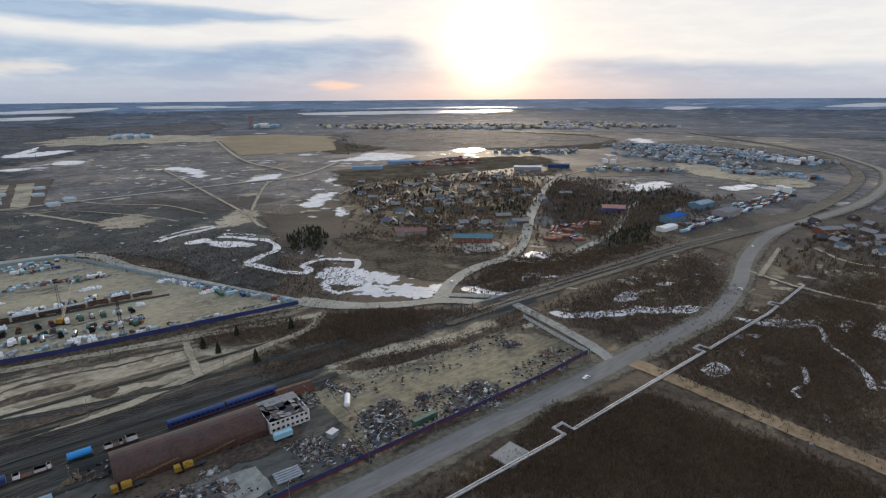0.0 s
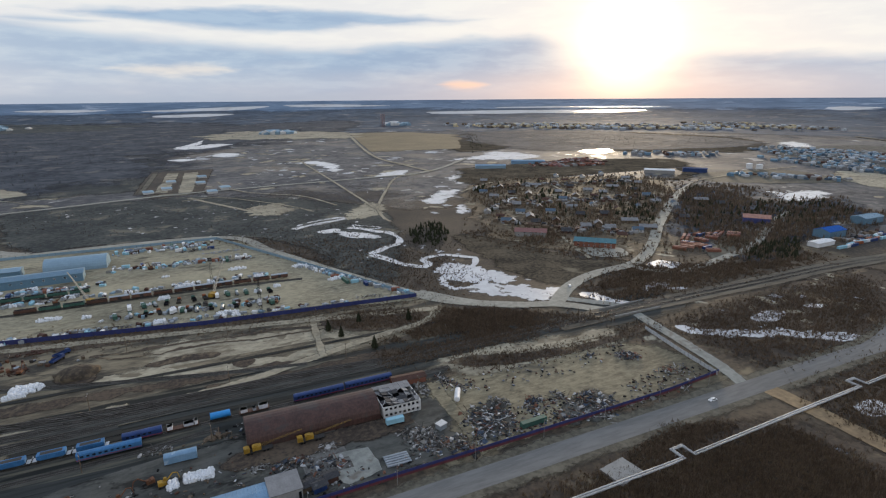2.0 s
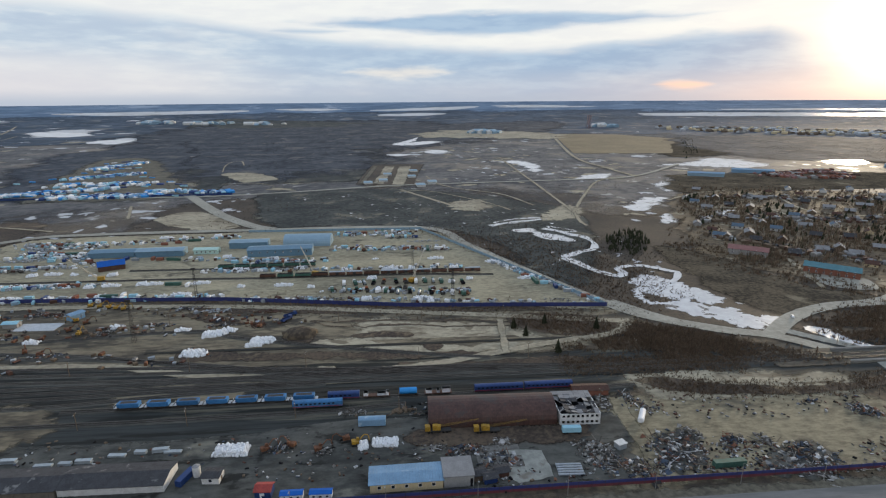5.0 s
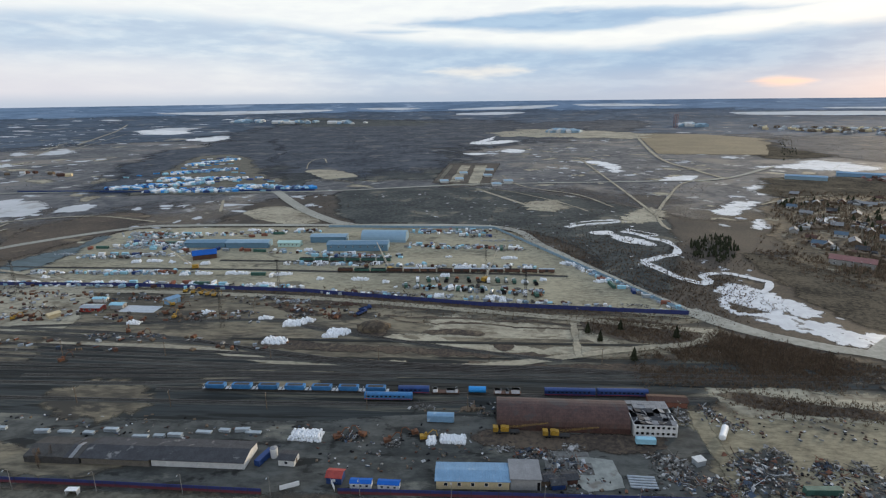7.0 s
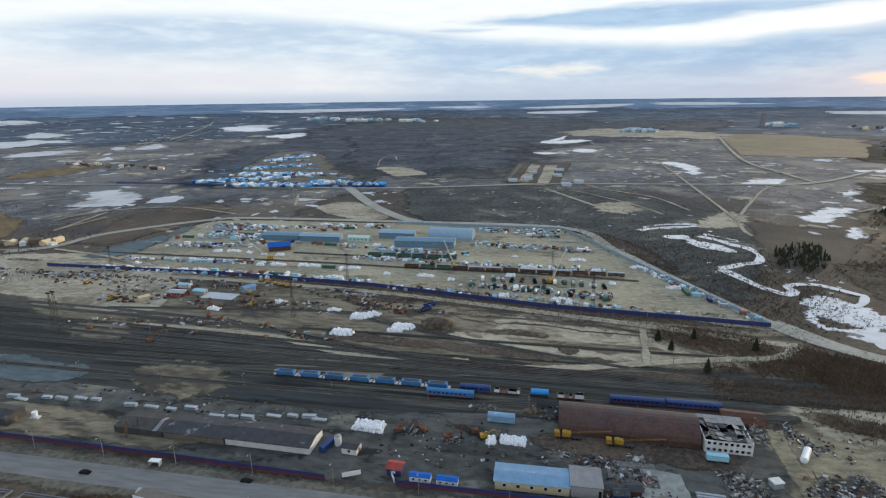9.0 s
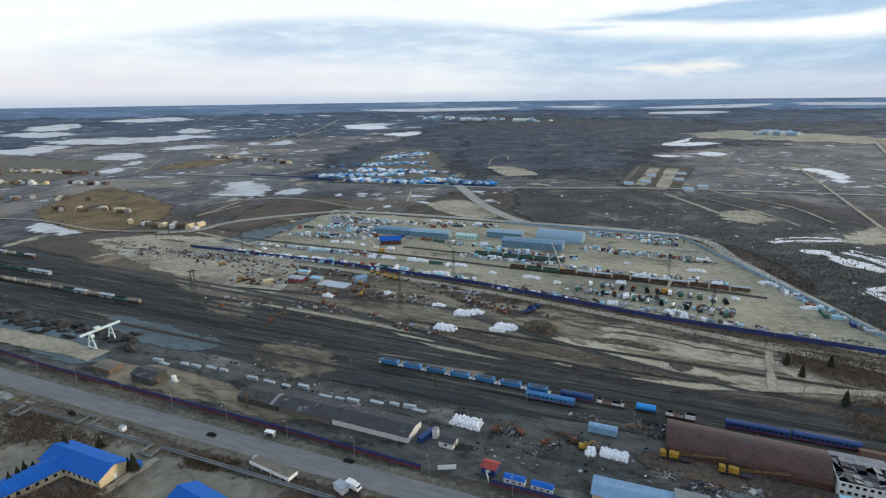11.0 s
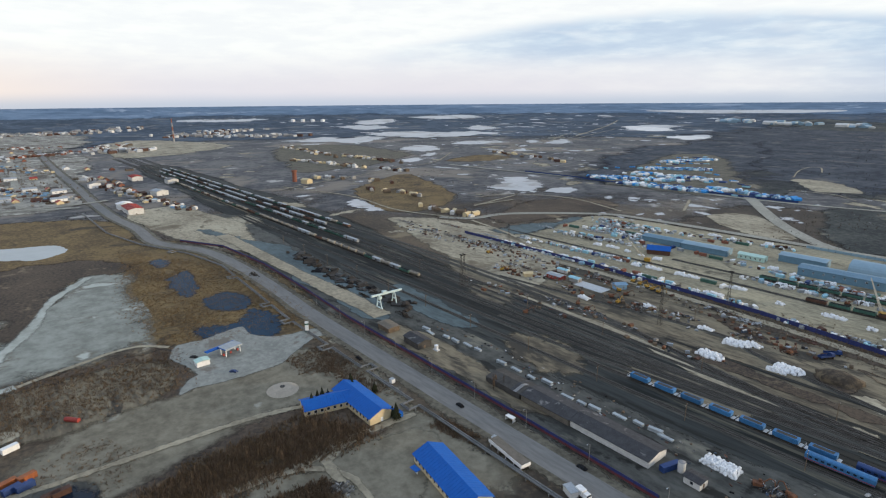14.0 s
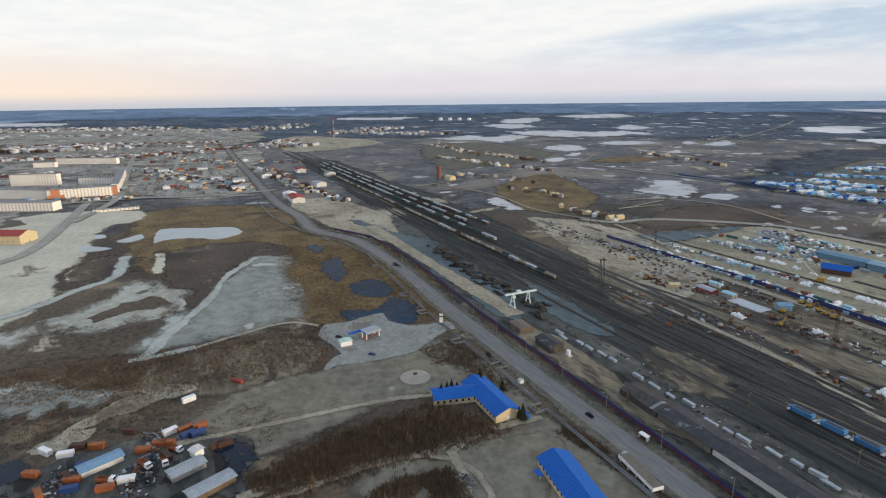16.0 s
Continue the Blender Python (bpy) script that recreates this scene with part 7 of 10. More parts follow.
# ---- fences ----
def panel_fence(name, label, pts, h, step, two_tone, mat="fence_blue", skip=()):
    """A sheet fence of single panels between posts along a line."""
    t = thing(name, label, "fence", kind="structure")
    src = {}
    line = [Vector(p) for p in pts]
    for a, b in zip(line, line[1:]):
        k = max(1, round((b - a).length / step))
        rz = math.degrees(math.atan2(b.y - a.y, b.x - a.x))
        w = (b - a).length / k
        for i in range(k):
            p = a.lerp(b, (i + 0.5) / k)
            if any(s0 < p.x < s1 for s0, s1 in skip):
                continue
            m = pose(p.x, p.y, ground_z(p.x, p.y), 0, 0, rz) @ Matrix.Diagonal((w / step, 1, 1, 1))
            if not src:
                hs = h * 0.5 if two_tone else 0.1
                if two_tone:
                    src["lower_panel"] = part("lower_panel", Geo().box(-step / 2 + 0.05, -0.04, 0.1, step / 2 - 0.05, 0.04, hs), M["fence_red"], t, "maroon lower panel")
                src["panel"] = part("panel", Geo().box(-step / 2 + 0.05, -0.05, hs, step / 2 - 0.05, 0.05, h), M[mat], t)
                src["post"] = part("post", Geo().box(-step / 2 - 0.07, -0.09, 0, -step / 2 + 0.07, 0.09, h + 0.1), M["steel"], t)
                for o in src.values():
                    o.matrix_basis = m
            else:
                for nme, o in src.items():
                    share(nme, o, t, m)
    return t


panel_fence("road_fence", "sheet fence painted dark blue above and maroon below", [(-78, 166), (-150, 168), (-300, 170), (-380, 175), (-460, 178), (-545, 172), (-600, 146)], 2.6, 5.0, True)
panel_fence("road_fence", "sheet fence painted dark blue above and maroon below", [(-50, 167.5), (58, 168), (150, 168), (200, 168.5), (238, 171)], 2.6, 5.0, True)
panel_fence("yard_fence", "dark blue sheet fence along the storage yard", [(141, 345), (77, 351), (2, 358), (-126, 382), (-200, 388), (-270, 392), (-430, 392)], 3.0, 6.0, False)
panel_fence("yard_fence", "grey-blue sheet fence behind the storage yard", [(141, 346), (95, 440), (22, 590), (-165, 596)], 2.6, 6.0, False, "arch_blue")
panel_fence("concrete_fence", "pale concrete panel fence beside the side road", [(246, 230), (240, 197), (236, 170)], 2.4, 3.0, False, "pale_slab")

# ---- lamp posts ----
lp = thing("street_lamp", "tall grey street lamp with a curved arm", "street lamp", "street lamps along the road")
part("pole", Geo().cyl((0, 0, 0), (0, 0, 9.0), 0.13, 7, 0.08), M["pole"], lp)
part("arm", Geo().tube([(0, 0, 8.9), (0, -0.5, 9.5), (0, -1.6, 9.7)], 0.05, 6), M["pole"], lp)
part("lamp_head", Geo().box(-0.16, -2.2, 9.6, 0.16, -1.5, 9.75), M["silver"], lp)
spread(lp, [(x, 164.5 + (1.5 if x < -300 else 0), 0) for x in range(-470, 240, 33)])

# ---- near side of the road: pipeline, blue-roofed buildings, filling station, ponds ----
def pipeline(name, label, pts, loops, gap=1.1):
    """Twin heating pipes on low trestles, with square expansion loops at the x positions given."""
    t = thing(name, label, "pipeline", kind="structure")
    line = [Vector(p) for p in pts]
    full = []
    for a, b in zip(line, line[1:]):
        full.append(a)
        for lx, side in loops:
            lo, hi = sorted((a.x, b.x))
            if lo + 4 < lx < hi - 4:
                d = (b - a).normalized()
                nn = Vector((-d.y, d.x)) * side
                c = a + d * ((lx - a.x) / d.x)
                full += [c - d * 3, c - d * 3 + nn * 6, c + d * 3 + nn * 6, c + d * 3]
    full.append(line[-1])
    for s in (-gap / 2, gap / 2):
        off = []
        for i, p in enumerate(full):
            d = (full[min(i + 1, len(full) - 1)] - full[max(i - 1, 0)]).normalized()
            off.append((p.x - d.y * s, p.y + d.x * s, 1.25))
        part("pipe", Geo().tube(off, 0.42, 8), M["pipe"], t)
    src = None
    n = 0
    for a, b in zip(full, full[1:]):
        for p in along(a, b, 9.0):
            rz = math.degrees(math.atan2(b.y - a.y, b.x - a.x))
            if src is None:
                src = part("trestle", Geo().box(-0.15, -1.2, 0, 0.15, -0.9, 0.8).box(-0.15, 0.9, 0, 0.15, 1.2, 0.8).box(-0.2, -1.3, 0.8, 0.2, 1.3, 0.95), M["pole"], t)
                src.matrix_basis = pose(p.x, p.y, 0, 0, 0, rz)
            else:
                share("trestle", src, t, pose(p.x, p.y, 0, 0, 0, rz))
    return t


M["pipe"] = paint("weathered_pipe_lagging", (0.16, 0.165, 0.17), 0.6, metal=0.2, dirt=0.55)
M["pipe_pale"] = paint("pale_pipe_lagging", (0.42, 0.42, 0.42), 0.6, dirt=0.65)
pipeline("heating_pipeline", "twin grey heating pipes on low concrete trestles", [(-840, 92), (-690, 95), (-612, 111), (-540, 138), (-480, 148), (-393, 143), (-330, 139), (-206, 139), (-144, 139), (-100, 139)],
         [(-560, -1), (-440, -1), (-360, -1), (-322, -1), (-270, -1), (-187, -1), (-148, -1), (-232, 1)])
M["pipe"] = M["pipe_pale"]
pipeline("heating_pipeline", "twin pale heating pipes on low concrete trestles", [(60, 129), (156, 128), (235, 129.5), (274, 130), (375, 132), (452, 139)], [(168, 1), (290, 1), (395, 1)])
M["slab_pale"] = paint("dusty_concrete_slab", (0.30, 0.29, 0.27), 0.9, dirt=0.8)
vc = thing("valve_chamber", "square pale concrete slab beside the pipeline", "slab", kind="structure")
part("slab", Geo().box(-6.5, -5.5, 0, 6.5, 5.5, 1.1), M["slab_pale"], vc)
put(vc, *(138, 133), 8)
for p in ((-212, 143), (-142, 147)):
    vb = thing("valve_box", "small white valve box over the pipes", "valve box", "valve boxes on the pipeline")
    part("box", Geo().box(-1.1, -1.1, 0, 1.1, 1.1, 2.2), M["white"], vb)
    part("lid", Geo().box(-1.2, -1.2, 2.2, 1.2, 1.2, 2.3), M["silver"], vb)
    put(vb, p[0], p[1], 5)

# L-shaped building with a bright blue roof
Lb = thing("blue_roof_building", "L-shaped cream building with a bright blue sheet roof", "building")


def wing(t, L, W, hw, hr, m, hip=False):
    a = part("wall", Geo().gable_wall(-L / 2, -W / 2, L / 2, W / 2, hw, hw + hr), M["cream"], t)
    a.matrix_basis = m
    s, o = hr / (W / 2), 0.7
    g = Geo().ribbed(-L / 2 - o, -W / 2 - o, L / 2 + o, W / 2 + o, hw - s * o + 0.2, hw + hr + 0.2, 1.5)
    b = part("roof", g, M["roof_blue"], t)
    b.matrix_basis = m
    src = None
    for i in range(int(L / 3)):
        x = -L / 2 + 1.8 + i * 3.0
        for y, rz in ((-W / 2, 0), (W / 2, 180)):
            mm = m @ pose(x, y, hw * 0.55, 0, 0, rz)
            if src is None:
                src = part("window", Geo().box(-0.65, -0.06, -0.7, 0.65, 0.05, 0.7), M["glass"], t)
                fr = part("frame", Geo().box(-0.75, -0.09, -0.8, 0.75, -0.02, -0.7).box(-0.75, -0.09, 0.7, 0.75, -0.02, 0.8).box(-0.75, -0.09, -0.7, -0.65, -0.02, 0.7).box(0.65, -0.09, -0.7, 0.75, -0.02, 0.7), M["white"], src)
                src.matrix_basis = mm
            else:
                share("frame", fr, share("window", src, t, mm))


wing(Lb, 34, 12.5, 3.8, 2.6, pose(-203, 119.5, 0, 0, 0, -1))
wing(Lb, 24, 11, 3.6, 2.2, pose(-213.5, 107, 0.02, 0, 0, 76))
part("porch", Geo().box(-186.5, 125.5, 0, -182.5, 128.5, 2.6), M["roof_blue"], Lb)
part("door", Geo().box(-186.05, 118.6, 0, -185.9, 119.9, 2.2), M["white"], Lb)
Rb = thing("blue_roof_building", "long cream building with a bright blue sheet roof", "building")
wing(Rb, 36, 13, 3.8, 2.8, pose(-134.5, 116.0, 0, 0, 0, -10))
part("entrance_canopy", Geo().box(-149, 107.2, 2.6, -145, 109.6, 2.8), M["roof_blue"], Rb)
part("door", Geo().box(-147.6, 109.0, 0, -146.4, 109.2, 2.2), M["white"], Rb)

# low white-walled shelter by the road
sw = thing("roadside_shelter", "long low white-walled shelter with a flat earthy roof", "shelter")
part("roof", Geo().box(-10.5, -2.3, 2.7, 10.5, 2.3, 3.0), M["shed_top"], sw)
part("fascia", Geo().box(-10.6, -2.42, 1.7, 10.6, -2.3, 3.2), M["white"], sw)
part("fascia", Geo().box(10.5, -2.3, 1.7, 10.62, 2.3, 3.2), M["white"], sw)
for x in (-9.5, -4.5, 0.5, 5.5, 10):
    part("post", Geo().box(x - 0.12, -2.2, 0, x + 0.12, -1.96, 2.7), M["white"], sw)
part("back_wall", Geo().box(-10.5, 2.1, 0, 10.5, 2.3, 2.7), M["grey_wall"], sw)
put(sw, *(-131, 144), -8)
bs = thing("bus_shelter", "small white bus shelter open to the road", "bus shelter")
part("roof", Geo().box(-2.2, -1.1, 2.4, 2.2, 1.1, 2.6), M["white"], bs)
part("wall", Geo().box(-2.1, 0.9, 0, 2.1, 1.0, 2.4).box(-2.1, -0.9, 0, -2.0, 0.9, 2.4).box(2.0, -0.9, 0, 2.1, 0.9, 2.4), M["white_wall"], bs)
part("bench", Geo().box(-1.8, 0.4, 0.4, 1.8, 0.8, 0.5), M["wood"], bs)
put(bs, *(-148, 163), 3)
kb = thing("utility_cabin", "pale grey utility cabin beside the road", "cabin")
part("wall", Geo().box(-2.6, -1.6, 0, 2.6, 1.6, 2.6), M["white_wall"], kb)
part("roof", Geo().box(-2.8, -1.8, 2.6, 2.8, 1.8, 2.8), M["silver"], kb)
put(kb, *(-101, 145), -20)
CARS = {"black": car("dark", "black saloon car driving on the main road"), "white": car("white", "white saloon car on the main road")}
put(CARS["black"], *(-107, 160), 180)
copy_thing(CARS["black"], pose(*(-172, 154), 0.2, 0, 0, 180))
put(CARS["white"], *(213, 154), 180)
copy_thing(CARS["white"], pose(*(540, 214), 0.2, 0, 0, 50))
copy_thing(CARS["white"], pose(*(254, 314), 0.2, 0, 0, 60))
copy_thing(CARS["white"], pose(*(409, 166), 0.2, 0, 0, 80))
copy_thing(CARS["black"], pose(*(-246, 144), 0.2, 0, 0, 0))
vn = truck("white", "white", "white delivery van beside the utility cabin", 6)
put(vn, *(-97, 147), -10)

# filling station
patch("station_forecourt", [(-316, 64), (-332, 71), (-331, 87), (-335, 110), (-319, 111), (-306, 122), (-302, 143), (-297, 154), (-287, 151), (-289, 139), (-279, 122), (-270, 108), (-269, 93), (-270, 78), (-273, 64), (-271, 56), (-283, 64), (-287, 70), (-300, 68)], M["court"], 0.06, fade=3, ragged=0.02, label="pale concrete forecourt of the filling station", category="pavement")
fs = thing("filling_station", "small filling station with a blue canopy link", "filling station")
part("kiosk_wall", Geo().box(-2.4, -3.4, 0, 2.4, 3.4, 3.2), M["white"], fs)
part("kiosk_roof", Geo().gable(-2.8, -3.8, 2.8, 3.8, 3.2, 3.8), M["mint"], fs)
ln = part("link_canopy", Geo().box(-5.7, -1.3, 3.6, 5.7, 1.3, 4.2), M["roof_blue"], fs)
ln.matrix_basis = pose(-7.5, 9.5, 0, 0, 0, 105)
cn = part("pump_canopy", Geo().box(-4, -5.5, 4.6, 4, 5.5, 5.3), M["silver"], fs)
part("canopy_fascia", Geo().box(-4.1, -5.6, 4.7, -4.0, 5.6, 5.4).box(-4.0, -5.6, 4.7, 4.0, -5.5, 5.4), M["roof_blue"], fs, "blue canopy edge").matrix_basis = pose(-4, 17, 0, 0, 0, 15)
cn.matrix_basis = pose(-4, 17, 0, 0, 0, 15)
for x in (-2.5, 2.5):
    for y in (-4.5, 4.5):
        o = part("column", Geo().box(x - 0.2, y - 0.2, 0, x + 0.2, y + 0.2, 4.6), M["white"], fs)
        o.matrix_basis = pose(-4, 17, 0, 0, 0, 15)
for y in (-4.5, 0, 4.5):
    o = part("pump", Geo().box(-0.4, y - 0.5, 0, 0.4, y + 0.5, 1.6), M["red"], fs)
    o.matrix_basis = pose(-4, 17, 0, 0, 0, 15)
put(fs, -297, 75, 0)
sg = thing("price_stele", "tall white and green price sign beside the road", "sign")
part("panel", Geo().box(-1.1, -0.25, 0.6, 1.1, 0.25, 7.5), M["white"], sg)
part("band", Geo().box(-1.12, -0.27, 5.2, 1.12, 0.27, 6.2).box(-1.12, -0.27, 0.0, 1.12, 0.27, 1.4), M["green"], sg)
put(sg, *(-299, 139), 60)
mb = thing("sand_mound", "round pale mound with a manhole", "mound", kind="structure")
part("mound", Geo().cyl((0, 0, 0), (0, 0, 1.6), 8, 24, 4.5).cyl((0, 0, 1.6), (0, 0, 1.9), 4.5, 24, 2), M["mound"], mb)
part("manhole", Geo().cyl((0, 0, 1.9), (0, 0, 2.2), 1.2, 12), M["steel"], mb)
put(mb, *(-242, 97))
for x, y, l, m in (((-277, 85)[0], (-277, 85)[1], "dark blue car parked at the filling station", "navy"), ((-309, 74)[0], (-309, 74)[1], "dark car parked beside the station kiosk", "dark")):
    put(car(m, l), x, y, 40)

# ponds
for q_ in ([(-467, 102), (-485, 115), (-481, 122), (-441, 116), (-418, 102), (-434, 97)], [(-403, 109), (-409, 127), (-385, 135), (-365, 127), (-372, 111), (-388, 106)], [(-349, 90), (-344, 110), (-360, 128), (-337, 135), (-312, 127), (-319, 109), (-332, 98), (-334, 87)], [(-537, 103), (-542, 113), (-523, 116), (-512, 105)]):
    patch("pond", q_, M["water"], 0.05, fade=5, ragged=0.3, label="dark blue open pond in marsh grass", category="pond")
patch("yellow_bank", [(-253, -72), (-258, -65), (-262, -58), (-263, -50), (-256, -50), (-251, -58), (-250, -66)], M["sand"], 0.055, fade=2.5, ragged=0.12, label="yellowish heap of bank sand", category="ground")
patch("yellow_bank", [(-293, -44), (-291, -30), (-287, -12), (-280, -8), (-276, -20), (-287, -40)], M["sand"], 0.055, fade=3, ragged=0.12, label="yellowish sand bank beside the track", category="ground")
patch("pale_spill", [(-325, -98), (-324, -84), (-309, -67), (-293, -48), (-286, -52), (-295, -69), (-288, -77), (-301, -93), (-312, -108), (-326, -112)], M["grey_flat"], 0.05, fade=12, ragged=0.3, label="pale sand spilled over brown ground", category="ground")
patch("mud_bank", [(-321, -20), (-320, 49), (-283, 54), (-270, 11), (-285, -30)], M["tan"], 0.045, label="brown muddy bank with tracks", category="ground")
patch("sand_bank", [(-255, -69), (-264, -54), (-282, -12), (-291, -30), (-267, -61), (-255, -73)], M["sand"], 0.05, fade=2, label="yellowish sand bank", category="ground")
patch("yard_mud", [(-226, -76), (-238, -79), (-241, -61), (-243, -30), (-234, -4), (-218, 11), (-193, 6), (-189, 0)], M["greyyard"], 0.05, fade=4, label="dark mud of the container yard", category="ground")
patch("puddle", [(-246, -84), (-250, -78), (-245, -71), (-237, -70), (-234, -76), (-235, -82)], M["puddle"], 0.06, fade=5, ragged=0.5, label="dark puddle in the mud", category="puddle")
patch("puddle", [(-223, -1), (-225, 4), (-218, 11), (-211, 12), (-203, 7), (-202, 1), (-213, 1)], M["puddle"], 0.06, fade=5, ragged=0.5, label="dark puddle in the mud", category="puddle")

# container yard beyond the plot
rc = random.Random(17)
CT = [container("orange", "orange shipping container in the muddy yard", group="containers in the muddy yard"), container("rust", "rust-brown shipping container in the muddy yard", group="containers in the muddy yard"),
      container("navy", "dark blue shipping container in the muddy yard", group="containers in the muddy yard"), container("white", "white shipping container in the muddy yard", group="containers in the muddy yard")]
spread(CT[0], [(*(-242, -13), 112), (*(-242, -7), 112), (*(-235, -23), 70), (*(-234, -20), 70), (*(-233, -29), 70), (*(-245, -47), 70), (*(-235, -68), 60), (*(-224, -53), 70), (*(-213, -41), 80), (*(-220, -63), 20)])
spread(CT[1], [(*(-223, -1), 100), (*(-223, 2), 100), (*(-224, -20), 20), (*(-251, -35), 60), (*(-227, -55), 30), (*(-248, -54), 70)])
spread(CT[2], [(*(-237, -12), 112), (*(-236, -8), 112), (*(-232, -50), 70), (*(-218, -53), 80)])
spread(CT[3], [(*(-243, -19), 112), (*(-250, -66), 40), (*(-244, -58), 80), (*(-269, -11), 110), (*(-215, -34), 80)])
building("yard_shed", "long shed with a faded blue roof in the muddy yard", 15, 6, 2.8, 0.6, "white_wall", "sky_blue", (*(-230, -44), 112), category="shed", door=False)
building("yard_shed", "grey shed with a pale sheet roof in the muddy yard", 13, 6, 2.8, 0.6, "grey_wall", "silver", (*(-211, -13), 112), category="shed", door=False)
building("yard_shed", "grey-roofed shed at the edge of the muddy yard", 17, 6, 2.8, 0.6, "wood", "silver", (*(-196, -5), 112), category="shed", door=False)
building("yard_shed", "white block shed in the muddy yard", 4, 4, 3.0, 0.4, "white", "white_wall", (*(-221, -9), 30), category="shed", door=False)
wc = truck("white", "orange", "white-cabbed tipper truck in the muddy yard", 7.5, "tip")
spread(wc, [(*(-222, -28), 30), (*(-221, -21), 10), (*(-218, -41), 60), (*(-228, -17), 40)])
heap("scrap_heap", "dark scrap in the muddy container yard", 26, 14, 1.6, 160, "scrap", 71, (*(-215, -31), 0))
heap("scrap_heap", "dark scrap and drums in the muddy yard", 30, 10, 1.4, 160, "scrap", 72, (*(-236, -26), 0))
heap("scrap_heap", "scrap tyres and drums in the muddy yard", 24, 12, 1.4, 140, "scrap", 73, (*(-223, -58), 0))
cy = thing("fuel_tank", "rust-red horizontal tank lying on the ground", "tank")
part("shell", Geo().cyl((-3.5, 0, 1.1), (3.5, 0, 1.1), 1.1, 14), M["red"], cy)
put(cy, *(-278, 12), 40)
tp = heap("debris_heap", "dark heap of broken concrete beside the drive", 12, 7, 2.0, 120, "rubble", 75, (*(-158, 82), 30), "debris heap")

# gantry crane over the goods yard
gc = thing("gantry_crane", "pale mint gantry crane over the goods siding", "gantry crane")
M["gantry"] = paint("pale_mint_steel", (0.50, 0.60, 0.60), 0.5, dirt=0.85)
part("main_beam", Geo().box(-6, -0.55, 9.4, 19, 0.55, 10.6), M["gantry"], gc)
for x in (0, 12.5):
    for s in (-1, 1):
        part("leg", Geo().cyl((x, s * 3.4, 0.6), (x, s * 0.7, 9.4), 0.5, 6, 0.4), M["gantry"], gc)
    part("sill_beam", Geo().box(x - 0.4, -4, 0.3, x + 0.4, 4, 0.9), M["gantry"], gc)
    part("tie_beam", Geo().box(x - 0.3, -2.2, 4.6, x + 0.3, 2.2, 5.1), M["gantry"], gc)
part("trolley", Geo().box(3, -1.2, 10.8, 6, 1.2, 12.0), M["gantry"], gc)
part("cab", Geo().box(-1.2, -2.6, 7.4, 0.8, -1.0, 9.2), M["gantry"], gc)
put(gc, -304, 196.5, 88)
building("goods_shed", "low earthy-roofed goods shed by the gantry", 13, 8, 3.2, 0.5, "wood", "shed_top", (*(-270, 181), -3), category="shed")
building("goods_shed", "old dark goods shed with a grey felt roof", 15, 9.5, 4.2, 1.4, "shed_dark", "dark_roof", (*(-240, 181), -3), category="shed")
wt = thing("white_tank", "small white upright tank on a stand", "tank")
part("shell", Geo().cyl((0, 0, 1.0), (0, 0, 3.4), 1.2, 12), M["white"], wt)
part("stand", Geo().box(-1.6, -1.2, 0, 2, 1.2, 1.0), M["pale_slab"], wt)
put(wt, *(-226, 184))
for i, (p, w) in enumerate((((-360, 213), 22), ((-360, 199), 18), ((-283, 202), 18), ((-337, 212), 14), ((-382, 205), 20), ((-550, 170), 18), ((-437, 160), 16), ((-333, 202), 16))):
    heap("sleeper_pile", "stack of dark old sleepers and rails", w, 4, 1.4, 90, "sleeper", 80 + i, (*p, 0), "sleeper pile")
M["bluegravel"] = material("blue_grey_gravel", (0.095, 0.128, 0.138), (0.050, 0.066, 0.070), scale=0.04, fine=0.3, amount=0.9, soft=0.05, stretch=(0.3, 1, 1))
patch("coal_spill", [(-335, 238), (-286, 236), (-238, 229), (-250, 214), (-292, 215), (-324, 221)], M["bluegravel"], 0.06, fade=4, label="blue-grey gravel spread beside the siding", category="ground")
patch("coal_spill", [(-643, 178), (-496, 219), (-306, 204), (-295, 179), (-486, 190)], M["bluegravel"], 0.058, fade=4, label="blue-grey gravel spread beside the siding", category="ground")

# ---- storage yard beyond the railway ----
arched("arched_warehouse", "pale blue-grey barrel-vaulted warehouse in the storage yard", 46, 22, 10, "arch_blue", "yard_blue", (-92, 541, -2), 26)
building("long_warehouse", "long blue-grey sheet warehouse with a shallow roof", 58, 16, 6.5, 1.4, "yard_blue", "yard_blue", (-112, 505, 2), category="warehouse", win=[(x, 4.2) for x in range(-25, 26, 7)])
building("long_warehouse", "blue-grey sheet warehouse behind another", 36, 14, 6.0, 1.4, "yard_blue", "arch_blue", (-148, 535, 0), category="warehouse")
building("long_warehouse", "blue sheet warehouse with a shallow roof", 42, 14, 5.5, 1.4, "yard_blue", "arch_blue", (*(-223, 513), 2), category="warehouse")
building("long_warehouse", "faded blue sheet warehouse at the yard's edge", 40, 14, 5.0, 1.4, "yard_blue", "yard_blue", (*(-266, 514), 2), category="warehouse")
building("mint_office", "small mint-green office block with white windows", 22, 9, 4.2, 1.2, "mint", "mint", (*(-183, 516), 0), category="office", win=[(-8, 2.2), (-4, 2.2), (0, 2.2), (4, 2.2), (8, 2.2)])
building("timber_store", "dark brown store with a bright blue sheet roof", 20, 13, 4.5, 3.0, "brown", "roof_blue", (*(-249, 473), 25), category="store")

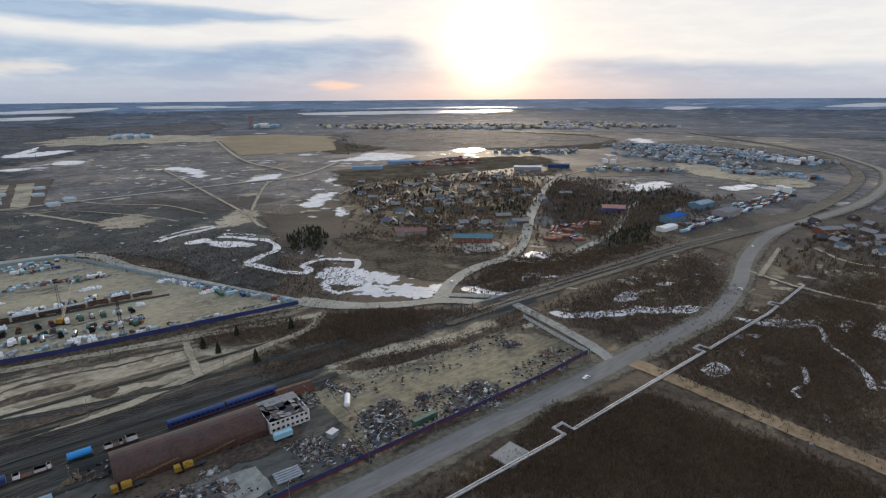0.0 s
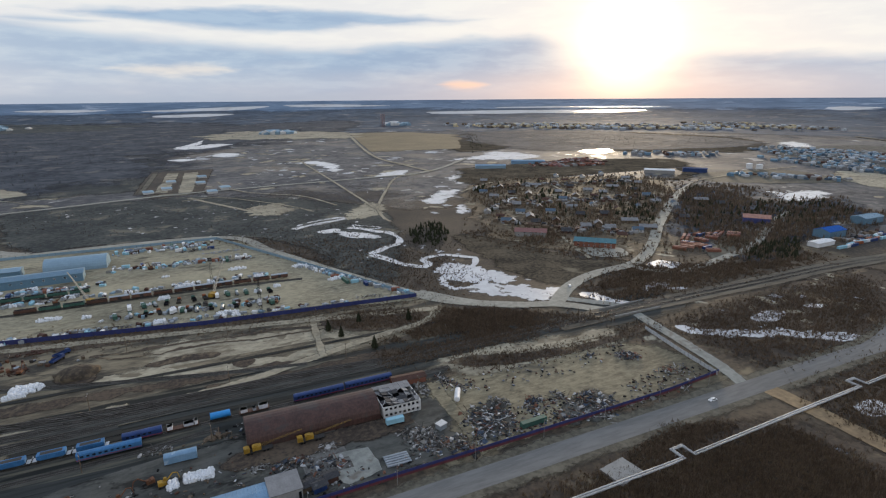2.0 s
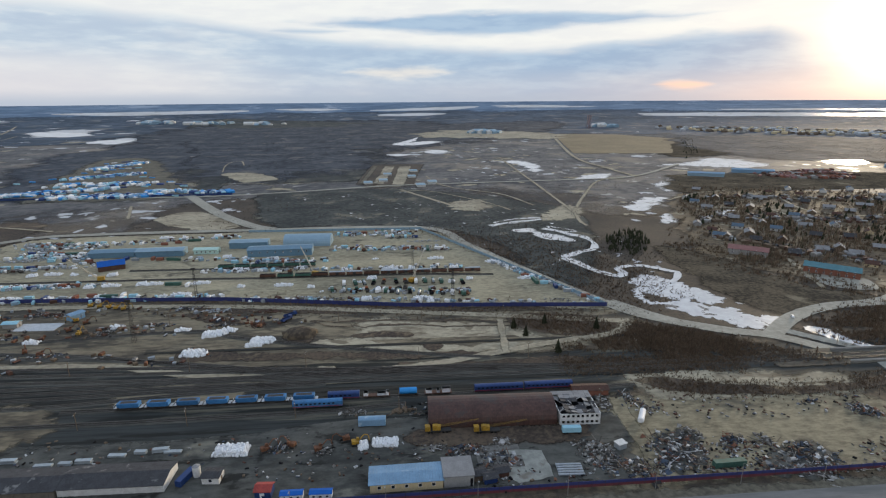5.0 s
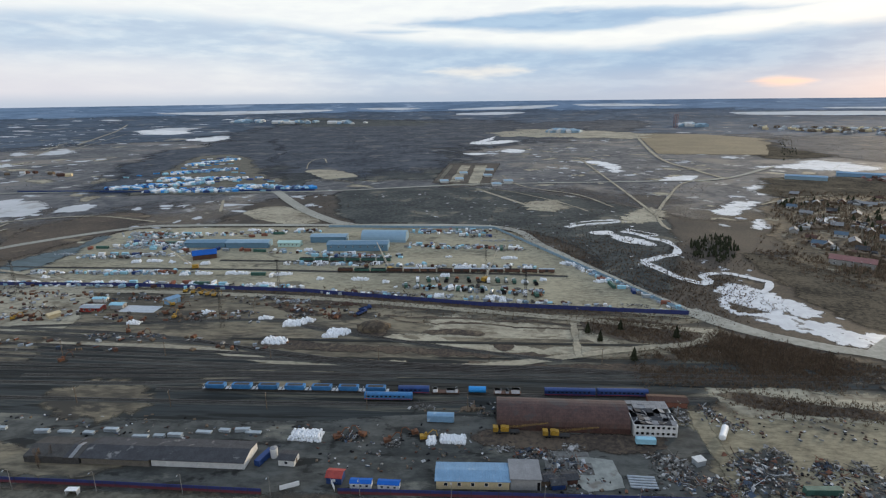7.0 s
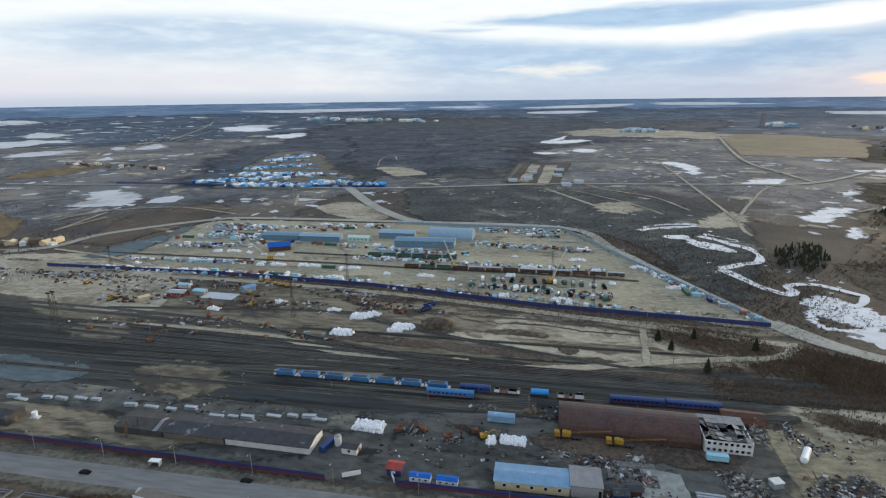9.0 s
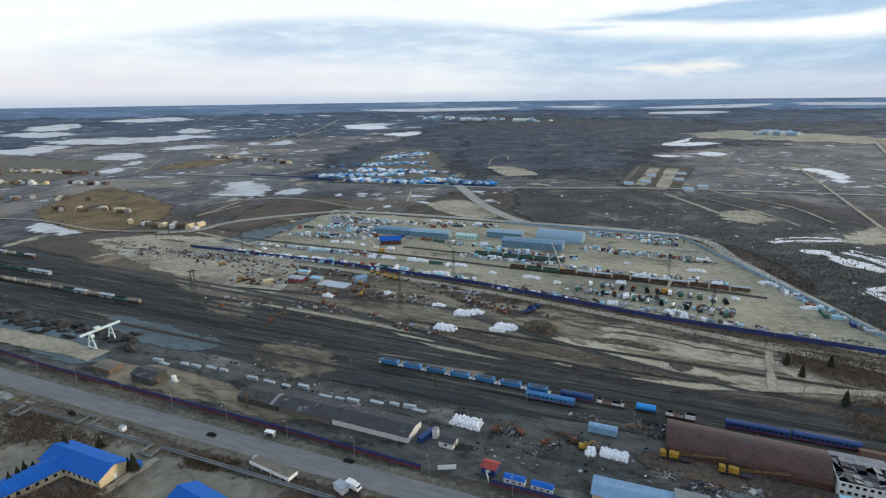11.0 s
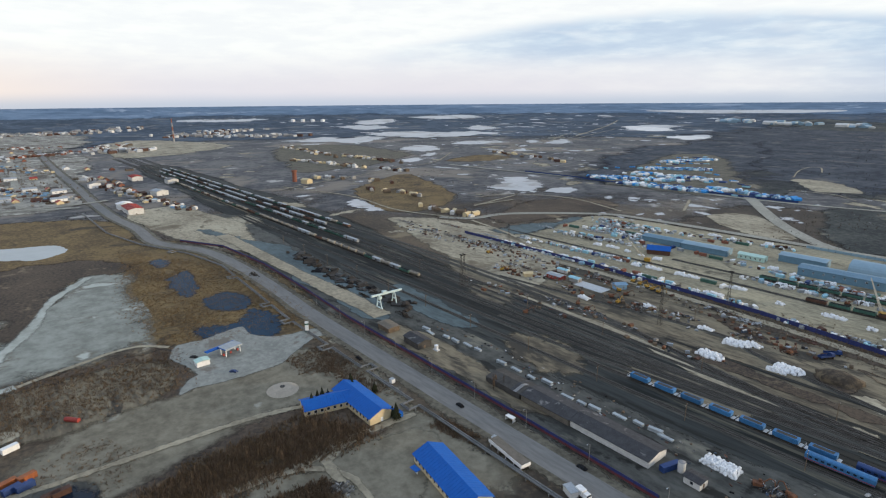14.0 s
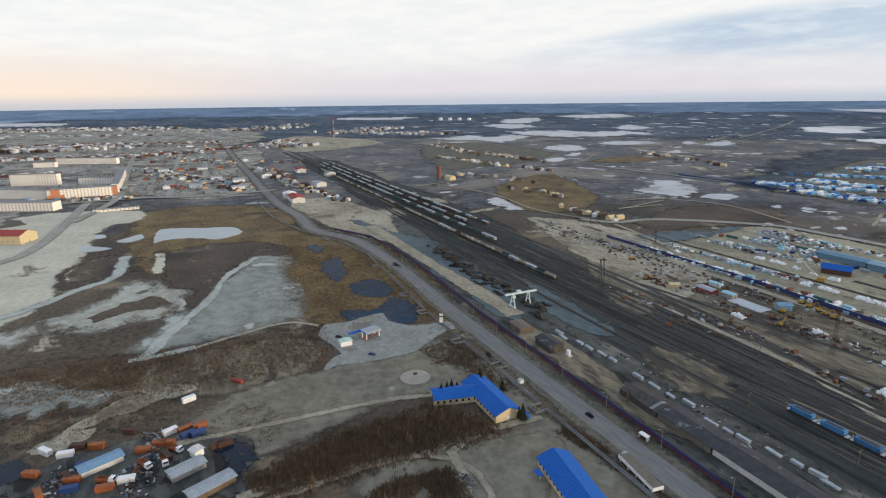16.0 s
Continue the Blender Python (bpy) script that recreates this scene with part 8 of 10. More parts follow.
rb = random.Random(41)
PILES = [bag_pile(9, 6, 2.6, 101, "heap of white bulk bags on the yard sand", "white heaps in the yard", 1.3), bag_pile(15, 5, 2.4, 102, "long row of white bulk bags on the yard sand", "white heaps in the yard", 1.3),
         bag_pile(6, 5, 2.4, 103, "small heap of white bulk bags on the yard sand", "white heaps in the yard", 1.3), bag_pile(7, 3, 1.4, 104, "low row of white sacks on the yard sand", "white heaps in the yard", 1.3)]


def rows_of(lines, step, jit=2.0):
    out = []
    for a, b in lines:
        out += along(a, b, step, jit, rb)
    return out


bags = rows_of([((-312, 459), (-232, 452)), ((-309, 428), (-271, 427)), ((-265, 425), (-220, 423)), ((-375, 423), (-340, 422)), ((-310, 400), (-279, 398)), ((-265, 399), (-214, 396)), ((-167, 429), (-145, 420)), ((-139, 416), (-111, 408)),
                ((-163, 462), (-133, 457)), ((-142, 454), (-96, 450)), ((-109, 384), (-99, 382)), ((-173, 398), (-155, 396)), ((-56, 448), (-24, 446)), ((-98, 460), (-76, 454)), ((78, 469), (96, 433)), ((-200, 494), (-171, 492)),
                ((-168, 500), (-147, 496)), ((-251, 576), (-187, 581)), ((-380, 397), (-312, 399)), ((-17, 446), (54, 443))], 15, 2.5)
for p in ((-92, 412), (-70, 406), (-34, 414), (-24, 423), (31, 474), (54, 414), (-130, 475), (-115, 488), (15, 373), (20, 367), (45, 364), (-26, 376), (100, 411), (39, 408), (-24, 478), (-204, 426), (-195, 425), (-355, 411), (-177, 397)):
    bags.append(Vector(p))
for k in range(4):
    spread(PILES[k], [(p.x, p.y, rb.uniform(-12, 12)) for i, p in enumerate(bags) if i % 4 == k])
big = bag_pile(16, 9, 3.6, 105, "broad irregular heap of white bulk bags by the sidings", "white heaps by the sidings", 1.5)
spread(big, [(*(-84, 310), 0), (*(-116, 323), 10), (*(-119, 296), -5)])
mid = bag_pile(11, 5, 2.4, 106, "white bulk bags lying in a low heap", "white heaps by the sidings", 1.4)
spread(mid, [(*(-138, 330), 8), (*(-109, 328), -8), (*(-88, 304), 10), (*(-222, 320), 0), (*(-182, 339), 0)])

# vehicles parked in rows
VEH = [truck("white", "green", "white-cabbed truck with a dull green box", 8, "box", "vehicles in the storage yard"), truck("orange", "steel", "orange truck with a dark tipper body", 8, "tip", "vehicles in the storage yard"),
       truck("green", "silver", "green truck with a silver tank", 8, "tank", "vehicles in the storage yard"), truck("navy", "white", "dark blue truck with a white box", 9, "box", "vehicles in the storage yard"),
       truck("green", "dark", "dark green flatbed truck", 8, "tip", "vehicles in the storage yard")]
veh = rows_of([((-56, 395), (-4, 390)), ((-23, 391), (49, 378)), ((-49, 409), (22, 410)), ((20, 411), (50, 403))], 7.5, 1.0)
for k in range(5):
    spread(VEH[k], [(p.x, p.y, 90 + rb.uniform(-15, 15)) for i, p in enumerate(veh) if (i * 7 + i // 5) % 5 == k])
CONT = [container("cyan", "pale blue shipping container in the yard", 6.06, "containers in the storage yard"), container("white", "white shipping container in the yard", 6.06, "containers in the storage yard"),
        container("green", "dull green shipping container in the yard", 12.1, "containers in the storage yard"), container("brick", "dull brick-red shipping container in the yard", 6.06, "containers in the storage yard"),
        container("silver", "bare grey shipping container in the yard", 6.06, "containers in the storage yard"), container("navy", "dark blue shipping container in the yard", 6.06, "containers in the storage yard")]
cts = rows_of([((-71, 576), (5, 581)), ((-59, 519), (-25, 516)), ((2, 510), (42, 505)), ((-155, 477), (-80, 474)), ((-21, 557), (20, 555)), ((-368, 556), (-296, 559)), ((-352, 527), (-284, 522)), ((-321, 501), (-276, 496)),
               ((-382, 501), (-335, 514)), ((-254, 498), (-200, 494)), ((-356, 481), (-302, 479)), ((-239, 548), (-207, 563)), ((-317, 424), (-249, 424)), ((-185, 423), (-163, 417)), ((-171, 394), (-153, 390)), ((-275, 400), (-191, 397)), ((107, 399), (135, 362)), ((98, 418), (107, 399))], 9.5, 2.5)
for k in range(6):
    spread(CONT[k], [(p.x, p.y, rb.choice((0, 2, 88, 95, -6))) for i, p in enumerate(cts) if (i * 5 + i // 4) % 6 == k])
for i, (p, w, d) in enumerate((((-344, 540), 40, 16), ((-300, 519), 36, 14), ((-341, 504), 40, 12), ((-347, 566), 46, 10), ((-107, 477), 40, 6), ((-56, 378), 34, 6), ((-73, 382), 26, 6), ((2, 554), 40, 10), ((25, 537), 40, 8), ((34, 502), 40, 6), ((-136, 469), 30, 6),
                              ((-338, 472), 34, 8), ((-385, 479), 40, 8), ((112, 360), 20, 6), ((124, 351), 16, 5), ((-332, 395), 40, 5), ((-402, 404), 40, 5))):
    heap("pipe_heap", "pale heap of pipes, sheets and packed goods on sand" if i % 2 else "silvery heap of pipes and fittings on sand", w, d, 1.6, int(w * d * 0.35), "rubble" if i % 2 else "silvery", 200 + i, (*p, rb.uniform(-5, 5)), "goods heap")
for x, y, a in ((*(-35, 506), 40), (*(-42, 514), 10), (*(43, 381), 80), (*(48, 378), 60)):
    copy_thing(EXC["orange"], pose(x, y, 0, 0, 0, a))
cr = thing("tower_jib", "pale yellow crawler crane with a raised lattice jib", "crane", "crawler cranes")
part("base", Geo().box(-3, -2.2, 0, 3, 2.2, 1.2), M["steel"], cr)
part("house", Geo().box(-3, -1.8, 1.2, 2, 1.8, 4.0), M["yellow"], cr)
g = Geo()
for s, z in ((-0.6, 0), (0.6, 0), (-0.6, 1.2), (0.6, 1.2)):
    g.cyl((1.5, s, 2.5 + z), (20, s * 0.3, 21 + z * 0.3), 0.13, 5)
for i in range(12):
    a = i / 12
    x, z, w, h = 1.5 + 18.5 * a, 2.5 + 18.5 * a, 0.6 - 0.4 * a, 1.2 - 0.8 * a
    g.cyl((x, -w, z), (x + 1.4, w, z + 1.4 + h), 0.07, 4).cyl((x, w, z + h), (x + 1.4, -w, z + 1.4), 0.07, 4)
part("jib", g, M["pale_jib"], cr, "pale lattice jib")
spread(cr, [(*(-241, 438), 200), (*(8, 410), 60), (*(-71, 435), 130)])

# sites between the yard fence and the railway
building("red_office", "low site office with red and white striped walls", 14, 7, 3.2, 0.8, "red", "silver", (*(-265, 342), 0), win=[(-4, 1.7), (0, 1.7), (4, 1.7)], category="office")
building("teal_cabin", "small cabin with a teal roof beside the site office", 10, 4, 2.8, 0.6, "white_wall", "cyan", (*(-271, 359), 0), category="cabin")
sf = thing("concrete_pad", "bare pale concrete pad by the site office", "slab", kind="structure")
part("pad", Geo().box(-13, -6, 0, 13, 6, 0.3), M["pale_slab"], sf)
put(sf, *(-233, 345), -2)
building("teal_cabin", "grey cabin with a pale blue roof on the sidings", 9, 5, 3.2, 0.8, "grey_wall", "cyan", (*(-250, 347), 0), category="cabin")
building("cream_shed", "small cream shed on the sidings", 7, 5, 3, 0.7, "cream", "cream", (*(-284, 329), 60), category="shed")
building("blue_shed", "pale blue shed beside orange machines", 9, 6, 4, 0.8, "sky_blue", "sky_blue", (*(-217, 358), 60), category="shed")
tr5 = truck("navy", "navy", "dark blue truck with a raised body by the bags", 9, "tip", "machines in the yards")
spread(tr5, [(*(-76, 341), 60), (*(-75, 348), 40)])
for p, w, n, l in (((-94, 334), 12, 60, "rust"), ((-184, 331), 14, 60, "rubble"), ((-148, 370), 30, 120, "scrap"), ((-128, 362), 22, 80, "silvery"), ((-240, 366), 34, 120, "scrap"), ((-306, 344), 36, 120, "scrap"), ((-231, 300), 26, 80, "scrap"), ((-201, 301), 22, 80, "scrap"),
                   ((-158, 341), 24, 90, "scrap"), ((-386, 376), 40, 120, "rubble"), ((-359, 385), 40, 120, "rubble"), ((-91, 358), 18, 60, "rust"), ((-118, 336), 20, 60, "scrap"), ((-464, 369), 40, 140, "rubble"), ((-422, 373), 44, 150, "rubble"), ((-376, 378), 36, 120, "rubble"),
                   ((-467, 405), 40, 120, "scrap"), ((-517, 378), 40, 120, "rubble")):
    heap("scrap_heap", "scattered scrap and timber beside the sidings", w, 7, 1.3, n, l, int(p[0] * 3 + p[1]) % 997, (*p, 0))
mo = thing("earth_mound", "brown bare earth mound by the sidings", "mound", kind="structure")
part("mound", Geo().blob((0, 0, -0.1), 11, 8, 4.5, 4, 18, 0.4), M["scrub"], mo, smooth=True)
put(mo, *(-64, 317))
# smoke-free fire site: low blue-grey ash ground
patch("ash_patch", [(-418, 428), (-413, 477), (-396, 511), (-396, 549), (-385, 479), (-392, 430)], M["bluegravel"], 0.06, label="blue-grey ash ground", category="ground")

# ---- village, depots and town ----
rv = random.Random(77)


def house(L, W, hw, hr, wall, roof, label, group):
    t = thing("house", label, "house", group)
    part("wall", Geo().gable_wall(-L / 2, -W / 2, L / 2, W / 2, hw, hw + hr), M[wall], t)
    s, o = hr / (W / 2), 0.5
    part("roof", Geo().gable(-L / 2 - o, -W / 2 - o, L / 2 + o, W / 2 + o, hw - s * o + 0.15, hw + hr + 0.15), M[roof], t)
    w0 = part("window", Geo().box(-0.6, -0.08, -0.6, 0.6, 0.04, 0.6), M["glass"], t)
    w0.matrix_basis = pose(-L / 4, -W / 2, hw * 0.55)
    share("window", w0, t, pose(L / 4, -W / 2, hw * 0.55))
    part("chimney", Geo().box(0.3, 0.5, hw + hr * 0.4, 0.9, 1.1, hw + hr + 0.8), M["brick"], t)
    return t


G = "village houses"
HS = [house(11, 8, 3.0, 2.8, "wood", "grey_roof", "timber village house with a grey slate roof", G), house(13, 8, 3.0, 2.4, "grey_wall", "grey_roof", "grey village house with a slate roof", G),
      house(10, 8, 3.0, 3.0, "brown", "dark_roof", "dark brown timber house with a dark roof", G), house(18, 9, 3.2, 2.4, "wood", "grey_roof", "long timber village house with a grey roof", G),
      house(11, 8, 3.2, 2.6, "white_wall", "house_blue", "pale village house with a dull blue roof", G), house(9, 7, 2.8, 2.4, "cream", "rust", "cream village house with a rusty roof", G)]
spots = [(355, 595), (332, 545), (326, 522), (368, 557), (364, 530), (378, 498), (356, 451), (444, 554), (410, 464), (408, 443), (487, 518), (521, 516), (426, 421), (444, 425), (519, 444), (545, 581), (546, 646), (552, 620), (497, 654), (544, 764),
         (402, 734), (399, 704), (502, 720), (481, 738), (634, 704), (684, 715), (662, 663), (501, 618), (442, 608), (477, 552), (402, 542), (450, 459), (423, 511), (451, 501), (566, 533), (454, 800), (445, 732), (574, 739), (630, 762), (689, 782)]
spots += [(450, 661), (431, 677), (352, 501), (333, 577), (332, 518), (389, 460), (396, 412), (468, 604), (591, 574), (599, 652), (608, 615), (543, 685), (395, 666), (390, 600), (406, 571), (520, 602), (596, 792), (578, 512), (627, 512), (627, 482),
         (696, 215), (693, 182), (727, 171), (661, 147), (634, 155), (598, 158), (603, 130), (682, 159), (617, 183), (746, 192), (824, 189), (617, 169)]
for k in range(6):
    spread(HS[k], [(p[0], p[1], rv.choice((-35, -30, 55, -40, 60))) for i, p in enumerate(spots) if (i * 5 + i // 3) % 6 == k])
building("school", "long pale building with a dull red roof", 32, 13, 5.5, 2.5, "grey_wall", "faded_red", (*(316, 458), -36), win=[(x, z) for x in range(-12, 13, 6) for z in (2, 5)])
building("boarding_house", "long red-brick building with a faded teal roof", 38, 14, 5.5, 2.5, "brick", "teal_roof", (*(348, 397), -42), win=[(x, z) for x in range(-15, 16, 5) for z in (2, 5)])
patch("boarding_yard", [(323, 395), (339, 395), (363, 382), (356, 360), (341, 358), (327, 365), (322, 376)], M["concrete_road"], 0.06, fade=0, ragged=0.02, label="grey paved forecourt", category="pavement")
building("blue_house", "dark blue house with a faded pink roof", 27, 15, 6, 3, "house_wall_blue", "salmon_roof", (*(577, 395), -50))
building("white_hall", "long white-roofed hall by the far road", 52, 24, 6, 1.6, "grey_wall", "white", (*(794, 745), -46), category="hall")
building("blue_hall", "dark blue low hall by the far road", 42, 16, 7, 1.2, "navy", "navy", (*(860, 723), -48), category="hall")
building("blue_hall", "long blue-roofed trading hall by the river", 70, 20, 6, 1.6, "sky_blue", "sky_blue", (*(664, 983), -28), category="hall")
building("blue_hall", "long pale blue trading hall by the river", 60, 20, 6, 1.6, "arch_blue", "sky_blue", (*(555, 953), -26), category="hall")
building("roadside_block", "red-brown brick block beside the main road", 26, 14, 5, 1.4, "brick", "grey_roof", (*(657, 189), -30), win=[(x, 2.4) for x in (-10, -5, 0, 5, 10)])
building("works_hall", "grey works hall beside the railway", 34, 18, 7, 2, "grey_wall", "grey_roof", (*(660, 296), 0), category="hall")
building("works_hall", "works hall with a bright blue roof", 28, 16, 7, 2.5, "yard_blue", "roof_blue", (*(584, 320), 0), category="hall")
building("works_office", "low white office with a red stripe", 26, 10, 4, 0.8, "white", "white", (*(541, 302), 0), category="office")
building("works_hall", "blue-grey sheet hall beside the railway", 34, 16, 7, 2, "yard_blue", "arch_blue", (*(684, 339), 0), category="hall")

# red machines and wagons
G = "red trailers in the machine depot"
MAC = [container("brick", "long dull red trailer in the machine depot", 12.1, G), container("faded_red", "long faded red trailer in the machine depot", 12.1, G), container("salmon_roof", "long pale pink-orange trailer in the machine depot", 12.1, G), container("navy", "dark blue trailer in the machine depot", 12.1, G)]
mac = []
for a, b, n, turn in (((406, 356), (412, 346), 1, -59), ((418, 361), (426, 345), 1, -63), ((428, 366), (433, 356), 1, -63), ((437, 368), (460, 384), 2, 35), ((452, 373), (451, 355), 1, -93), ((464, 378), (477, 380), 1, 9), ((465, 371), (473, 359), 1, -56), ((479, 379), (479, 368), 1, -90), ((480, 367), (501, 377), 2, 25), ((500, 371), (507, 362), 1, -52), ((492, 363), (499, 358), 1, -36), ((430, 342), (442, 343), 1, 5), ((428, 333), (434, 329), 1, -34), ((426, 353), (441, 349), 1, -15)):
    side = (Vector(b) - Vector(a)).normalized().orthogonal() * 4.2
    mac += [(*(Vector(a).lerp(Vector(b), (i + 0.5) / n) + side * k), turn + rv.uniform(-4, 4)) for i in range(n) for k in (0, 1)]
for k in range(4):
    spread(MAC[k], [p for i, p in enumerate(mac) if (0, 1, 2, 0, 1, 3, 0)[i % 7] == k])
ind = along((543, 287), (833, 296), 9, 2, rv) + along((562, 291), (856, 305), 11, 3, rv) + along((584, 297), (876, 313), 13, 4, rv) + along((727, 317), (909, 318), 14, 5, rv)
IND = [container("cyan", "pale blue container beside the railway", 12.1, "goods by the railway"), container("white", "white container beside the railway", 12.1, "goods by the railway"), container("navy", "dark blue container beside the railway", 12.1, "goods by the railway"), container("orange", "orange container beside the railway", 12.1, "goods by the railway")]
for k in range(4):
    spread(IND[k], [(p.x, p.y, rv.uniform(-6, 6)) for i, p in enumerate(ind) if i % 4 == k])
tanks = thing("storage_tank", "white upright storage tank in the industrial zone", "tank", "white storage tanks")
part("shell", Geo().cyl((0, 0, 0), (0, 0, 9), 6, 20), M["white"], tanks)
part("roof", Geo().cyl((0, 0, 9), (0, 0, 10.2), 6.1, 20, 0.5), M["white"], tanks)
spread(tanks, [(*(886, 324), 0), (*(878, 312), 0), (*(996, 691), 0), (*(992, 709), 0), (*(1269, 452), 0), (*(1257, 437), 0), (*(1273, 475), 0), (*(1319, 449), 0), (*(1354, 445), 0), (*(1394, 565), 0)])

# far storage ground with blue and white goods
FAR = [container("navy", "dark blue container on the far storage ground", 12.1, "goods on the far storage ground"), container("white", "white container on the far storage ground", 12.1, "goods on the far storage ground"),
       container("bright_blue", "bright blue container on the far storage ground", 12.1, "goods on the far storage ground"), container("cyan", "pale blue container on the far storage ground", 12.1, "goods on the far storage ground")]
fl = []
for a, b, st in (((-520, 839), (-377, 844), 12), ((-561, 866), (-440, 878), 14), ((-611, 1183), (-541, 1223), 12), ((-643, 1217), (-587, 1309), 13), ((-606, 1080), (-512, 1109), 14), ((-569, 973), (-501, 996), 18), ((-602, 856), (-519, 890), 16),
                 ((-393, 859), (-330, 850), 12), ((-412, 1004), (-347, 934), 18), ((-325, 878), (-279, 877), 14), ((-663, 979), (-628, 1072), 30), ((-492, 919), (-416, 949), 22), ((-656, 1295), (-622, 1368), 16), ((-625, 1136), (-586, 1161), 14), ((-480, 1066), (-448, 1052), 12)):
    fl += along(a, b, st, 6, rv)
for k in range(4):
    spread(FAR[k], [(p.x, p.y, rv.uniform(-25, 25)) for i, p in enumerate(fl) if (i * 3 + i // 7) % 4 == k])
patch("far_yard", [(-547, 811), (-607, 1037), (-707, 1364), (-609, 1401), (-405, 1011), (-325, 878), (-370, 829), (-490, 824)], M["shoulder"], 0.05, fade=30, label="trodden ground of the far storage yard", category="ground")
panel_fence("far_fence", "blue sheet fence along the highway", [(-739, 838), (-630, 840), (-549, 834), (-460, 842), (-374, 844), (-324, 846), (-254, 851)], 3.0, 14.0, False, "navy")
# marked plots beside the river road
patch("plot_dark", [(-73, 924), (-56, 1210), (53, 1202), (22, 912)], M["wet_brush"], 0.05, fade=6, ragged=0.02, sharp=True, label="dark cleared ground round the levelled plots", category="ground")
for q, m_ in (([(-67, 941), (-53, 1180), (-46, 1178), (-60, 939)], "shoulder"), ([(-44, 935), (-28, 1173), (-9, 1168), (-27, 931)], "sand"), ([(-11, 921), (1, 1165), (26, 1169), (7, 916)], "sand")):
    patch("gravel_plot", q, M[m_], 0.07, fade=5, ragged=0.02, sharp=True, label="levelled pale gravel plot", category="ground")
for p in [(28, 1085), (23, 1007), (-22, 1041), (-28, 963), (-53, 937), (35, 903), (56, 936)]:
    h = thing("plot_shed", "low blue and white shed on the gravel plot", "shed", "sheds on the gravel plots")
    part("wall", Geo().box(-7, -11, 0, 7, 11, 3.2), M["white_wall"], h)
    part("roof", Geo().gable(-7.5, -11.5, 7.5, 11.5, 3.2, 4.2), M["arch_blue"], h)
    put(h, *p, 6)

# ---- town at the west ----
def flats(L, W, n, label, stripe, place, group="apartment blocks"):
    t = thing("apartment_block", label, "apartment block", group)
    h = n * 3.0
    part("wall", Geo().box(-L / 2, -W / 2, 0, L / 2, W / 2, h), M["flat_wall"], t)
    part("roof", Geo().box(-L / 2 - 0.3, -W / 2 - 0.3, h, L / 2 + 0.3, W / 2 + 0.3, h + 0.5).box(-L / 2 + 4, -2, h + 0.5, -L / 2 + 9, 2, h + 2.5), M["grey_roof"], t)
    if stripe:
        part("gable_panel", Geo().box(L / 2, -W / 2, 0, L / 2 + 0.08, W / 2, h), M["flat_orange"], t, "orange painted gable")
        for x0, x1, z0, z1 in ((L / 2 - 6, L / 2, 0, h), (-L / 2, -L / 2 + 22, 0, h * 0.45), (-L / 2 + 4, -L / 2 + 16, h * 0.45, h), (-L / 2 + 30, L / 2 - 14, 0, 1.2)):
            for s in (-1, 1):
                part("painted_panel", Geo().box(x0, s * (W / 2 + 0.04) - 0.04, z0, x1, s * (W / 2 + 0.04) + 0.04, z1), M["flat_orange"], t, "faded orange painted panel")
    for k in range(n):
        g = Geo()
        m = int(L / 4.6)
        for i in range(m):
            x = -L / 2 + (i + 0.5) * L / m
            for sy in (-1, 1):
                g.box(x - 0.75, sy * W / 2 - 0.06, k * 3 + 0.9, x + 0.75, sy * W / 2 + 0.06, k * 3 + 2.3)
        part("window_strip", g, M["flat_glass"], t, kind="stuff")
    return put(t, *place)


M["flat_wall"] = paint("cream_panel_wall", (0.78, 0.73, 0.66), 0.85, dirt=0.85, scale=0.05)
# Pane base lightened to grey in place of sky reflections.
M["flat_glass"] = paint("sky_grey_window_glass", (0.20, 0.20, 0.21), 0.2, dirt=0.6)
M["flat_orange"] = paint("faded_orange_render", (0.50, 0.20, 0.10), 0.8, dirt=0.8)


def block(a, b, n, label, stripe=False, W=13):
    a, b = Vector(a), Vector(b)
    c, d = (a + b) / 2, b - a
    d.normalize()
    nn = Vector((d.y, -d.x))
    nn = nn if nn.dot(c) > 0 else -nn
    c += nn * W / 2
    return flats((b - a).length, W, n, label, stripe, (c.x, c.y, math.degrees(math.atan2(d.y, d.x))))


block((-1614, -276), (-1548, -143), 5, "long cream five-storey apartment block")
block((-1212, -281), (-1185, -206), 7, "tall cream apartment block by the square")
block((-1101, -323), (-1005, -191), 5, "long white apartment block")
block((-1004, -191), (-1006, -99), 5, "white apartment block with orange gable", True)
block((-1031, -98), (-1276, -104), 5, "cream apartment wing with dark roof", W=12)
block((-1174, -173), (-1158, -118), 4, "cream four-storey apartment block")
block((-1554, -311), (-1541, -267), 4, "pale apartment block behind the square")
block((-946, -275), (-896, -167), 4, "yellow four-storey public building", W=18)
block((-854, -116), (-856, -61), 1, "long low white garage row", W=9)
building("market_hall", "yellow-walled hall with a dark red roof", 60, 24, 9, 4.0, "cream", "red", (*(-714, -183), 62), category="hall", win=[(x, 3) for x in range(-26, 27, 6)])
for p, m, r, L, a in (((-813, 145), "white_wall", "red", 44, 0), ((-1162, 220), "white_wall", "red", 36, 0), ((-943, 209), "white_wall", "silver", 24, 10), ((-852, 143), "white", "white", 16, 0), ((-1070, 260), "white_wall", "grey_roof", 22, 0), ((-1106, 145), "white", "grey_roof", 20, 0)):
    building("trade_building", "pale trade building with a " + {"red": "dull red", "silver": "pale sheet", "white": "white", "grey_roof": "grey"}[r] + " roof", L, 18, 7, 2, m, r, (*p, a), win=[(x, 2.5) for x in range(-int(L / 2) + 3, int(L / 2) - 2, 5)])
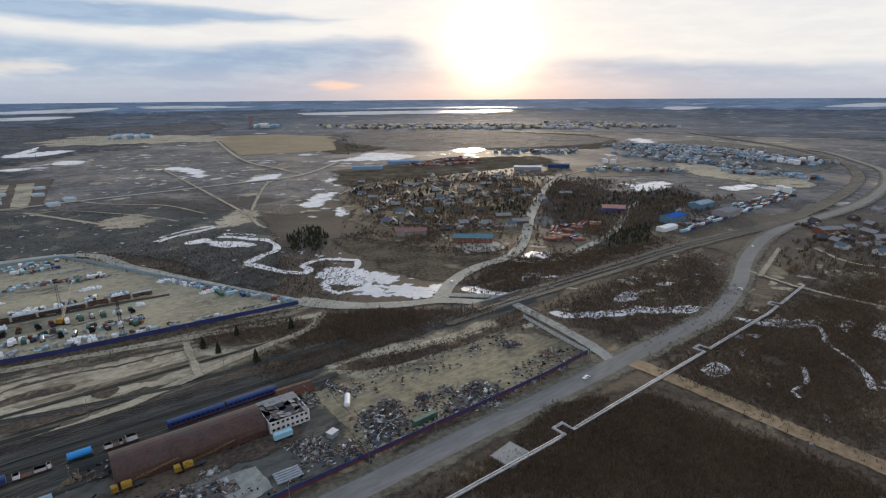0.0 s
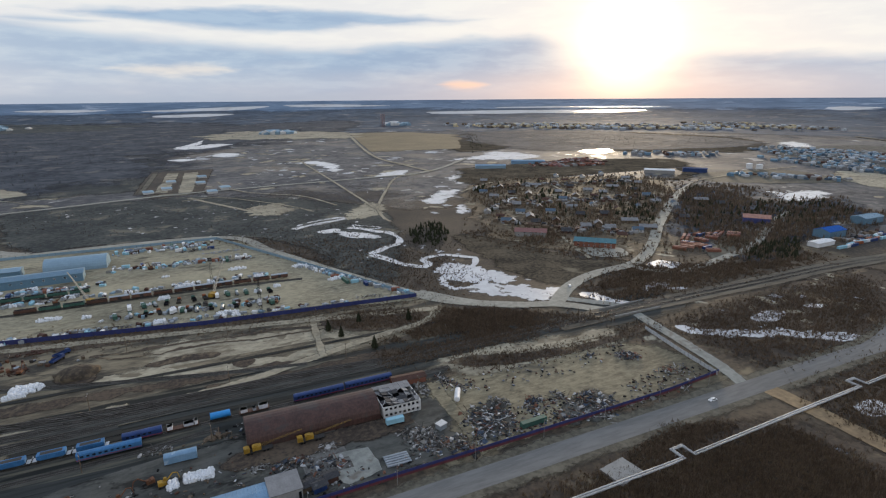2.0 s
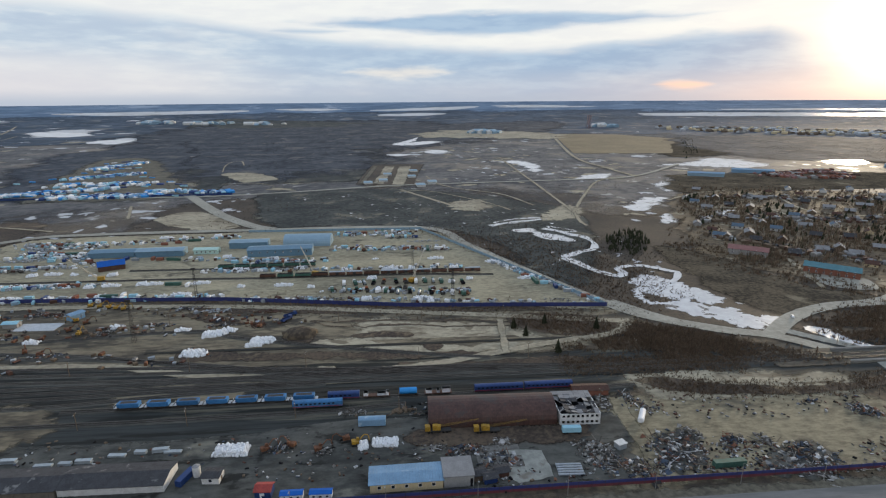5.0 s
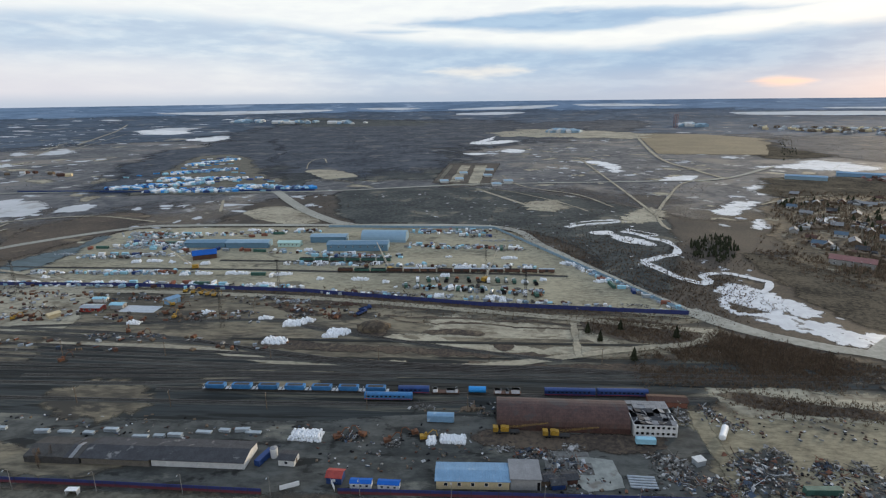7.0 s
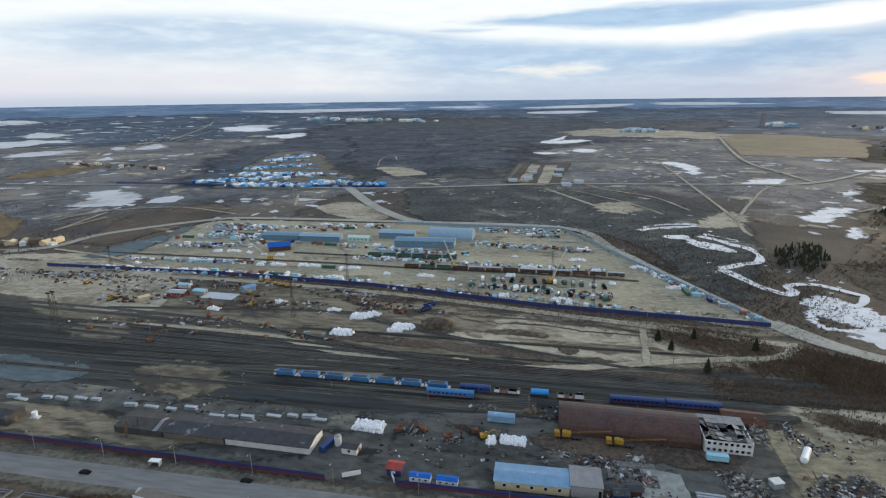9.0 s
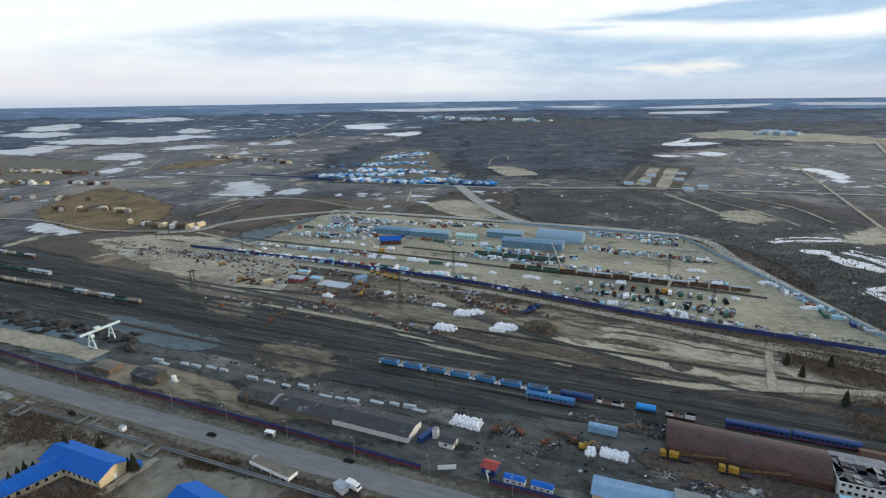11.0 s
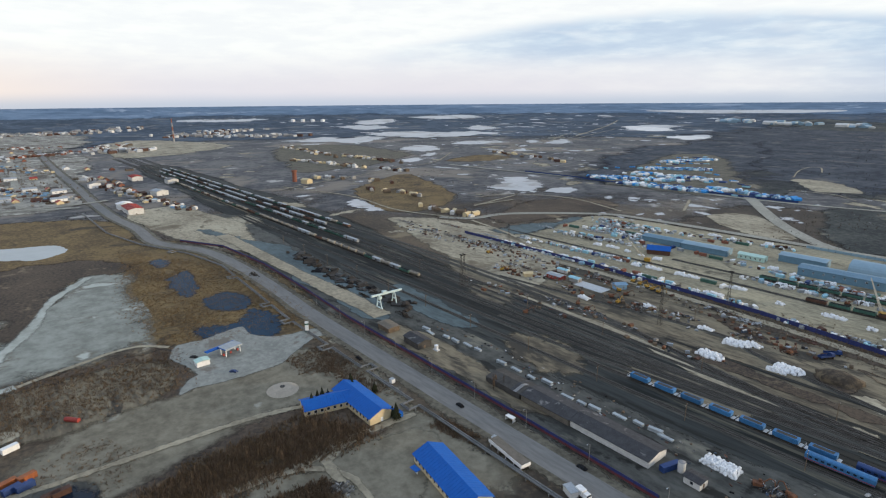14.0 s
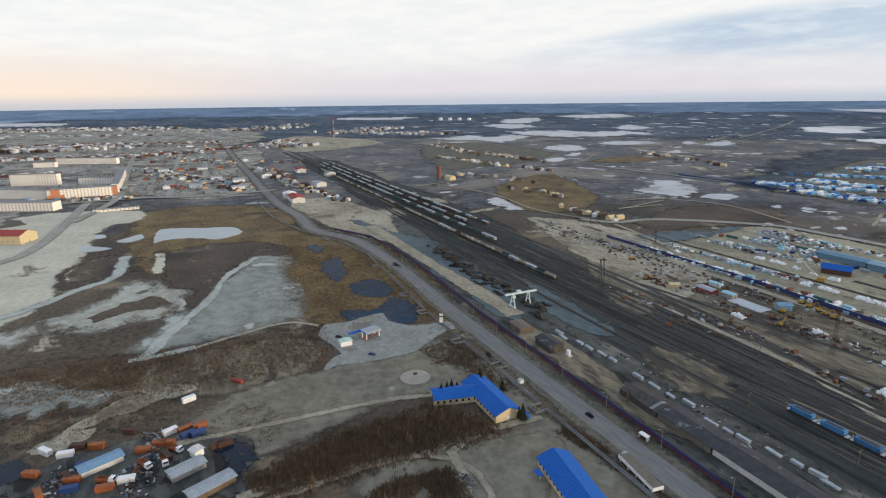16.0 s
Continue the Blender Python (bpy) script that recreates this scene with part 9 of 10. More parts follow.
building("signal_house", "yellow house with a brick tower", 18, 12, 7, 2.5, "cream", "cream", (*(-896, 438), 10))
bt = thing("brick_tower", "slim red-brick water tower", "tower")
part("shaft", Geo().cyl((0, 0, 0), (0, 0, 17), 4.2, 12, 3.6), M["brick"], bt)
part("head", Geo().cyl((0, 0, 17), (0, 0, 21), 4.6, 12), M["brick"], bt)
put(bt, *(-931, 432))
TW = [house(13, 9, 3.4, 2.8, "white_wall", "grey_roof", "pale house with a grey roof at the town's edge", "houses at the town's edge"), house(12, 9, 3.2, 2.8, "cream", "red", "cream house with a dull red roof", "houses at the town's edge"),
      house(14, 10, 3.2, 2.6, "wood", "dark_roof", "timber house with a dark roof", "houses at the town's edge"), house(20, 11, 5.0, 2.0, "white", "silver", "white hall with a pale sheet roof", "houses at the town's edge"), house(12, 9, 3.2, 3, "brick", "rust", "brick house with a rusty roof", "houses at the town's edge")]
tp_ = []
for a, b, st in (((-1332, -76), (-1294, 86), 24), ((-1523, -78), (-1490, 101), 27), ((-1183, -74), (-1106, 91), 22), ((-1057, -60), (-992, 80), 18), ((-1772, -73), (-1722, 103), 34), ((-1132, 94), (-942, 84), 24), ((-2042, -31), (-2038, 143), 40), ((-1474, 126), (-1317, 263), 45), ((-1242, 174), (-1036, 183), 30)):
    tp_ += along(a, b, st, 7, rv)
for k in range(5):
    spread(TW[k], [(p.x, p.y, rv.choice((0, 5, 95, 85))) for i, p in enumerate(tp_) if (i * 3 + i // 4) % 5 == k])
ch = thing("chimney_stack", "tall slim brick-red and grey banded chimney stack", "chimney")
for k in range(6):
    part("band", Geo().cyl((0, 0, k * 14), (0, 0, k * 14 + 14), 3.6 - 0.3 * k, 14, 3.3 - 0.3 * k), M["brick" if k % 2 else "grey_wall"], ch)
put(ch, *(-2203, 562))
rt = thing("lattice_tower", "tall faded red lattice tower on the plain", "tower")
g = Geo()
for sx in (-1, 1):
    for sy in (-1, 1):
        g.box(sx * 6 - 1.2, sy * 6 - 1.2, 0, sx * 6 + 1.2, sy * 6 + 1.2, 60)
for k in range(8):
    g.box(-7.2, -7.2, k * 8, 7.2, 7.2, k * 8 + 1.8)
part("frame", g, M["red_far"], rt)
part("core", Geo().box(-2.5, -2.5, 0, 2.5, 2.5, 50), M["red_far"], rt)
put(rt, *(874, 2508), 20)
tnk = thing("oil_tank", "pale upright oil tank on the horizon", "tank", "oil tanks on the horizon")
part("shell", Geo().cyl((0, 0, 0), (0, 0, 14), 13, 20), M["white"], tnk)
part("roof", Geo().cyl((0, 0, 14), (0, 0, 17), 13, 20, 1), M["white"], tnk)
spread(tnk, [(p.x, p.y, 0) for p in along((-3305, 1520), (-3154, 1713), 55)])


def far_blocks(name, label, lines, seed, mats, w=(8, 26), h=(4, 9)):
    """Many small pale buildings too far off to pick apart."""
    r = random.Random(seed)
    gs = {m: Geo() for m in mats}
    for a, b, n, j in lines:
        for i in range(n):
            p = Vector(a).lerp(Vector(b), r.random()) + Vector((r.uniform(-j, j), r.uniform(-j, j)))
            L, W, hh = r.uniform(*w), r.uniform(w[0], w[1] * 0.7), r.uniform(*h)
            gz = ground_z(p.x, p.y)
            m = pose(p.x, p.y, gz, 0, 0, r.uniform(0, 180))
            g = gs[r.choice(mats)]
            g.box(-L / 2, -W / 2, -0.2, L / 2, W / 2, hh, m)
            q = [m @ Vector(c) for c in ((-L / 2, -W / 2, hh), (L / 2, -W / 2, hh), (L / 2, W / 2, hh), (-L / 2, W / 2, hh), (-L / 2, 0, hh + W * 0.2), (L / 2, 0, hh + W * 0.2))]
            g.add(q, [(0, 1, 5, 4), (2, 3, 4, 5), (1, 2, 5), (3, 0, 4)])
    for m, g in gs.items():
        if g.v:
            tagged(mesh_object(name, g.v, g.f, M[m]), label, "building", kind="stuff")


far_blocks("distant_town", "pale distant town buildings on the plain", [((-3446, -796), (-3327, -39), 260, 130), ((-3027, -705), (-2826, -128), 150, 80), ((-2968, -37), (-3285, 607), 120, 120), ((-2152, -508), (-2098, -198), 90, 60), ((-2592, 646), (-2182, 1023), 90, 90), ((-1849, 265), (-1860, 413), 40, 40), ((-2601, 689), (-2906, 1155), 60, 90)], 5, ["white_wall", "grey_wall", "pale_slab", "grey_wall", "grey_roof", "brown"], (7, 24), (4, 10))
far_blocks("distant_town", "pale distant suburb below the sun", [((1283, 2455), (2258, 1476), 320, 160), ((1266, 2207), (1972, 1632), 120, 80), ((2338, 1936), (2322, 1347), 100, 90)], 6, ["cream", "grey_wall", "wood", "pale_slab"], (9, 26), (4, 8))
far_blocks("industrial_zone", "pale sheds and tanks of an industrial zone", [((1400, 910), (1417, 634), 300, 80), ((1362, 722), (1316, 437), 340, 60), ((1219, 775), (1135, 472), 170, 60), ((882, 669), (982, 538), 50, 20), ((1001, 1026), (1141, 921), 60, 40), ((1290, 690), (1330, 900), 40, 40), ((1053, 467), (1074, 353), 60, 25)], 7, ["grey_wall", "grey_wall", "house_blue", "arch_blue", "silver", "brown", "grey_roof", "pale_slab", "yard_blue"], (4, 15), (2.5, 5.5))
far_blocks("machine_rows", "rows of dull red and rusty machines on the far yard", [((663, 941), (812, 974), 90, 22), ((681, 914), (785, 891), 70, 14), ((779, 988), (805, 923), 50, 16)], 31, ["brick", "faded_red", "rust", "brown", "grey_wall"], (4, 13), (2.0, 4.0))
far_blocks("allotment_sheds", "small sheds of the gardens beyond the railway", [((-1322, 746), (-1027, 755), 45, 14), ((-1272, 592), (-902, 662), 50, 14), ((-774, 475), (-634, 506), 14, 14), ((-591, 452), (-479, 463), 14, 8), ((-952, 486), (-788, 554), 16, 14), ((-1708, 760), (-1254, 707), 40, 20), ((-1079, 1105), (-767, 1022), 20, 20)], 8, ["white_wall", "grey_wall", "wood", "cream", "rust"], (5, 13), (3, 5))
far_blocks("far_settlement", "pale far settlement in the forest", [((-1426, 3253), (-640, 3139), 40, 60), ((290, 2269), (392, 2228), 12, 20), ((931, 2641), (1052, 2584), 14, 30)], 9, ["white_wall", "arch_blue"], (20, 60), (6, 12))

far_blocks("packed_goods", "blue and white packed goods on the far storage ground", [((-520, 839), (-371, 850), 150, 12), ((-631, 1195), (-585, 1312), 160, 16), ((-599, 1045), (-504, 1117), 90, 14), ((-600, 870), (-465, 927), 110, 14), ((-389, 888), (-268, 868), 70, 10), ((-576, 965), (-419, 976), 70, 20)], 21, ["bright_blue", "white", "navy", "cyan", "white", "sky_blue"], (4, 13), (2, 4))
far_blocks("yard_goods", "scattered crates and packed goods in the storage yard", [((-374, 556), (-292, 551), 110, 12), ((-352, 522), (-283, 509), 90, 10), ((-366, 470), (-261, 489), 80, 8), ((-386, 422), (-231, 428), 90, 5), ((-194, 494), (-69, 475), 90, 6), ((-77, 573), (14, 574), 80, 8), ((-64, 515), (45, 509), 80, 7), ((-169, 454), (54, 449), 90, 4), ((-393, 394), (-129, 391), 130, 4), ((-58, 397), (48, 385), 60, 6), ((-117, 383), (97, 359), 70, 3), ((79, 461), (139, 353), 60, 3), ((-282, 557), (-172, 576), 60, 6)], 22, ["white", "silvery", "cyan", "silvery", "rubble", "arch_blue", "white", "rust", "silver"], (1.4, 4.5), (0.7, 2.2))
far_blocks("siding_goods", "scattered scrap and crates along the sidings", [((-398, 368), (-199, 366), 90, 9), ((-322, 331), (-142, 332), 90, 9), ((-178, 368), (-65, 334), 60, 7), ((-315, 283), (-99, 295), 50, 10), ((-505, 369), (-284, 363), 130, 14)], 23, ["scrap", "rubble", "rust", "wood", "silver", "scrap", "loader_rust"], (1.0, 3.6), (0.5, 1.8))
far_blocks("old_sleepers", "long low stacks of dark old sleepers in the goods yard", [((-412, 207), (-285, 214), 60, 7), ((-480, 216), (-400, 212), 40, 6)], 27, ["sleeper", "sleeper", "dark", "steel"], (2.6, 9), (0.5, 1.3))
far_blocks("depot_litter", "scattered scrap, blocks and litter on the depot ground", [((-170, 200), (10, 205), 120, 9), ((-60, 185), (25, 195), 70, 7), ((-20, 222), (20, 228), 40, 6), ((25, 172), (95, 178), 120, 6), ((76, 190), (82, 181), 120, 6), ((102, 184), (170, 174), 420, 10), ((185, 175), (234, 182), 160, 9), ((121, 218), (225, 212), 120, 10), ((105, 227), (119, 213), 70, 6), ((-250, 205), (-120, 212), 50, 6)], 24, ["scrap", "rubble", "rust", "wood", "scrap", "dark", "scrap"], (0.4, 1.7), (0.1, 0.6))
far_blocks("town_clutter", "small outbuildings and cars round the town houses", [((-1395, -84), (-974, 87), 160, 25), ((-1888, -92), (-1418, 95), 100, 30), ((-1011, -252), (-967, -72), 60, 20), ((-1005, 165), (-772, 208), 60, 12)], 25, ["white_wall", "grey_wall", "wood", "rust", "sky_blue", "cream"], (3, 9), (1.6, 3.5))
far_blocks("village_sheds", "small outbuildings and sheds among village gardens", [((346, 612), (600, 566), 130, 20), ((309, 536), (414, 414), 70, 12), ((425, 749), (685, 687), 90, 15), ((676, 214), (629, 133), 60, 14), ((567, 304), (872, 304), 90, 10)], 26, ["grey_wall", "wood", "grey_roof", "brown", "wood", "dark_roof"], (3, 8), (1.6, 3.2))

far_blocks("town_quarter", "pale low town houses and garages behind the apartment blocks", [((-1816, -433), (-1740, -114), 150, 30), ((-2388, -561), (-2194, 195), 200, 60), ((-1712, -126), (-1912, 168), 140, 40), ((-1380, -335), (-1397, -242), 30, 10), ((-1118, -230), (-1050, -85), 40, 10), ((-1891, 200), (-2196, 402), 60, 40), ((-1258, 146), (-921, 181), 40, 14)], 31, ["grey_wall", "white_wall", "brown", "pale_slab", "grey_roof", "wood", "brick"], (5, 16), (2.5, 6))
for q in ([(-953, -166), (-950, -63), (-927, 0), (-924, 82), (-933, 136)], [(-2295, -104), (-1780, -116), (-1296, -105), (-980, -95), (-790, -130)], [(-1348, -328), (-1339, -214), (-1340, -108), (-1390, 8), (-1404, 119)], [(-1725, -413), (-1749, -298), (-1780, -116), (-1864, 17)], [(-940, -24), (-1244, -16), (-1829, 1)], [(-939, 33), (-1211, 41), (-1834, 63)]):
    ribbon("town_street", q, 11, M["concrete_road"], 0.09, label="dusty grey town street", category="road")

# ---- trees and brush ----
def inside(p, poly):
    c = False
    for i in range(len(poly)):
        a, b = poly[i - 1], poly[i]
        if (a[1] > p[1]) != (b[1] > p[1]) and p[0] < (b[0] - a[0]) * (p[1] - a[1]) / (b[1] - a[1]) + a[0]:
            c = not c
    return c


def sample(poly, n, r):
    x0, x1 = min(p[0] for p in poly), max(p[0] for p in poly)
    y0, y1 = min(p[1] for p in poly), max(p[1] for p in poly)
    out = []
    for _ in range(n * 12):
        p = (r.uniform(x0, x1), r.uniform(y0, y1))
        if inside(p, poly):
            out.append(p)
            if len(out) == n:
                break
    return out


def conifer_geo(h, w, r, tiers=6, k=9):
    g = Geo()
    for j in range(tiers):
        z0 = h * (0.10 + 0.80 * j / tiers)
        z1 = z0 + h * 0.9 / tiers * 1.7
        rad = w * (1 - j / tiers) ** 0.8 * r.uniform(0.85, 1.1)
        v = [(0, 0, min(z1, h))]
        for i in range(k * 2):
            a = math.pi * i / k + j
            d = rad * ((1.0 if i % 2 else 0.45) + r.uniform(-0.15, 0.15))
            v.append((d * math.cos(a), d * math.sin(a), z0 - (0.25 * h / tiers if i % 2 else 0)))
        g.add(v, [(0, 1 + i, 1 + (i + 1) % (2 * k)) for i in range(2 * k)])
    return g


def conifer(h, w, seed):
    r = random.Random(seed)
    t = thing("conifer", "dark green spruce with a ragged narrow crown", "tree", "spruces")
    part("trunk", Geo().cyl((0, 0, 0), (0, 0, h * 0.8), 0.16 + h * 0.012, 6, 0.04), M["bark"], t)
    part("crown", conifer_geo(h, w, r), M["needle"], t)
    return t


def bare_tree(h, seed):
    r = random.Random(seed)
    t = thing("bare_tree", "leafless birch with thin brown twigs", "tree", "bare birches")
    g = Geo().cyl((0, 0, 0), (r.uniform(-0.3, 0.3), r.uniform(-0.3, 0.3), h), 0.14, 5, 0.03)
    for i in range(9):
        z = h * r.uniform(0.3, 0.85)
        a = r.uniform(0, 6.28)
        L = (h - z) * 0.6 + 0.5
        g.cyl((0, 0, z), (math.cos(a) * L * 0.55, math.sin(a) * L * 0.55, z + L * 0.8), 0.05, 4, 0.015)
    part("trunk", g, M["bark"], t)
    c = Geo()
    for i in range(90):
        z = h * r.uniform(0.4, 1.0)
        a = r.uniform(0, 6.28)
        d = (1.05 - z / h) * h * 0.28 * r.random() ** 0.5 + 0.1
        x, y = math.cos(a) * d, math.sin(a) * d
        dx, dy, dz = r.uniform(-0.5, 0.5), r.uniform(-0.5, 0.5), r.uniform(0.5, 1.1)
        c.add([(x - 0.05, y, z - 0.3), (x + 0.05, y + 0.03, z - 0.3), (x + dx, y + dy, z + dz)], [(0, 1, 2)])
    part("crown", c, M["twig"], t)
    return t


rt_ = random.Random(31)
CON = [conifer(8, 2.5, 1), conifer(6, 2.1, 2), conifer(9, 2.7, 3)]
places = [(90, 319), (70, 317), (87, 278), (69, 314), (-215, 96), (-216, 100), (-219, 107), (-219, 110), (-221, 124), (-218, 123), (-186, 125), (-183, 125), (-218, 104), (-210, 131), (120, 308), (74, 302)]
for k in range(3):
    spread(CON[k], [(p[0], p[1], rt_.uniform(0, 360)) for i, p in enumerate(places) if i % 3 == k])
BAR = [bare_tree(7, 1), bare_tree(9, 2), bare_tree(6, 3)]
bp_ = sample([(278, 226), (333, 225), (390, 204), (444, 195), (366, 161), (288, 164), (266, 198)], 14, rt_) + sample([(130, 292), (200, 270), (239, 258), (220, 248), (143, 261)], 16, rt_) + sample([(235, 122), (320, 129), (397, 110), (354, 64), (265, 55)], 22, rt_) + sample([(-197, 54), (-212, 92), (-184, 107), (-177, 61)], 18, rt_) + sample([(143, 310), (170, 292), (193, 275), (186, 263), (149, 277)], 16, rt_) + sample([(-186, 20), (-187, 41), (-176, 47), (-174, 30)], 6, rt_) + sample([(-186, 179), (-177, 185), (-164, 179), (-172, 173)], 4, rt_)
for k in range(3):
    spread(BAR[k], [(p[0], p[1], rt_.uniform(0, 360)) for i, p in enumerate(bp_) if i % 3 == k])


def thicket(name, label, regions, mat, seed, category="brush", blades=6, wide=1.0):
    """Dense leafless brush: many thin upright twigs in loose clumps."""
    rg = np.random.default_rng(seed)
    r = random.Random(seed)
    pts, hs = [], []
    for poly, n, h in regions:
        got = sample(poly, n, r)
        ex = 0.03 * max(max(q[0] for q in poly) - min(q[0] for q in poly), max(q[1] for q in poly) - min(q[1] for q in poly)) * min(1.0, 120.0 / max(60.0, math.hypot(*poly[0]) * 0.3))
        got = [(p[0] + r.gauss(0, ex), p[1] + r.gauss(0, ex)) for p in got]
        got = [p for p in got if noise.noise(Vector((p[0] * 0.06, p[1] * 0.06, seed))) > -0.55]
        pts += got
        hs += [h] * len(got)
    c = np.array(pts, float)
    n = len(c)
    h = np.array(hs) * rg.uniform(0.5, 1.25, n)
    c, h = np.repeat(c, blades, 0), np.repeat(h, blades)
    m = len(c)
    a, d = rg.uniform(0, 6.283, m), rg.uniform(0, 0.9, m) * wide
    base = c + np.stack([np.cos(a) * d, np.sin(a) * d], 1)
    w = rg.uniform(0.07, 0.2, m) * wide
    b = rg.uniform(0, 6.283, m)
    off = np.stack([np.cos(b) * w, np.sin(b) * w], 1)
    tip = base + rg.normal(0, 0.35, (m, 2)) * wide
    v = np.zeros((m, 3, 3))
    v[:, 0, :2], v[:, 1, :2], v[:, 2, :2] = base - off, base + off, tip
    v[:, 2, 2] = h * rg.uniform(0.6, 1.1, m)
    v = v.reshape(-1, 3)
    me = bpy.data.meshes.new(name)
    me.vertices.add(len(v))
    me.vertices.foreach_set("co", v.ravel())
    me.loops.add(len(v))
    me.loops.foreach_set("vertex_index", np.arange(len(v), dtype=np.int32))
    me.polygons.add(m)
    me.polygons.foreach_set("loop_start", np.arange(0, 3 * m, 3, dtype=np.int32))
    me.update()
    me.validate()
    me.materials.append(M[mat])
    return tagged(new(name, me), label, category, kind="stuff")


thicket("brush", "dark leafless brush beside the pipeline", [([(98, 134), (136, 132), (223, 124), (230, 33), (226, 32)], 15000, 1.9), ([(256, 131), (354, 134), (546, 112), (259, 40), (255, 99)], 15000, 1.8), ([(275, 229), (344, 234), (480, 234), (399, 171), (318, 163), (274, 167), (264, 206)], 7000, 1.8), ([(139, 136), (173, 134), (208, 136), (180, 147)], 1500, 1.5)], "twig", 1)
thicket("brush", "brown leafless thicket on the building plot", [([(-205, 37), (-211, 94), (-182, 111), (-180, 101), (-183, 49), (-181, 15), (-194, 10)], 6000, 2.4), ([(-344, -102), (-333, -20), (-326, 64), (-280, 60), (-280, -20), (-305, -94)], 5000, 1.4), ([(-272, 112), (-276, 134), (-240, 128), (-250, 112)], 700, 1.0), ([(-172, 141), (-148, 144), (-147, 138), (-167, 133)], 500, 1.5), ([(-166, 46), (-170, 59), (-167, 81), (-149, 80)], 1600, 2.0), ([(-276, 136), (-214, 137), (-206, 139), (-212, 129), (-249, 122)], 900, 1.4), ([(-233, -19), (-250, 0), (-255, 20), (-236, 30), (-213, 20), (-206, 1)], 500, 0.7), ([(-292, -91), (-292, -45), (-282, -12), (-257, -20), (-254, -63), (-260, -84)], 1200, 0.9)], "twig", 2)
thicket("brush", "dark brush round river and sidings", [([(146, 318), (197, 282), (186, 263), (153, 274), (88, 284), (129, 298)], 3500, 1.8), ([(71, 334), (96, 336), (129, 325), (135, 311), (126, 301), (98, 302), (73, 316)], 1600, 1.8), ([(135, 304), (170, 307), (206, 278), (245, 253), (208, 257), (143, 261)], 4000, 1.6), ([(-201, 378), (-78, 365), (40, 344), (137, 338), (139, 343), (40, 350), (-81, 376)], 2500, 1.2), ([(20, 585), (110, 430), (149, 327), (207, 359), (197, 426), (162, 522)], 3000, 1.6), ([(85, 271), (186, 263), (179, 251), (86, 253)], 2500, 1.4), ([(118, 242), (140, 229), (186, 225), (240, 228), (256, 230), (256, 237), (205, 228), (160, 236), (129, 245)], 1300, 1.5)], "twig", 3)
thicket("dry_grass", "straw-coloured dead grass and reeds", [([(-591, 91), (-454, 166), (-320, 153), (-317, 135), (-336, 66), (-406, 61)], 9000, 0.9), ([(-213, 38), (-210, 74), (-195, 84), (-197, 44)], 800, 1.0)], "straw", 4, "grass")


def wood_stuff(name, label, regions, seed, mat, tri=7):
    """Far trees: small ragged spires, many hundreds together."""
    r = random.Random(seed)
    g = Geo()
    for poly, n, h in regions:
        for p in sample(poly, n, r):
            far = math.hypot(*p) * 0.035
            p = (p[0] + r.gauss(0, far), p[1] + r.gauss(0, far)) if mat == "far_needle" else p
            if noise.noise(Vector((p[0] * 0.012, p[1] * 0.012, seed * 1.7))) < -0.15:
                continue
            hh = h * r.uniform(0.5, 1.25)
            w = hh * r.uniform(0.16, 0.3)
            gz = ground_z(*p)
            v = [(p[0] + r.uniform(-0.2, 0.2) * hh * 0.2, p[1], gz + hh)]
            for i in range(tri):
                a = 2 * math.pi * i / tri
                d = w * (0.6 + 0.7 * r.random())
                v.append((p[0] + d * math.cos(a), p[1] + d * math.sin(a), gz + hh * r.uniform(0.0, 0.35)))
            g.add(v, [(0, 1 + i, 1 + (i + 1) % tri) for i in range(tri)])
    return tagged(mesh_object(name, g.v, g.f, M[mat]), label, "trees", kind="stuff")


wood_stuff("village_trees", "dark spruces between the village houses", [([(213, 538), (238, 559), (255, 549), (243, 501), (223, 468), (203, 462), (195, 485)], 170, 5.5), ([(950, 1810), (997, 1825), (716, 1259), (644, 1209)], 90, 6), ([(439, 774), (710, 713), (660, 585), (419, 393), (312, 482), (302, 524)], 170, 7.5), ([(723, 610), (689, 459), (822, 447), (747, 380), (574, 335), (432, 295), (472, 383), (605, 530)], 500, 6), ([(529, 564), (604, 563), (436, 413), (429, 456)], 90, 6), ([(505, 355), (569, 340), (479, 283), (432, 295)], 160, 7), ([(411, 798), (454, 800), (399, 704), (362, 705)], 60, 7)], 1, "needle")
thicket("village_brush", "brown leafless trees round the village", [([(455, 840), (737, 740), (806, 540), (747, 380), (548, 320), (344, 342), (274, 424), (287, 536)], 2200, 4), ([(554, 195), (740, 160), (546, 112), (456, 149)], 260, 5), ([(687, 431), (812, 355), (567, 304), (539, 328)], 300, 6), ([(-994, -65), (-933, 101), (-1734, 151), (-1530, -90)], 350, 5), ([(-1692, -405), (-1616, -107), (-1912, 168), (-2661, 239), (-3027, -705)], 1500, 5), ([(-1075, -267), (-998, -73), (-1402, -95), (-1348, -328)], 220, 4)], "twig", 12, "trees", 9, 2.2)
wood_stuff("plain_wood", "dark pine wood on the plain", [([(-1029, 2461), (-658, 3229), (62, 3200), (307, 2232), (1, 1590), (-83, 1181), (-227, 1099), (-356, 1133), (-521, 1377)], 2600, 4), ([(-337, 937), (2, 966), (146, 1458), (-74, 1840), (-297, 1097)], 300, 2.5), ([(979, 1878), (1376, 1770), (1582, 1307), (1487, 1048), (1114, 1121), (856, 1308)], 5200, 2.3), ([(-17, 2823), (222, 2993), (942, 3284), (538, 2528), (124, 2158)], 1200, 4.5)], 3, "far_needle")
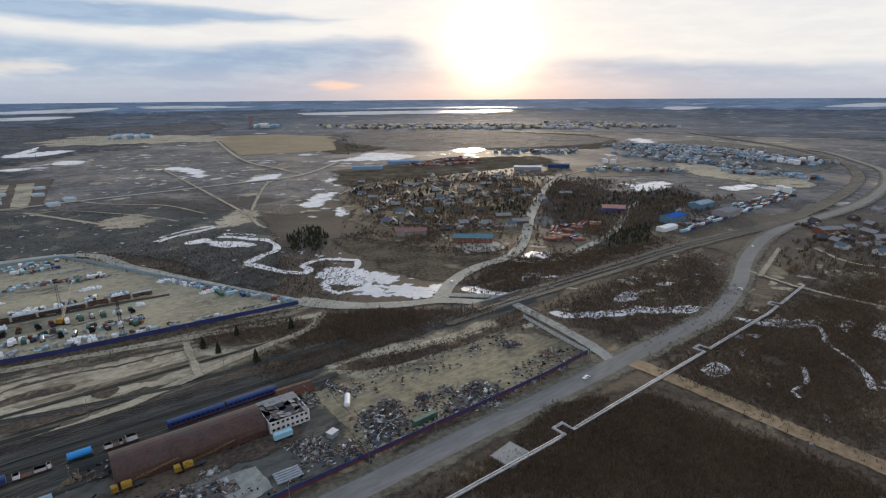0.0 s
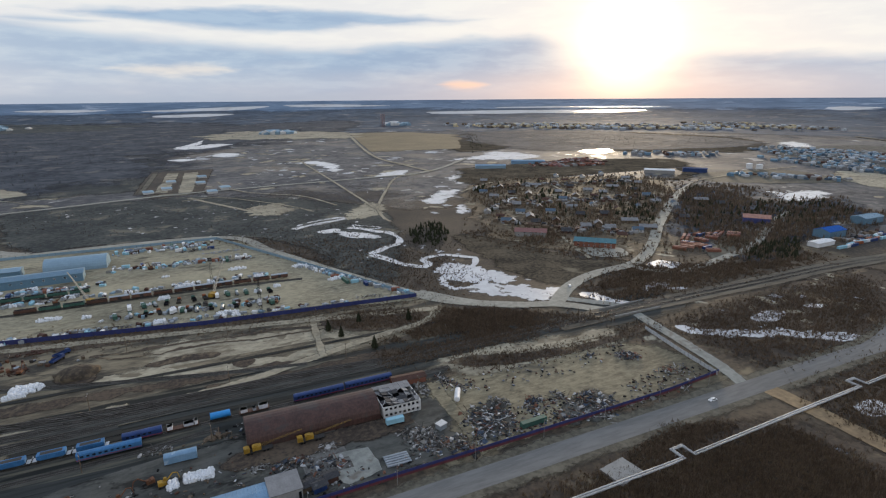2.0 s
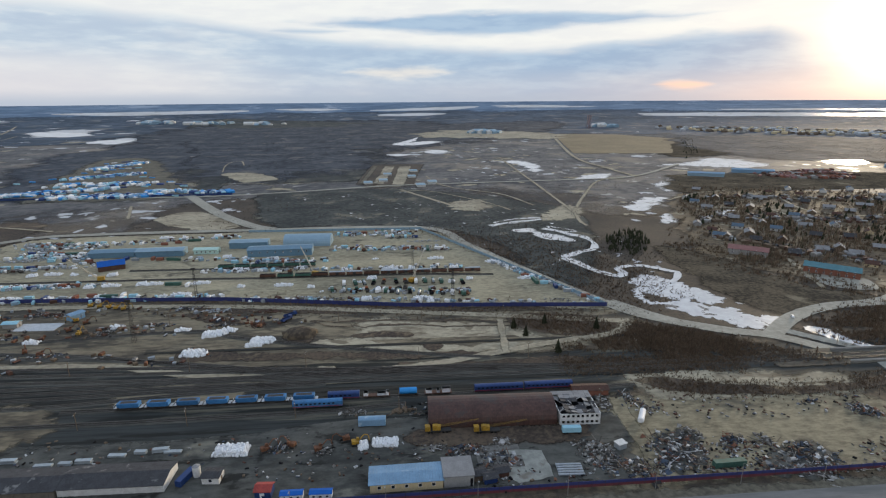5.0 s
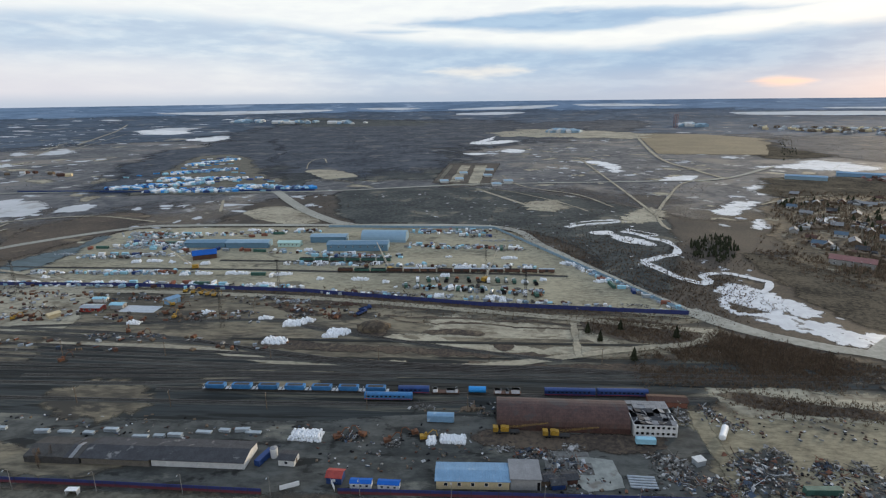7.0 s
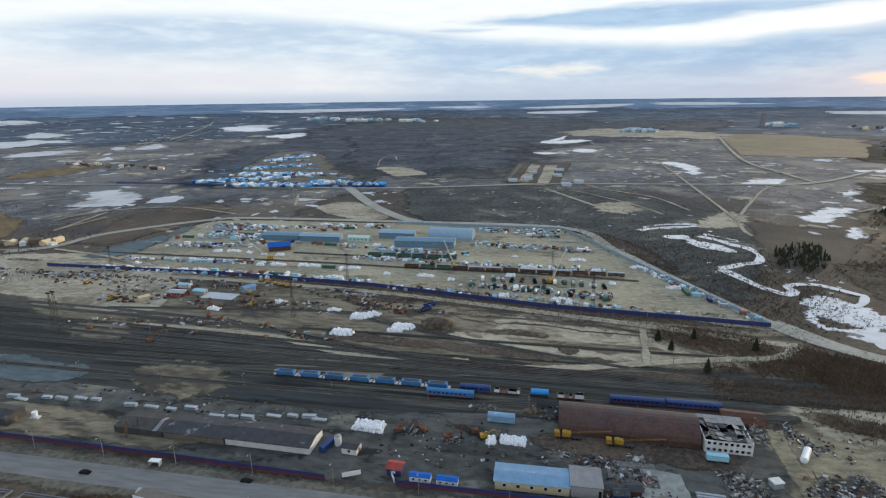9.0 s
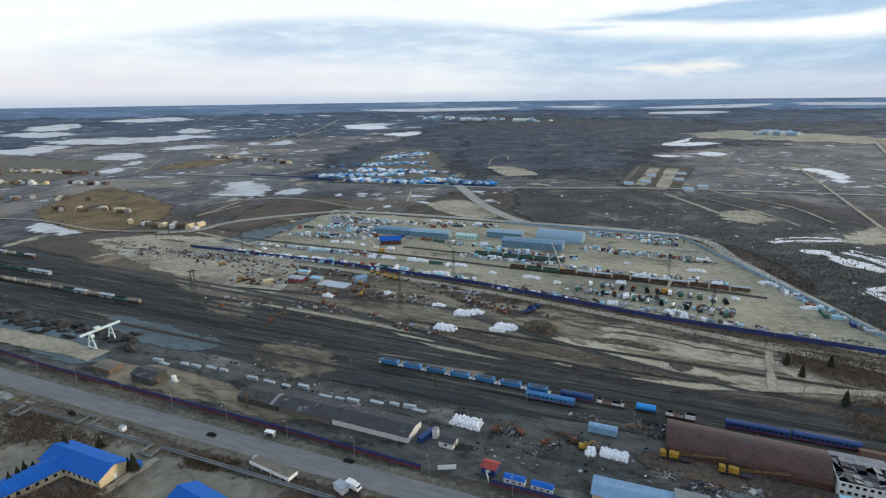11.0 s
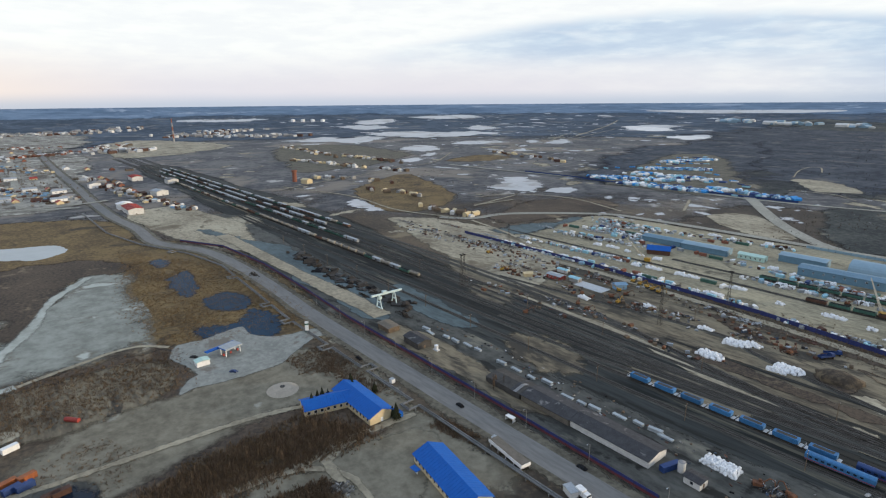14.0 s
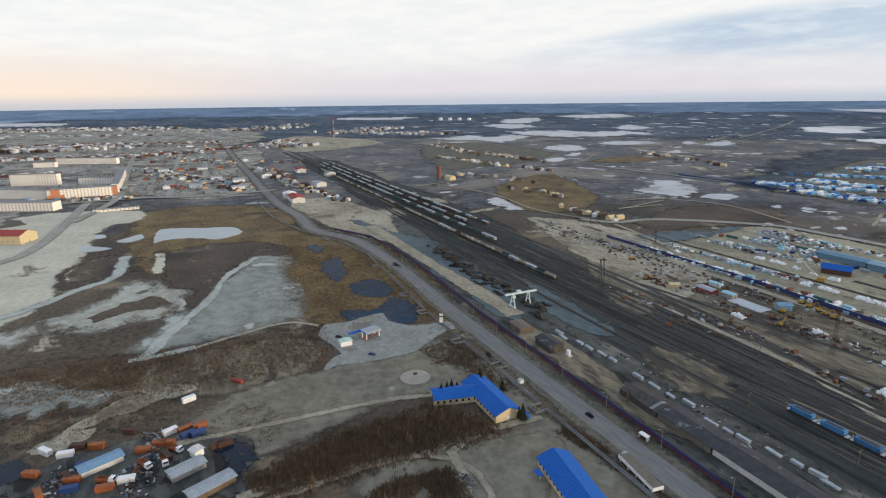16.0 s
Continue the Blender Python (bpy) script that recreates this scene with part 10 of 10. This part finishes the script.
thicket("village_grove", "brown leafless groves between the village houses", [([(401, 584), (461, 588), (504, 544), (460, 482), (413, 430), (356, 416), (357, 451), (346, 496)], 420, 6.5), ([(622, 671), (688, 687), (660, 587), (497, 458), (466, 450), (515, 547)], 330, 7), ([(684, 593), (763, 599), (791, 550), (598, 429), (522, 377), (459, 393), (506, 449)], 620, 6.5), ([(373, 715), (472, 761), (469, 677), (398, 585), (341, 584)], 260, 5.5), ([(336, 491), (344, 444), (319, 419), (294, 438)], 120, 6), ([(522, 377), (652, 393), (474, 279), (419, 307)], 260, 5), ([(448, 851), (756, 771), (775, 692), (650, 660), (401, 742)], 320, 3.5)], "grove_twig", 17, "trees", 10, 2.4)
thicket("wood_brush", "brown leafless wood beside the village", [([(723, 610), (689, 459), (822, 447), (747, 380), (574, 335), (432, 295), (472, 383), (605, 530)], 1800, 5.5), ([(253, 498), (290, 516), (358, 356), (334, 339), (269, 416)], 500, 2.5), ([(262, 300), (331, 330), (432, 295), (520, 280), (430, 276), (305, 275), (270, 274)], 3500, 2.2)], "twig", 13, "brush", 8, 1.8)
thicket("dead_grass", "straw-coloured grass between the brush", [([(-205, 37), (-211, 94), (-182, 111), (-180, 101), (-183, 49), (-181, 15), (-194, 10)], 2500, 1.6), ([(98, 134), (136, 132), (223, 124), (230, 33), (226, 32)], 4000, 1.3), ([(256, 131), (354, 134), (546, 112), (259, 40), (255, 99)], 4000, 1.2), ([(-344, -102), (-333, -20), (-326, 64), (-280, 60), (-280, -20), (-305, -94)], 2500, 1.2)], "straw", 14, "grass")
wood_stuff("heath_trees", "thin scattered trees over the heath", [([(-221, 604), (65, 610), (250, 623), (382, 910), (2, 862), (-260, 821)], 1750, 1.7), ([(92, 895), (400, 911), (529, 1219), (127, 1262)], 400, 1.7), ([(-690, 484), (-602, 618), (-824, 811), (-957, 673)], 500, 2), ([(-488, 406), (-442, 646), (-560, 552), (-536, 427)], 500, 2), ([(21, 607), (150, 354), (255, 460), (158, 617)], 1800, 1.6), ([(-871, 846), (-315, 874), (-467, 1310), (-1313, 1293)], 500, 2.5)], 4, "dark_twig")
